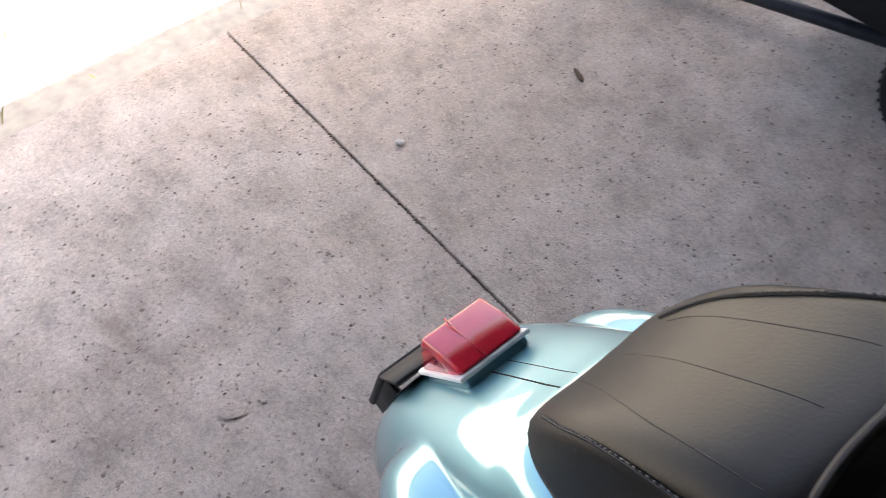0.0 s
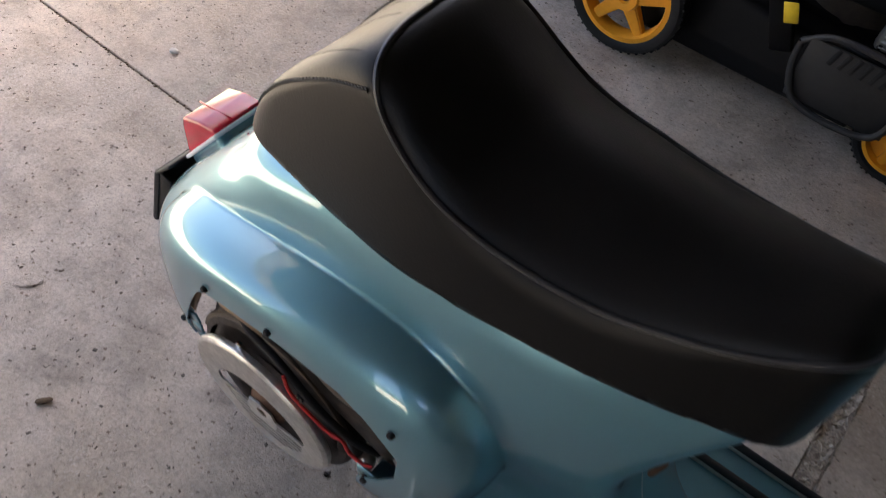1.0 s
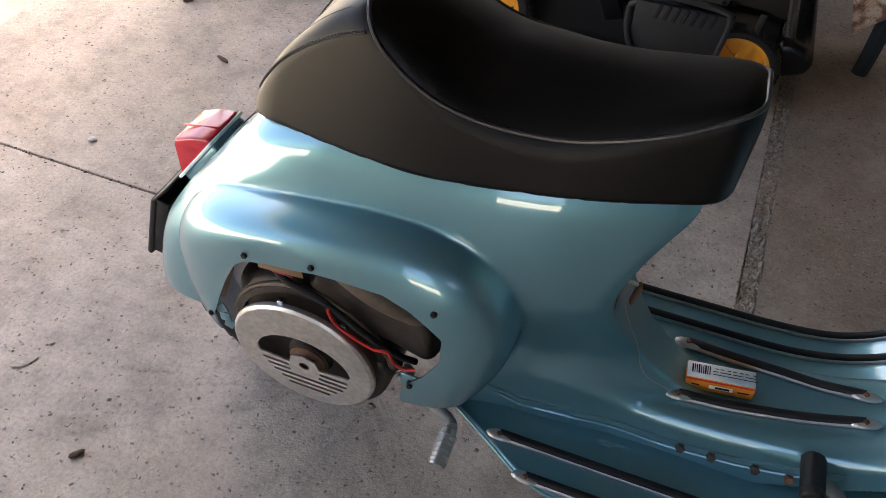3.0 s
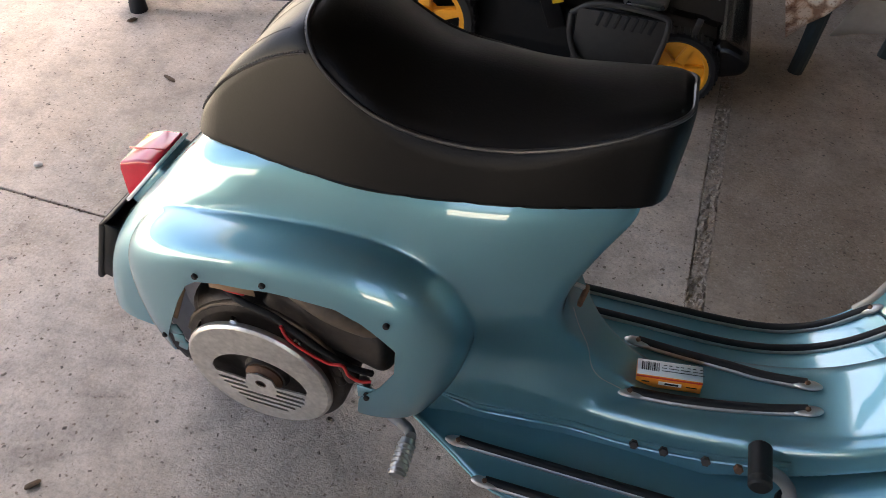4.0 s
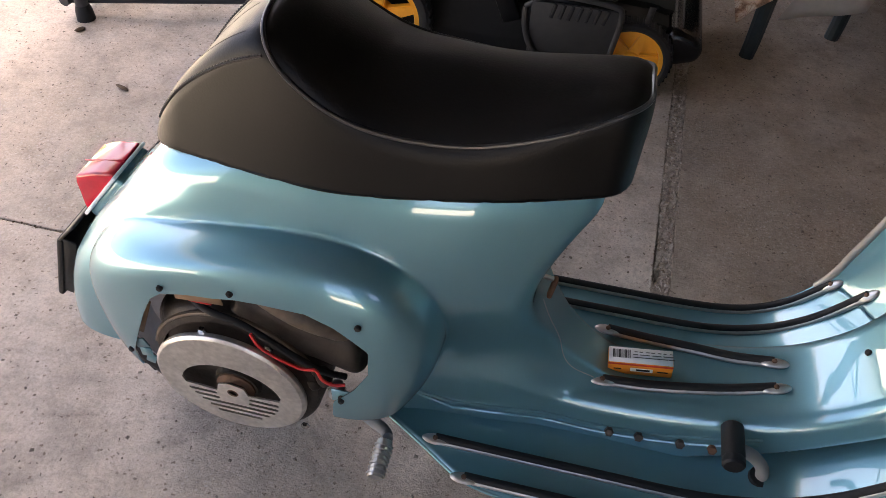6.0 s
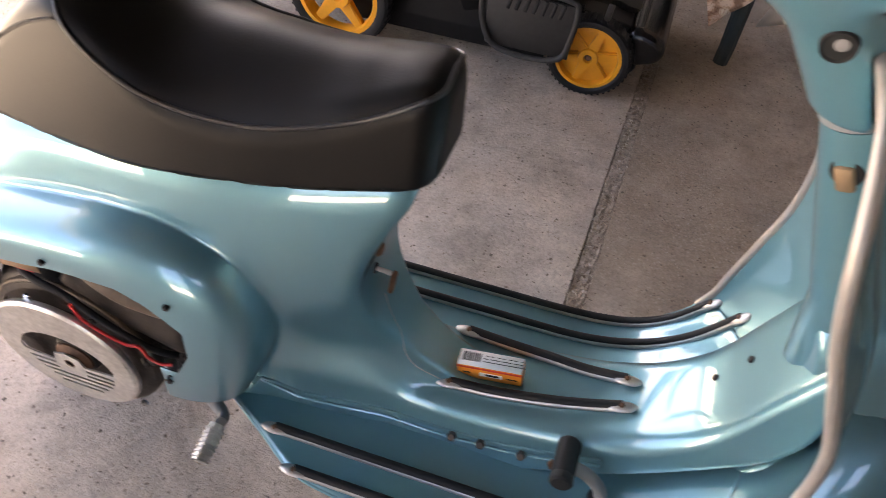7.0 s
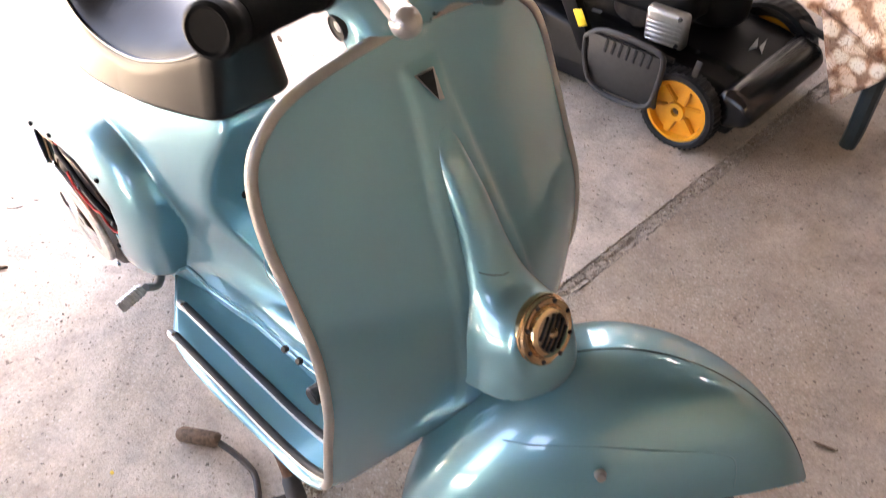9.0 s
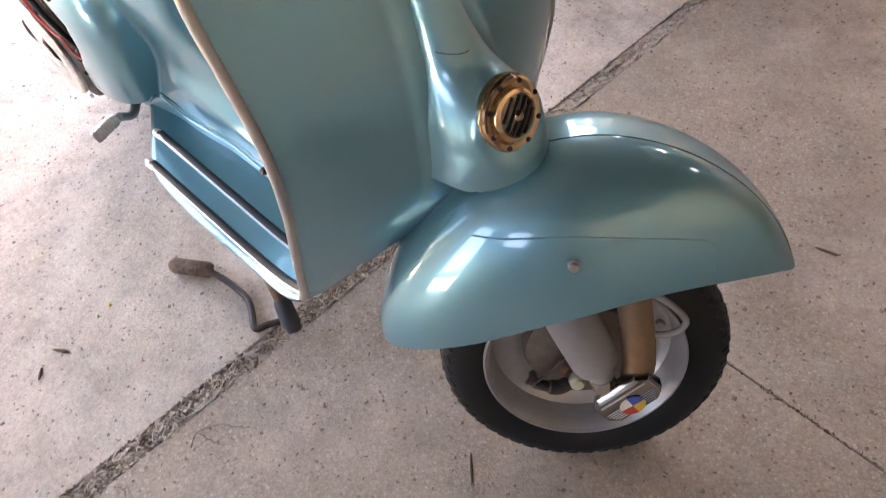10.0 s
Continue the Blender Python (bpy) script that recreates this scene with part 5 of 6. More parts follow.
part("rear_lip", box(bmesh.new(), (0.012, 0.003, 0.075), pose(-0.150, -0.152, 0.385, 0, 22, 0), 0.001, 1), BROWN, body, "bare rusty rear lip of the opening")
tube("intake_hose", arc([(-0.03, -0.11, 0.47), (0.02, -0.135, 0.462), (0.07, -0.142, 0.443), (0.115, -0.125, 0.41), (0.13, -0.10, 0.37)], 6), 0.017, DRUM, scooter, "brown oily intake hose", 16)
tube("shroud_seam", [(-0.032 + 0.114 * math.cos(radians(a)), -0.150, 0.306 + 0.114 * math.sin(radians(a))) for a in range(15, 166, 10)], 0.004, DRUM, scooter, "raised seam of the fan shroud", 8)
part("fan_shroud", lathe(bmesh.new(), [(0.104, 0.006), (0.112, 0.004), (0.117, -0.004), (0.118, -0.03), (0.10, -0.05)], Matrix.Translation((-0.032, -0.150, 0.306)) @ RIGHT, 48), GREASE, scooter, "oily fan shroud")
tube("ignition_cable", arc([(-0.10, -0.135, 0.45), (-0.05, -0.16, 0.44), (0.0, -0.165, 0.43), (0.05, -0.165, 0.395), (0.09, -0.155, 0.355), (0.115, -0.14, 0.33)], 6), 0.0045, DARK, scooter, "black cable across the engine")
tube("red_wire", arc([(0.012, -0.172, 0.425), (0.022, -0.174, 0.405), (0.045, -0.172, 0.385), (0.07, -0.17, 0.372), (0.088, -0.168, 0.372), (0.094, -0.166, 0.352), (0.108, -0.164, 0.342), (0.122, -0.16, 0.342)], 6), 0.0022, REDWIRE, scooter, "red wire across the engine", 8)
tube("red_wire", arc([(-0.085, -0.155, 0.462), (-0.07, -0.16, 0.452), (-0.04, -0.158, 0.448)], 6), 0.0018, REDWIRE, scooter, "red wire across the engine", 8)
for x, z, r in ((0.09, 0.335, 0.012), (0.108, 0.318, 0.009), (0.075, 0.318, 0.010), (0.10, 0.30, 0.007)):
    bm = bmesh.new()
    bmesh.ops.create_icosphere(bm, subdivisions=2, radius=r, matrix=Matrix.Translation((x, -0.150, z)) @ pose(0, 0, 0, 20, 30, 40) @ Matrix.Diagonal((1, 1.3, 0.8, 1)))
    part("connector", bm, GREASE if r > 0.009 else ALU, scooter, "oily cable connector")
wheel_parts("rear", Matrix.Translation((-0.155, 0.0, 0.1885)) @ RIGHT, lambda o: o)
# centre stand with rubber foot
stand = tube("centre_stand", arc([(0.40, 0.12, 0.19), (0.47, 0.15, 0.11), (0.535, 0.17, 0.03)], 4), 0.011, RUST, scooter, "worn tubular centre stand")
tube("stand_leg", arc([(0.40, -0.12, 0.19), (0.47, -0.15, 0.125), (0.53, -0.168, 0.07), (0.545, -0.173, 0.055)], 4), 0.011, RUST, stand)
tube("stand_foot", [(0.540, -0.171, 0.062), (0.546, -0.173, 0.055), (0.566, -0.181, 0.026), (0.574, -0.184, 0.013)], [0.012, 0.0155, 0.0165, 0.012], PLASTER_DUST, stand, "dark rubber stand foot", 16)
tube("stand_foot", [(0.53, 0.168, 0.045), (0.56, 0.18, 0.014)], [0.015, 0.0145], PLASTER_DUST, stand, "dark rubber stand foot", 16)

# rusty lever lying on the floor
RUSTY = plain("flaking_rust", (0.15, 0.095, 0.06), 0.8, 0.2, 0, 0.7, 160, 0.8, 45)
rl = thing("rusty_lever", "rusty bent lever lying on the concrete floor", "lever")
tube("shaft", arc([(0.350, -0.214, 0.016), (0.40, -0.202, 0.010), (0.455, -0.199, 0.008), (0.49, -0.213, 0.008), (0.517, -0.227, 0.008), (0.528, -0.205, 0.008), (0.538, -0.188, 0.008)], 5), [0.006] * 31, GREASE, rl)
tube("socket", [(0.296, -0.250, 0.013), (0.300, -0.247, 0.015), (0.358, -0.210, 0.015), (0.362, -0.207, 0.013)], [0.011, 0.0145, 0.0145, 0.011], RUSTY, rl, "worn brown tube end", 16)

# ---- small carton on the footboard ----
carton = thing("spark_plug_box", "small orange and white carton lying on the footboard", "box", pose(0.4905, 0.0000, float(tunnel_z(0.49)) + 0.0155, 0, -6.0, 4.0))
ORANGE = plain("orange_card", (0.75, 0.24, 0.02), 0.5, 0, 0, 0.05, 60, 0, 8)
part("carton_body", box(bmesh.new(), (0.086, 0.026, 0.026), Matrix(), 0.0012, 2), ORANGE, carton)
part("white_panel", box(bmesh.new(), (0.085, 0.0255, 0.0006), pose(0, 0, 0.0131)), WHITE, carton, "white printed top")
part("red_line", box(bmesh.new(), (0.086, 0.0007, 0.003), pose(0, -0.0131, 0.0095)), REDWIRE, carton, smooth=False)
part("logo_patch", box(bmesh.new(), (0.030, 0.0007, 0.007), pose(0.002, -0.0131, -0.001)), WHITE, carton, "pale logo patch", smooth=False)
part("logo_patch", box(bmesh.new(), (0.018, 0.0008, 0.004), pose(0.004, -0.0132, -0.001)), DARK, carton, smooth=False)
for k in range(9):
    part("barcode_bar", box(bmesh.new(), (0.0012 if k % 3 else 0.002, 0.014, 0.0005), pose(-0.036 + 0.0027 * k, 0.002, 0.0135)), DARK, carton, smooth=False)
for k in range(21):
    part("print_bar", box(bmesh.new(), (0.0045 + 0.002 * (k * 7 % 3), 0.0011, 0.0005), pose(-0.006 + 0.0078 * (k // 3) - 0.0012 * (k % 2), 0.0065 - 0.0048 * (k % 3), 0.0135)), PLASTER_DUST, carton, smooth=False)
part("print_bar", box(bmesh.new(), (0.010, 0.0007, 0.002), pose(-0.030, -0.0132, -0.001)), DARK, carton, smooth=False)
part("print_bar", box(bmesh.new(), (0.014, 0.0007, 0.002), pose(0.030, -0.0132, -0.002)), DARK, carton, smooth=False)

# ---- surroundings ----
# lawn mower
mower = thing("lawn_mower", "black petrol lawn mower with orange wheels and grass bag", "lawn mower")
MPLASTIC = plain("black_plastic", (0.006, 0.006, 0.0063), 0.38, 0, 0, 0.3, 90, 0.1, 6)
MPLASTIC.node_tree.nodes["Principled BSDF"].inputs["Specular IOR Level"].default_value = 0.16


def mower_wheel(x, y, r, spokes, tilt=0):
    m = Matrix.Translation((x, y, r)) @ Matrix.Rotation(radians(90), 4, "X") @ Matrix.Rotation(radians(tilt), 4, "Z")
    tyre = part("tyre", lathe(bmesh.new(), [(r * 0.80, 0.020), (r * 0.86, 0.024), (r * 0.95, 0.023), (r, 0.016), (r, -0.016), (r * 0.95, -0.023), (r * 0.8, -0.02)], m, 48), BLACK, mower, "black ribbed tyre")
    bm = bmesh.new()
    for k in range(44):
        box(bm, (0.006, 0.006, 0.036), m @ Matrix.Rotation(radians(360 * k / 44), 4, "Z") @ Matrix.Translation((r, 0, 0)), 0.001, 1)
    tagged(part("lug_band", bm, BLACK, tyre, smooth=False), kind="stuff")
    rim = part("rim", lathe(bmesh.new(), [(r * 0.80, 0.020), (r * 0.72, 0.021), (r * 0.69, 0.012), (r * 0.69, -0.018), (r * 0.80, -0.020)], m, 48), YELLOW, mower, "orange plastic wheel")
    part("hub", lathe(bmesh.new(), [(r * 0.08, 0.014), (r * 0.11, 0.022), (r * 0.23, 0.022), (r * 0.25, 0.015), (r * 0.25, -0.015)], m, 32), YELLOW, rim)
    part("axle_nut", lathe(bmesh.new(), [(0, 0.018), (r * 0.06, 0.018), (r * 0.10, 0.014), (r * 0.10, 0)], m, 12), RUST, rim, "rusty axle nut")
    for k in range(spokes):
        a = Matrix.Rotation(radians(360 * k / spokes + 12), 4, "Z")
        bm = bmesh.new()
        w0, w1 = r * 0.13, r * 0.085
        lo = [bm.verts.new(m @ a @ Vector(p)) for p in ((r * 0.2, -w0, -0.008), (r * 0.72, -w1, -0.008), (r * 0.72, w1, -0.008), (r * 0.2, w0, -0.008))]
        hi = [bm.verts.new(m @ a @ Vector(p)) for p in ((r * 0.2, -w0, 0.016), (r * 0.72, -w1, 0.012), (r * 0.72, w1, 0.012), (r * 0.2, w0, 0.016))]
        bm.faces.new(hi)
        bm.faces.new(lo[::-1])
        for i in range(4):
            bm.faces.new((lo[i], lo[(i + 1) % 4], hi[(i + 1) % 4], hi[i]))
        bmesh.ops.bevel(bm, geom=list(bm.edges), offset=0.003, segments=2, affect="EDGES")
        part("spoke", bm, YELLOW, rim)
    if spokes == 6:
        part("web", lathe(bmesh.new(), [(r * 0.2, 0.002), (r * 0.72, 0.002), (r * 0.72, -0.004)], m, 40), YELLOW, rim)
    return tyre


mower_wheel(-0.217, 1.10, 0.14, 5, 5)
mower_wheel(0.443, 1.13, 0.105, 6)
mower_wheel(-0.217, 1.60, 0.14, 5)
mower_wheel(0.443, 1.58, 0.105, 6)


def deck_fn(x, y, z):
    yy = np.abs(y - 1.36)
    f = smax(np.abs(x - 0.16) - 0.40, yy - 0.215 + 0.2 * np.maximum(z - 0.10, 0), 0.05)
    f = smax(f, z - deck_top(x) - 0.012 * (yy < 0.11), 0.02)
    # room for the front wheels
    cut = smax(np.hypot(x - 0.443, z - 0.105) - 0.122, 0.185 - yy, 0.01)
    f = smax(f, -cut, 0.012)
    return smax(f, 0.05 - z, 0.01)


deck_top = curve_fn([(-0.3, 0.27), (-0.1, 0.23), (0.06, 0.205), (0.3, 0.195), (0.42, 0.19), (0.5, 0.180), (0.58, 0.155), (0.66, 0.11)])
part("axle", tube_path(bmesh.new(), [(0.443, 1.12, 0.105), (0.443, 1.59, 0.105)], 0.012, 10), GREASE, mower)
part("axle", tube_path(bmesh.new(), [(-0.217, 1.10, 0.14), (-0.217, 1.60, 0.14)], 0.012, 10), GREASE, mower)
skin("deck", *nets(deck_fn, (-0.35, 1.05, 0.0), (0.66, 1.66, 0.36), 0.011), deck_fn, MPLASTIC, mower, "black dusty mower deck")
GLOSSY = plain("glossy_black", (0.004, 0.004, 0.0045), 0.22, 0, 0, 0.2, 90, 0.0, 6)


def nose_fn(x, y, z):
    f = smax(np.abs(y - 1.345) - 0.20, np.abs(z - 0.135) - 0.05 + 0.35 * np.maximum(x - 0.56, 0), 0.03)
    return smax(f, np.abs(x - 0.565) - 0.055 + 0.25 * np.maximum(z - 0.13, 0), 0.025)


skin("nose", *nets(nose_fn, (0.48, 1.10, 0.06), (0.65, 1.58, 0.22), 0.008), nose_fn, GLOSSY, mower, "glossy black nose panel")
# dusty discharge flap: a rounded frame, a panel and a row of slots
flap_loop = [(0.165, 1.092, 0.225), (0.21, 1.089, 0.258), (0.28, 1.087, 0.266), (0.375, 1.087, 0.258), (0.40, 1.087, 0.24), (0.395, 1.084, 0.165), (0.375, 1.080, 0.105), (0.29, 1.078, 0.09), (0.205, 1.080, 0.105), (0.170, 1.088, 0.165), (0.165, 1.092, 0.225)]
DUSTY = plain("dusty_black_plastic", (0.020, 0.019, 0.018), 0.6, 0, 0, 0.35, 60, 0.15, 18)
flap = tube("side_flap", arc(flap_loop, 4), 0.0075, DUSTY, mower, "dusty grey side discharge flap", 10)
part("flap_panel", box(bmesh.new(), (0.215, 0.008, 0.150), pose(0.287, 1.092, 0.172, 4, 0, 0), 0.003, 2), DUSTY, flap)
for k in range(7):
    part("flap_slot", box(bmesh.new(), (0.009, 0.006, 0.040), pose(0.235 + 0.0215 * k, 1.0855, 0.226, 4, 14, 0), 0.001, 1), DARK, flap)
part("hinge_bar", tube_path(bmesh.new(), [(0.20, 1.125, 0.235), (0.41, 1.118, 0.232)], 0.007, 10), MPLASTIC, mower)
# wheel arches and the height lever tab
av = [(0.443 + r * math.cos(radians(a)), y, 0.105 + r * math.sin(radians(a))) for a in range(10, 146, 5) for y, r in ((1.605, 0.118), (1.60, 0.126), (1.57, 0.127 + 0.003 * (a % 2)), (1.54, 0.126), (1.535, 0.118))]
solid(raw("wheel_arch", av, [(k * 5 + c, k * 5 + c + 1, k * 5 + c + 6, k * 5 + c + 5) for k in range(27) for c in range(4)], MPLASTIC, mower, "ridged black wheel arch", smooth=False), 0.004)
part("lever_tab", box(bmesh.new(), (0.016, 0.006, 0.055), pose(0.468, 1.128, 0.222, -8, 8, 0), 0.003, 2), GREASE, mower, "worn metal height lever tab")
part("cross_bar", tube_path(bmesh.new(), [(0.36, 1.57, 0.215), (0.54, 1.55, 0.20), (0.66, 1.53, 0.185)], 0.010, 10), GREASE, mower)


def meng(x, y, z):
    top = 0.405 - 0.10 * np.maximum(x - 0.24, 0) - 0.12 * np.maximum(0.06 - x, 0)
    f = smax(smax(np.abs(x - 0.205) - 0.165, np.abs(y - 1.375) - 0.145 + 0.25 * np.maximum(z - 0.32, 0), 0.05), np.maximum(z - top, 0.255 - z), 0.03)
    can = smax(np.hypot(x - 0.345, y - 1.42) - 0.085, np.abs(z - 0.30) - 0.085, 0.025)
    # hollow beside the starter grip
    hole = np.sqrt(((x - 0.105) / 1.2) ** 2 + ((y - 1.225) / 0.8) ** 2 + (z - 0.345) ** 2) - 0.034
    return smax(smin(f, can, 0.012), -hole, 0.008)


skin("motor", *nets(meng, (0.0, 1.18, 0.20), (0.48, 1.6, 0.45), 0.009), meng, MPLASTIC, mower, "black motor housing")
part("motor_base", lathe(bmesh.new(), [(0.11, 0.09), (0.12, 0.08), (0.12, 0.0)], Matrix.Translation((0.2, 1.37, 0.18)), 32), GREASE, mower, "oily motor block")
plate = part("cylinder_cover", box(bmesh.new(), (0.112, 0.034, 0.098), pose(0.335, 1.195, 0.268, 6, 2, 6), 0.012, 3), ALU, mower, "bare alloy cylinder head cover")
for k in range(7):
    part("fin", box(bmesh.new(), (0.092, 0.005, 0.0038), pose(0.335, 1.1775, 0.232 + 0.012 * k, 6, 2, 6), 0.001, 1), ALU, plate)
for dx, dz in ((-0.042, -0.036), (0.042, -0.033), (-0.042, 0.036), (0.042, 0.038)):
    part("cover_bolt", lathe(bmesh.new(), [(0, 0.006), (0.005, 0.006), (0.006, 0.004), (0.006, 0)], Matrix.Translation((0.335 + dx, 1.178, 0.268 + dz)) @ RIGHT, 6), DARK, plate, smooth=False)
YLABEL = plain("yellow_label", (0.8, 0.55, 0.03), 0.5, 0, 0, 0.1, 90, 0, 20)
label = part("warning_label", box(bmesh.new(), (0.042, 0.002, 0.030), pose(0.213, 1.2285, 0.318, 2, 6, 0), 0.0006, 1), YLABEL, mower, "yellow warning label")
part("label_bar", box(bmesh.new(), (0.014, 0.001, 0.004), pose(0.222, 1.2272, 0.314, 2, 6, 0), 0.0003, 1), DARK, label)
part("warning_label", box(bmesh.new(), (0.03, 0.002, 0.05), pose(0.115, 1.13, 0.245, 10, -20, 0), 0.0006, 1), YLABEL, mower, "yellow warning label")
part("side_post", box(bmesh.new(), (0.05, 0.03, 0.16), pose(0.10, 1.15, 0.22, 10, -20, 0), 0.006, 2), MPLASTIC, mower)
ring = [(0.155 + 0.108 * math.cos(a) * (1 - 0.12 * math.sin(a)), 1.365 + 0.052 * math.sin(a), 0.407 - 0.02 * math.cos(a) - 0.012 * (math.cos(a) > 0.6)) for a in (2 * math.pi * k / 28 for k in range(29))]
tube("starter_ring", ring, 0.0105, YELLOW, mower, "orange motor grille ring", 10)
for k in range(9):
    part("cooling_slot", box(bmesh.new(), (0.006, 0.072 - 0.004 * abs(k - 4), 0.012), pose(0.085 + 0.0165 * k, 1.365, 0.405), 0.001, 1), DARK, mower)
part("fuel_cap", lathe(bmesh.new(), [(0, 0.03), (0.018, 0.029), (0.022, 0.023), (0.022, 0)], Matrix.Translation((0.275, 1.43, 0.392)), 18), MPLASTIC, mower, "black fuel cap")
tube("control_cable", arc([(0.12, 1.20, 0.30), (0.06, 1.16, 0.36), (-0.02, 1.15, 0.40), (-0.12, 1.17, 0.38), (-0.24, 1.15, 0.36)], 5), 0.004, DARK, mower, "black control cable", 8)
mk = bmesh.new()
for tri in (((0.478, 1.415), (0.490, 1.345), (0.498, 1.375)), ((0.498, 1.425), (0.502, 1.38), (0.520, 1.36))):
    mk.faces.new([mk.verts.new((x, y, 0.1995 - 0.30 * max(x - 0.47, 0) * 0.5)) for x, y in tri])
solid(part("emblem", mk, SILVER, mower, "pale triangular emblem", smooth=False), 0.004, 0)
# handle bars
for y in (1.13, 1.58):
    tube("handle_bar", arc([(-0.16, y, 0.20), (-0.30, y, 0.33), (-0.62, y, 0.72), (-0.80, y, 0.95)], 4), 0.013, MPLASTIC, mower, "black handle tube")
tube("handle_cross", [(-0.80, 1.13, 0.95), (-0.80, 1.58, 0.95)], 0.013, MPLASTIC, mower)
part("bar_plate", box(bmesh.new(), (0.16, 0.006, 0.07), pose(-0.25, 1.115, 0.275, 0, 48, 0), 0.004, 2), MPLASTIC, mower)
part("bar_bolt", lathe(bmesh.new(), [(0, 0.006), (0.008, 0.005), (0.009, 0)], Matrix.Translation((-0.25, 1.111, 0.29)) @ RIGHT, 12), ALU, mower)
# grass bag
FABRIC = plain("black_fabric", (0.009, 0.009, 0.0095), 0.8, 0, 0, 0.3, 300, 0.25, 8)
FABRIC.node_tree.nodes["Principled BSDF"].inputs["Specular IOR Level"].default_value = 0.15
bag = thing("grass_bag", "black fabric grass catcher bag with red piping", "grass bag")
bm = bmesh.new()
side = [(-0.70, 0.50), (-0.665, 0.19), (-0.60, 0.13), (-0.30, 0.12), (-0.20, 0.24), (-0.02, 0.44), (-0.10, 0.52), (-0.36, 0.57)]
rows = [[bm.verts.new((x, y, z)) for x, z in side] for y in (1.17, 1.24, 1.48, 1.56)]
for r in (rows[0], rows[3]):
    for vv in r:
        vv.co.z = 0.34 + (vv.co.z - 0.34) * 0.97
bm.faces.new(rows[0])
bm.faces.new(rows[3][::-1])
for a, b in zip(rows, rows[1:]):
    for k in range(8):
        bm.faces.new((a[k], b[k], b[(k + 1) % 8], a[(k + 1) % 8]))
bmesh.ops.bevel(bm, geom=[e for e in bm.edges], offset=0.012, segments=2, affect="EDGES")
part("fabric", bm, FABRIC, bag, "black woven fabric", angle=60)
tube("piping", arc([(-0.71, 1.165, 0.495), (-0.53, 1.160, 0.525), (-0.36, 1.160, 0.558), (-0.10, 1.165, 0.512)], 5), 0.008, REDWIRE, bag, "red edge piping", 8)
top = part("bag_lid", box(bmesh.new(), (0.46, 0.36, 0.06), pose(-0.38, 1.37, 0.575, 0, -3, 0), 0.025, 3), FABRIC, bag, "padded bag lid")
tube("piping", arc([(-0.62, 1.175, 0.555), (-0.40, 1.172, 0.585), (-0.14, 1.175, 0.57)], 5), 0.006, REDWIRE, bag, "red edge piping", 8)
GOLDP = plain("gold_print", (0.70, 0.45, 0.10), 0.6, 0, 0, 0.1, 100, 0, 10)
PALEP = plain("white_print", (0.7, 0.68, 0.62), 0.6, 0, 0, 0.1, 100, 0, 10)
d0, d1 = Vector((-0.60, 1.1635, 0.378)), Vector((-0.315, 1.1635, 0.246))
ang = math.degrees(math.atan2(d0.z - d1.z, d1.x - d0.x))
widths = (1.3, 0.7, 1.0, 1.0, 0.9, 0.9)
at = 0.0
for w in widths:
    c = d0.lerp(d1, (at + w / 2) / sum(widths))
    part("print_bar", box(bmesh.new(), (0.040 * w, 0.003, 0.036 if w != 0.7 else 0.026), pose(c.x, c.y, c.z, 0, ang, 0), 0.004, 2), GOLDP, bag, "gold printed bar")
    at += w
bm = bmesh.new()
for p in ([(-0.668, 0.45), (-0.648, 0.42), (-0.655, 0.385)], [(-0.648, 0.445), (-0.622, 0.37), (-0.64, 0.39)]):
    bm.faces.new([bm.verts.new((x, 1.1635, z)) for x, z in p])
solid(part("print_mark", bm, PALEP, bag, "pale printed mark", smooth=False), 0.003, 0)

# tubular stand
rack = thing("tubular_stand", "black tubular steel stand with braces on the floor", "stand")
STEEL = plain("dark_painted_steel", (0.03, 0.032, 0.04), 0.45, 0.3, 0, 0.3, 60, 0.1, 10)
tube("post", [(-1.095, 1.065, 0.0), (-1.10, 1.065, 0.5), (-1.12, 1.065, 1.3)], 0.018, STEEL, rack)
tube("rail", [(-1.16, 1.076, 0.052), (-0.43, 1.285, 0.052), (-0.1, 1.38, 0.052)], 0.0165, STEEL, rack)
tube("rail", [(-1.14, 1.05, 0.056), (-1.11, 1.36, 0.052), (-1.11, 1.95, 0.052)], 0.0165, STEEL, rack)
tube("brace", [(-1.097, 1.065, 0.235), (-0.86, 1.165, 0.06)], 0.011, STEEL, rack)
tube("brace", [(-1.097, 1.065, 0.25), (-1.11, 1.36, 0.06)], 0.011, STEEL, rack)
part("foot", lathe(bmesh.new(), [(0, 0.045), (0.019, 0.045), (0.024, 0.03), (0.026, 0)], Matrix.Translation((-1.095, 1.065, 0)), 16), BLACK, rack)
part("clamp", lathe(bmesh.new(), [(0.0195, 0.016), (0.0225, 0.014), (0.0225, -0.014), (0.0195, -0.016)], Matrix.Translation((-1.098, 1.065, 0.245)), 20), REDWIRE, rack, "red plastic clamp")
GREYWOOD = plain("weathered_post", (0.20, 0.18, 0.165), 0.8, 0, 0, 0.25, 40, 0.4, 8)
tagged(part("square_post", box(bmesh.new(), (0.06, 0.06, 2.6), pose(-1.09, 1.56, 1.3), 0.006, 2), GREYWOOD), "weathered grey square post on the floor", "post")

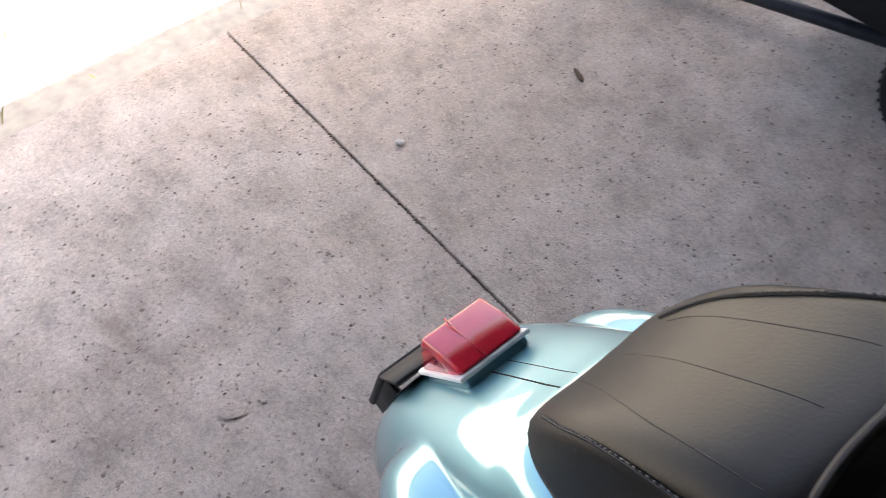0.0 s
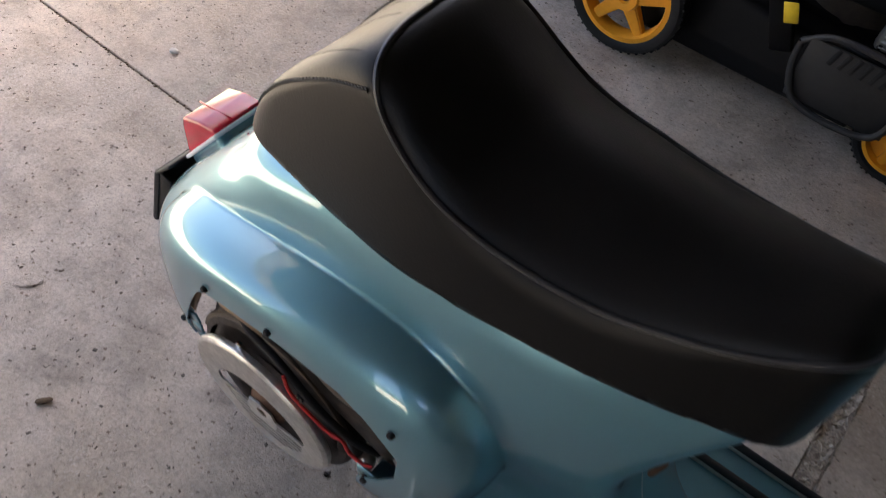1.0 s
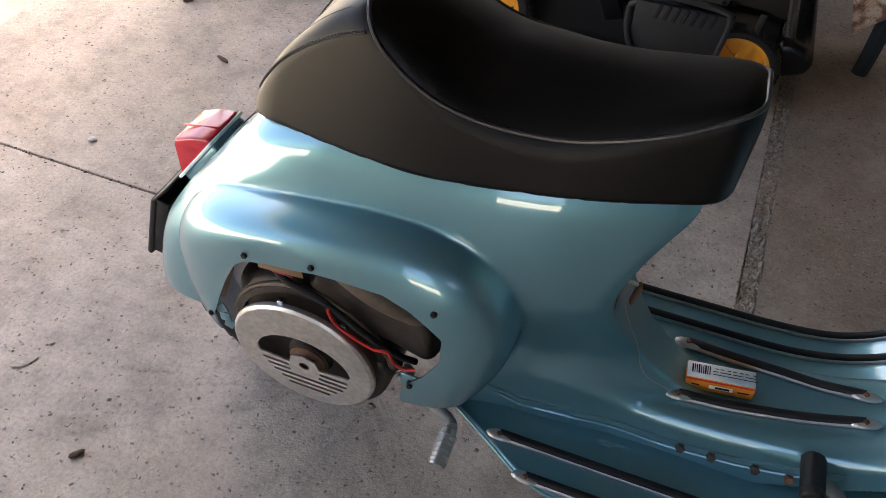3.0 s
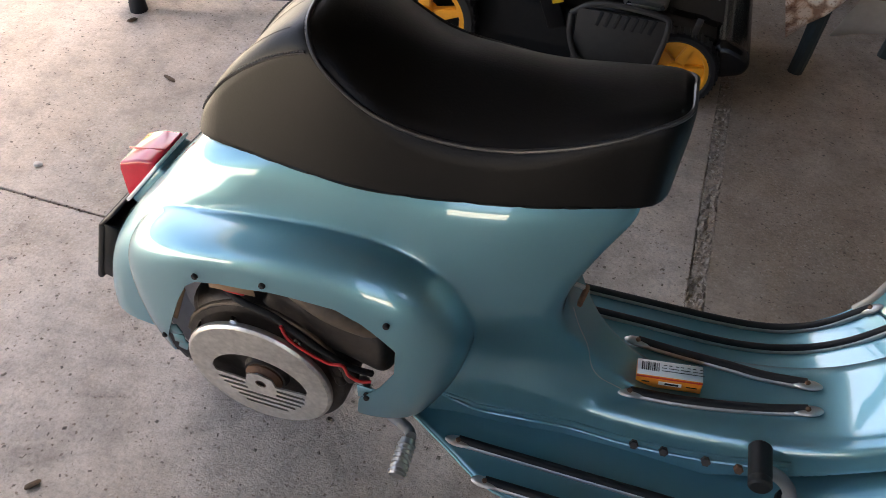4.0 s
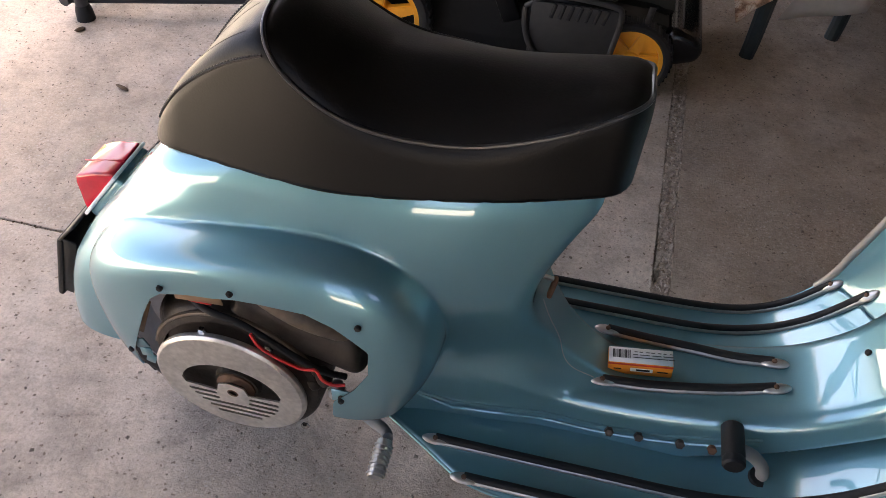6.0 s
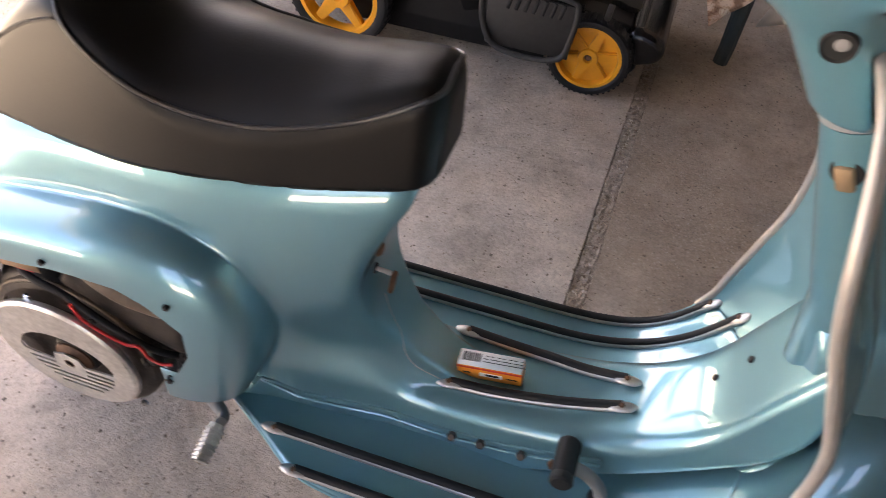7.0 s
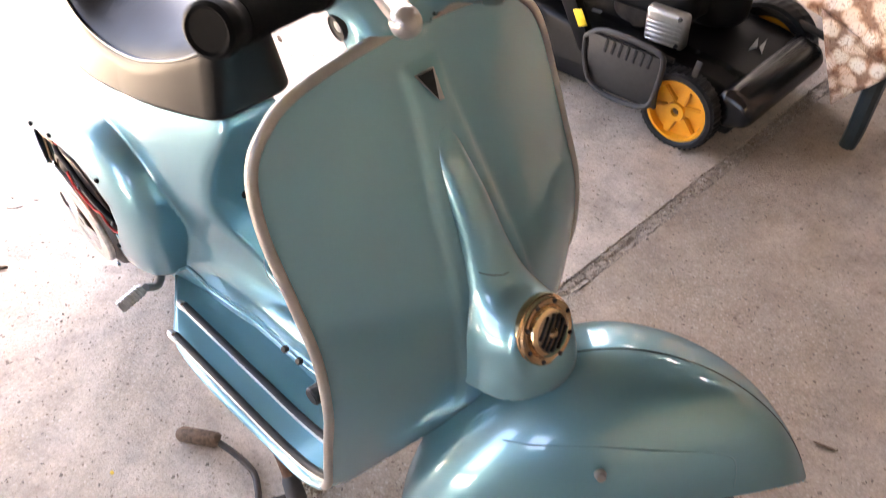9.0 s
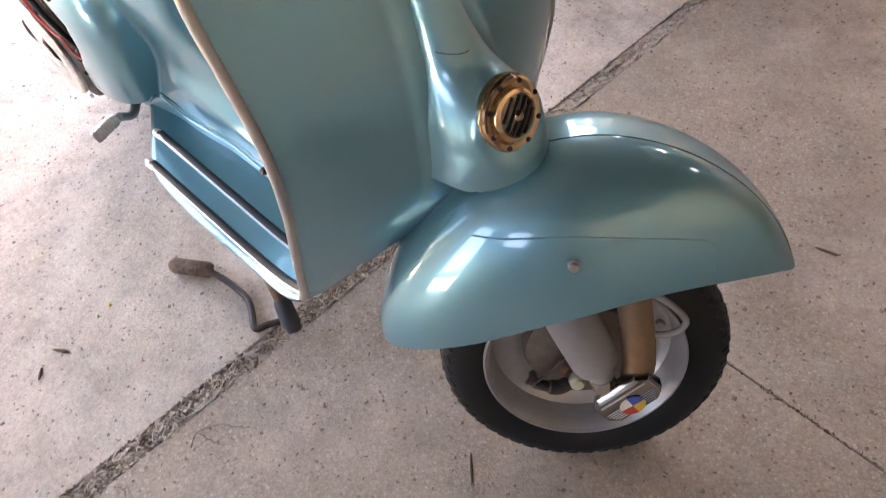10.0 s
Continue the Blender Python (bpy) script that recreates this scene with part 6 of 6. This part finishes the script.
# table with a shell print cloth
table = thing("garden_table", "dark plastic garden table with tapered legs", "table")
GREENP = plain("dark_green_plastic", (0.022, 0.032, 0.032), 0.42, 0, 0, 0.15, 90, 0.05, 8)
for x, y in ((0.777, 1.412), (1.03, 1.59), (0.95, 2.25), (1.75, 1.62)):
    tube("table_leg", [(x, y, 0), (x + 0.005, y + 0.005, 0.05), (x + 0.02, y + 0.02, 0.70)], [0.021, 0.022, 0.030], GREENP, table, "tapered dark plastic leg", 10)
part("tabletop", box(bmesh.new(), (1.05, 0.80, 0.03), pose(1.245, 1.80, 0.715), 0.008, 2), GREENP, table)


def shells():
    """Printed shells: rounded cells in cream, apricot and rose, many with ribs that fan out from a hinge."""
    m, n, l, b = nodes_of("shell_print")
    tc = n.new("ShaderNodeTexCoord")

    def calc(op, a, c=0.0):
        x = n.new("ShaderNodeMath")
        x.operation = op
        for k, w in enumerate((a, c)):
            if isinstance(w, (int, float)):
                x.inputs[k].default_value = w
            else:
                l.new(w, x.inputs[k])
        return x.outputs[0]

    def ramp(src, *stops):
        r = n.new("ShaderNodeValToRGB")
        while len(r.color_ramp.elements) < len(stops):
            r.color_ramp.elements.new(0.5)
        for e, (p, c) in zip(r.color_ramp.elements, stops):
            e.position, e.color = p, (*c, 1) if isinstance(c, tuple) else (c, c, c, 1)
        l.new(src, r.inputs[0])
        return r.outputs[0]

    def times(fac, a, c):
        x = n.new("ShaderNodeMix")
        x.data_type, x.blend_type = "RGBA", "MULTIPLY"
        if isinstance(fac, float):
            x.inputs[0].default_value = fac
        else:
            l.new(fac, x.inputs[0])
        l.new(a, x.inputs[6])
        l.new(c, x.inputs[7])
        return x.outputs[2]
    bend = n.new("ShaderNodeTexNoise")
    bend.inputs["Scale"].default_value, bend.inputs["Detail"].default_value = 40, 2
    l.new(tc.outputs["Object"], bend.inputs["Vector"])
    sway = n.new("ShaderNodeMix")
    sway.data_type = "VECTOR"
    sway.inputs[0].default_value = 0.018
    l.new(tc.outputs["Object"], sway.inputs[4])
    l.new(bend.outputs["Color"], sway.inputs[5])
    flat = n.new("ShaderNodeVectorMath")
    flat.operation = "MULTIPLY"
    flat.inputs[1].default_value = (1, 0.55, 1)
    l.new(sway.outputs[1], flat.inputs[0])
    cell = n.new("ShaderNodeTexVoronoi")
    cell.inputs["Scale"].default_value = 26
    l.new(flat.outputs[0], cell.inputs["Vector"])
    pick = n.new("ShaderNodeSeparateColor")
    l.new(cell.outputs["Color"], pick.inputs[0])
    off = n.new("ShaderNodeVectorMath")
    off.operation = "SUBTRACT"
    l.new(flat.outputs[0], off.inputs[0])
    l.new(cell.outputs["Position"], off.inputs[1])
    xyz = n.new("ShaderNodeSeparateXYZ")
    l.new(off.outputs[0], xyz.inputs[0])
    # the hinge lies off the middle, on a side that differs from shell to shell
    spin = calc("MULTIPLY", pick.outputs[2], 6.28)
    hx = calc("ADD", xyz.outputs[0], calc("MULTIPLY", calc("COSINE", spin), 0.023))
    hz = calc("ADD", xyz.outputs[2], calc("MULTIPLY", calc("SINE", spin), 0.023))
    fan = calc("SINE", calc("MULTIPLY", calc("ARCTAN2", hx, hz), 26.0))
    ribs = ramp(calc("ADD", calc("MULTIPLY", fan, 0.5), 0.5), (0.0, (0.80, 0.68, 0.60)), (0.5, (1, 1, 1)))
    fleck = n.new("ShaderNodeTexNoise")
    fleck.inputs["Scale"].default_value, fleck.inputs["Detail"].default_value = 170, 3
    l.new(tc.outputs["Object"], fleck.inputs["Vector"])
    base = ramp(pick.outputs[0], (0.0, (0.80, 0.60, 0.44)), (0.2, (0.86, 0.76, 0.62)), (0.42, (0.90, 0.85, 0.76)), (0.6, (0.86, 0.66, 0.50)), (0.75, (0.90, 0.82, 0.74)), (0.93, (0.66, 0.44, 0.30)))
    col = times(ramp(pick.outputs[1], (0.30, 0.0), (0.34, 1.0)), base, ribs)
    col = times(0.8, col, ramp(fleck.outputs[0], (0.36, (0.55, 0.43, 0.34)), (0.44, (1, 1, 1))))
    col = times(0.9, col, ramp(cell.outputs["Distance"], (0.38, (1, 1, 1)), (0.52, (0.90, 0.80, 0.70)), (0.58, (0.66, 0.47, 0.36)), (0.68, (0.32, 0.17, 0.10))))
    l.new(col, b.inputs["Base Color"])
    b.inputs["Roughness"].default_value = 0.4
    return m


SHELLS = shells()


def drape(corners, nu, nv, wave):
    """A hanging piece of cloth between two lines, with soft folds."""
    a, b, c, d = (np.array(p, float) for p in corners)
    verts = []
    for i in range(nu):
        u = i / (nu - 1)
        for j in range(nv):
            t = j / (nv - 1)
            p = (a * (1 - u) + b * u) * (1 - t) + (d * (1 - u) + c * u) * t
            verts.append(p + np.array((0.2, -1, 0)) * wave * t * math.sin(9 * u + 1.5) + np.array((0, -1, 0)) * wave * 0.4 * math.sin(21 * u + 4 * t))
    faces = [(i * nv + j, (i + 1) * nv + j, (i + 1) * nv + j + 1, i * nv + j + 1) for i in range(nu - 1) for j in range(nv - 1)]
    return verts, faces


cloth = thing("tablecloth", "seashell print oilcloth hanging over the garden table", "tablecloth")
solid(raw("cloth_top", *drape([(0.70, 1.385, 0.735), (1.78, 1.385, 0.735), (1.78, 2.22, 0.735), (0.70, 2.22, 0.735)], 20, 14, 0.0), SHELLS, cloth), 0.0012)
solid(raw("hanging_corner", *drape([(0.70, 1.382, 0.738), (0.90, 1.38, 0.738), (0.832, 1.372, 0.245), (0.556, 1.350, 0.362)], 14, 18, 0.006), SHELLS, cloth), 0.0012)
solid(raw("hanging_corner", *drape([(0.632, 1.352, 0.352), (0.828, 1.368, 0.265), (0.81, 1.372, 0.225), (0.7135, 1.385, 0.112)], 12, 12, 0.004), SHELLS, cloth), 0.0012)
solid(raw("hanging_side", *drape([(0.90, 1.380, 0.738), (1.78, 1.38, 0.738), (1.80, 1.372, 0.30), (0.832, 1.370, 0.26)], 22, 16, 0.012), SHELLS, cloth), 0.0012)
solid(raw("hanging_side", *drape([(0.70, 2.22, 0.738), (0.70, 1.385, 0.738), (0.560, 1.352, 0.362), (0.66, 2.22, 0.40)], 20, 14, 0.010), SHELLS, cloth), 0.0012)
PALECLOTH = plain("cloth_underside", (0.55, 0.5, 0.43), 0.8, 0, 0, 0.1, 60, 0.1, 6)
solid(raw("turned_corner", *drape([(0.90, 1.46, 0.30), (1.10, 1.46, 0.34), (1.06, 1.49, 0.14), (0.84, 1.49, 0.085)], 8, 8, 0.004), PALECLOTH, cloth, "pale underside of the cloth"), 0.0012)

# hanging printed cloth further back
banner = thing("printed_cloth", "black and white kitchen print cloth hanging upside down", "cloth")
SQW = plain("print_white", (0.62, 0.60, 0.57), 0.8, 0, 0, 0.06, 200, 0.05, 6)
SQG = plain("print_grey", (0.33, 0.32, 0.34), 0.8, 0, 0, 0.08, 200, 0.05, 6)
SQB = plain("print_black", (0.03, 0.03, 0.032), 0.8, 0, 0, 0.1, 200, 0.05, 6)


def low_edge(x):
    return 0.195 + 0.062 * (x + 0.3)


xs = [-1.35, -1.11, -0.88, -0.655, -0.43, -0.20, 0.03, 0.245, 0.50, 0.74, 1.0]
for i, (x0, x1) in enumerate(zip(xs, xs[1:])):
    bm = bmesh.new()
    z0, z1 = low_edge(x0), low_edge(x1)
    bm.faces.new([bm.verts.new(p) for p in ((x0, 2.62, z0), (x1, 2.62, z1), (x1, 2.62, 1.1), (x0, 2.62, 1.1))])
    solid(part("print_square", bm, SQB if i % 2 == 0 else SQW, banner, smooth=False), 0.003, 0)
    bm = bmesh.new()
    bm.faces.new([bm.verts.new(p) for p in ((x0 + 0.002, 2.616, z0), (x1 - 0.002, 2.616, z1), (x1 - 0.002, 2.616, z1 + 0.055), (x0 + 0.002, 2.616, z0 + 0.055))])
    solid(part("print_border", bm, SQG if i % 2 == 0 else SQW, banner, smooth=False), 0.002, 0)
    cx = (x0 + x1) / 2
    if i % 2:
        for k in (-1, 1):
            bm = bmesh.new()
            zc = low_edge(cx) + 0.14
            lathe(bm, [(0.004, -0.04), (0.004, 0.0), (0.028, 0.03), (0.032, 0.07), (0.0, 0.071)], Matrix.Translation((cx + 0.05 * k, 2.6165, zc)) @ Matrix.Diagonal((1, 0.03, -1, 1)), 14)
            part("printed_glass", bm, SQG, banner, "grey printed glass")


def lettering(text, size, x, z):
    cu = bpy.data.curves.new("lettering", "FONT")
    cu.body, cu.size, cu.extrude = text, size, 0.001
    cu.align_x = "CENTER"
    ob = new("lettering", cu)
    bpy.context.view_layer.update()
    me = bpy.data.meshes.new_from_object(ob.evaluated_get(bpy.context.evaluated_depsgraph_get()))
    bpy.data.objects.remove(ob)
    o = link("lettering", me, SQW, banner, "white printed lettering", smooth=False)
    o.matrix_basis = Matrix.Translation((x, 2.615, z)) @ Matrix.Rotation(radians(180), 4, "Y") @ Matrix.Rotation(radians(90), 4, "X")
    return o


lettering("K", 0.24, 0.195, 0.415)
lettering("üche", 0.085, 0.085, 0.375)
lettering("ina", 0.085, -0.315, 0.40)
# bicycle wheel behind, plastic cup
bike = thing("bicycle", "bicycle behind the hanging cloth", "bicycle")
bw = Matrix.Translation((0.42, 2.72, 0.335)) @ Matrix.Rotation(radians(90), 4, "X") @ Matrix.Rotation(radians(0), 4, "Y")
tagged(part("tyre", lathe(bmesh.new(), [(0.335, 0), (0.33, 0.014), (0.318, 0.02), (0.305, 0.016), (0.305, -0.016), (0.318, -0.02), (0.33, -0.014)], bw, 72, True), BLACK, bike, "black bicycle tyre with tan wall"))
part("rim", lathe(bmesh.new(), [(0.306, 0.013), (0.290, 0.011), (0.285, 0), (0.290, -0.011), (0.306, -0.013)], bw, 72), plain("tan_wall", (0.42, 0.36, 0.26), 0.6, 0, 0, 0.1, 60, 0, 8), bike, "tan bicycle rim")
for k in range(28):
    a = radians(360 * k / 28)
    tube("spoke", [bw @ Vector((0.02 * math.cos(a + 0.9), 0.02 * math.sin(a + 0.9), 0.02 * (-1) ** k)), bw @ Vector((0.288 * math.cos(a), 0.288 * math.sin(a), 0))], 0.0012, CHROME, bike, seg=5)
part("hub", lathe(bmesh.new(), [(0, 0.05), (0.02, 0.045), (0.014, 0.03), (0.014, -0.03), (0.02, -0.045), (0, -0.05)], bw, 16), CHROME, bike)
for z1, x1 in ((0.9, 0.25), (0.55, 1.0)):
    tube("frame_tube", [(0.42, 2.77, 0.335), (x1, 2.77, z1)], 0.011, STEEL, bike)
tagged(part("plastic_cup", lathe(bmesh.new(), [(0, 0.0), (0.026, 0.0), (0.036, 0.095), (0.0375, 0.096), (0.0365, 0.094), (0.025, 0.004), (0, 0.004)], Matrix.Translation((0.30, 2.47, 0.037)) @ pose(0, 0, 0, 0, -90, 8), 28), WHITE), "white plastic cup lying on its side on the floor", "cup")

# outside the door
bucket = thing("bucket", "faded yellow plastic bucket on the ground outside", "bucket")
YB = plain("faded_yellow", (0.75, 0.52, 0.08), 0.5, 0, 0, 0.1, 40, 0, 6)
part("shell", lathe(bmesh.new(), [(0, 0.0), (0.10, 0.0), (0.105, 0.004), (0.135, 0.24), (0.142, 0.243), (0.142, 0.25), (0.131, 0.25), (0.100, 0.01), (0, 0.01)], Matrix.Translation((-2.06, 1.52, -0.03)), 40), YB, bucket)
tube("bail", arc([(-2.06, 1.385, 0.20), (-2.14, 1.40, 0.17), (-2.20, 1.52, 0.15), (-2.14, 1.64, 0.17), (-2.06, 1.655, 0.20)], 6), 0.003, CHROME, bucket, "wire bail")
rake = thing("rake", "dark iron rake head resting on the ground", "rake")
tube("head", [(-1.92, 1.63, 0.045), (-1.63, 1.87, 0.045)], 0.011, STEEL, rake)
for k in range(12):
    p = Vector((-1.91, 1.638, 0.045)).lerp(Vector((-1.64, 1.862, 0.045)), k / 11)
    tube("tine", [p, p + Vector((0.012, -0.016, -0.03)), p + Vector((0.016, -0.02, -0.072))], [0.0055, 0.005, 0.003], STEEL, rake, seg=8)
tube("handle", [(-1.775, 1.75, 0.05), (-1.80, 1.78, 0.5), (-1.86, 1.86, 1.4)], 0.013, GREYWOOD, rake, "wooden handle")
tagged(part("wooden_post", box(bmesh.new(), (0.07, 0.05, 1.2), pose(-1.70, 2.10, 0.57, 4, 3, 20), 0.006, 2), GREYWOOD), "weathered wooden post standing outside", "post")

# litter on the concrete
LEAF = plain("dead_leaf", (0.11, 0.07, 0.04), 0.9, 0, 0, 0.4, 90, 0.3, 20)
CHIP = plain("pale_chip", (0.62, 0.57, 0.5), 0.8, 0, 0, 0.2, 90, 0.2, 20)


def litter(name, label, x, y, length, width, height, turn, mat, seed):
    rnd = random.Random(seed)
    bm = bmesh.new()
    bmesh.ops.create_icosphere(bm, subdivisions=2, radius=0.5)
    for vv in bm.verts:
        vv.co *= 1 + 0.35 * (rnd.random() - 0.5)
    bmesh.ops.transform(bm, matrix=pose(x, y, height * 0.42, 0, 0, turn) @ Matrix.Diagonal((length, width, height, 1)), verts=bm.verts)
    return tagged(part(name, bm, mat, smooth=False), label, "litter", "litter on the floor")


litter("pebble", "pale pebble chip lying on the concrete", -0.911, 0.367, 0.022, 0.016, 0.010, 20, CHIP, 1)
litter("dead_leaf", "curled dark dead leaf on the concrete", -0.818, 0.776, 0.045, 0.012, 0.010, -20, LEAF, 2)
litter("stone", "flat grey stone flake on the concrete", -0.619, -0.187, 0.045, 0.032, 0.005, 40, CONCRETE, 3)
litter("bark", "small dark piece of bark on the concrete", -0.411, -0.302, 0.026, 0.011, 0.009, 50, LEAF, 4)
litter("twig", "thin dry twig lying on the concrete", 0.955, -0.152, 0.055, 0.004, 0.004, -45, LEAF, 5)
litter("twig", "short dry twig lying on the concrete", 0.287, -0.484, 0.032, 0.005, 0.005, 35, LEAF, 6)
litter("twig", "short dry twig lying on the concrete", 0.302, -0.531, 0.026, 0.005, 0.005, -40, LEAF, 7)
litter("twig", "thin dry twig lying on the concrete", 1.14, 0.533, 0.04, 0.005, 0.005, 14, LEAF, 8)
litter("seed", "yellow seed lying on the concrete", 0.27, -0.375, 0.009, 0.007, 0.006, 0, YB, 9)
litter("paper_scrap", "crumpled pale paper scrap on the concrete", 0.105, 0.822, 0.022, 0.016, 0.016, 30, CHIP, 10)
litter("twig", "small bent twig on the concrete", 0.112, 0.79, 0.028, 0.006, 0.006, 70, RUST, 11)
litter("dead_leaf", "curled dark dead leaf on the concrete", -1.075, 1.0, 0.03, 0.014, 0.012, 60, LEAF, 12)
litter("dead_leaf", "curled dark dead leaf on the concrete", -0.28, 2.62, 0.05, 0.03, 0.02, 60, LEAF, 13)


def scatter(name, label, category, count, seed, place, shape, mat):
    """Many small pieces in one mesh."""
    rnd = random.Random(seed)
    verts, faces = [], []
    for _ in range(count):
        x, y, z = place(rnd)
        pts, fs = shape(rnd)
        a = rnd.uniform(0, 2 * math.pi)
        base = len(verts)
        verts += [(x + px * math.cos(a) - py * math.sin(a), y + px * math.sin(a) + py * math.cos(a), z + pz) for px, py, pz in pts]
        faces += [tuple(base + k for k in f) for f in fs]
    return tagged(raw(name, verts, faces, mat, smooth=False), label, category, kind="stuff")


def chip(rnd):
    w, d, h = (0.0008 + 0.0034 * rnd.random() ** 2 for _ in range(3))
    pts = [(-w, -d * rnd.uniform(0.4, 1), 0), (w * rnd.uniform(0.5, 1), -d, 0), (w, d * rnd.uniform(0.4, 1), 0), (-w * rnd.uniform(0.3, 1), d, 0), (w * rnd.uniform(-0.4, 0.4), d * rnd.uniform(-0.4, 0.4), h * 0.9)]
    return pts, [(0, 1, 4), (1, 2, 4), (2, 3, 4), (3, 0, 4)]


def blade(rnd):
    h, lean, w = rnd.uniform(0.02, 0.07), rnd.uniform(-0.03, 0.03), 0.0018
    return [(-w, 0, 0), (w, 0, 0), (w * 0.6 + lean * 0.4, 0.004, h * 0.6), (lean, 0.006, h)], [(0, 1, 2), (0, 2, 3)]


scatter("grit", "small sand and mortar crumbs scattered on the concrete", "grit", 7000, 3,
        lambda r: (r.uniform(-1.3, 1.9), r.uniform(-0.9, 2.4), 0.0), chip, plain("sandy_grit", (0.20, 0.165, 0.13), 0.9, 0, 0, 0.5, 40, 0, 3))


def joint_place(r):
    y = r.uniform(-0.9, 0.35) if r.random() < 0.85 else r.uniform(0.35, 1.6)
    return 0.5605 + 0.030 * y + max(-0.021, min(0.019, r.gauss(-0.001, 0.0125))), y, -0.001


def narrow_place(r):
    x = r.uniform(-1.46, 1.5)
    return x, 0.2565 - (0.0155 if x < 0.56 else 0.0105) * x + r.gauss(0, 0.0022), -0.0006


def island(name, tones):
    """Loose pieces, each of one tone picked by chance."""
    m, n, l, b = nodes_of(name)
    pick, ramp = n.new("ShaderNodeNewGeometry"), n.new("ShaderNodeValToRGB")
    ramp.color_ramp.interpolation = "CONSTANT"
    while len(ramp.color_ramp.elements) < len(tones):
        ramp.color_ramp.elements.new(0.5)
    for k, c in enumerate(tones):
        ramp.color_ramp.elements[k].position, ramp.color_ramp.elements[k].color = k / len(tones), (*c, 1)
    l.new(pick.outputs["Random Per Island"], ramp.inputs[0])
    l.new(ramp.outputs[0], b.inputs["Base Color"])
    b.inputs["Roughness"].default_value = 0.9
    return m


def straw(rnd):
    n, w, h = rnd.uniform(0.004, 0.012), rnd.uniform(0.0004, 0.0008), rnd.uniform(0.001, 0.004)
    return [(-n, -w, 0), (-n, w, 0), (0, w * 1.3, h), (0, -w * 1.3, h), (n, w, h * 0.6), (n, -w, h * 0.6)], [(0, 1, 2, 3), (3, 2, 4, 5)]


def crumb(rnd):
    pts, fs = chip(rnd)
    k = rnd.uniform(0.9, 1.7)
    return [(x * k, y * k, z * k) for x, y, z in pts], fs


scatter("joint_crumb_drift", "brown mortar crumbs along the open floor joint", "grit", 4600, 8, joint_place, crumb,
        island("mortar_grit", [(0.20, 0.15, 0.105), (0.30, 0.24, 0.18), (0.40, 0.33, 0.26), (0.27, 0.215, 0.165), (0.50, 0.44, 0.37)]))
scatter("joint_straw", "dry straw bits caught in the floor joint", "straw", 300, 21, joint_place, straw,
        island("straw_bits", [(0.52, 0.44, 0.32), (0.34, 0.26, 0.16), (0.62, 0.56, 0.46), (0.22, 0.16, 0.10)]))
scatter("dry_grass", "sparse dry yellow grass on the ground outside", "grass", 1500, 5,
        lambda r: (-1.55 - abs(r.gauss(0, 0.9)), r.uniform(-2.0, 3.0), -0.03), blade, plain("dry_grass_blade", (0.38, 0.34, 0.10), 0.8, 0, 0, 0.3, 30, 0, 3))
scatter("joint_dirt", "dark dirt caught along the narrow floor joint", "dirt", 420, 12,
        narrow_place, chip, LEAF)
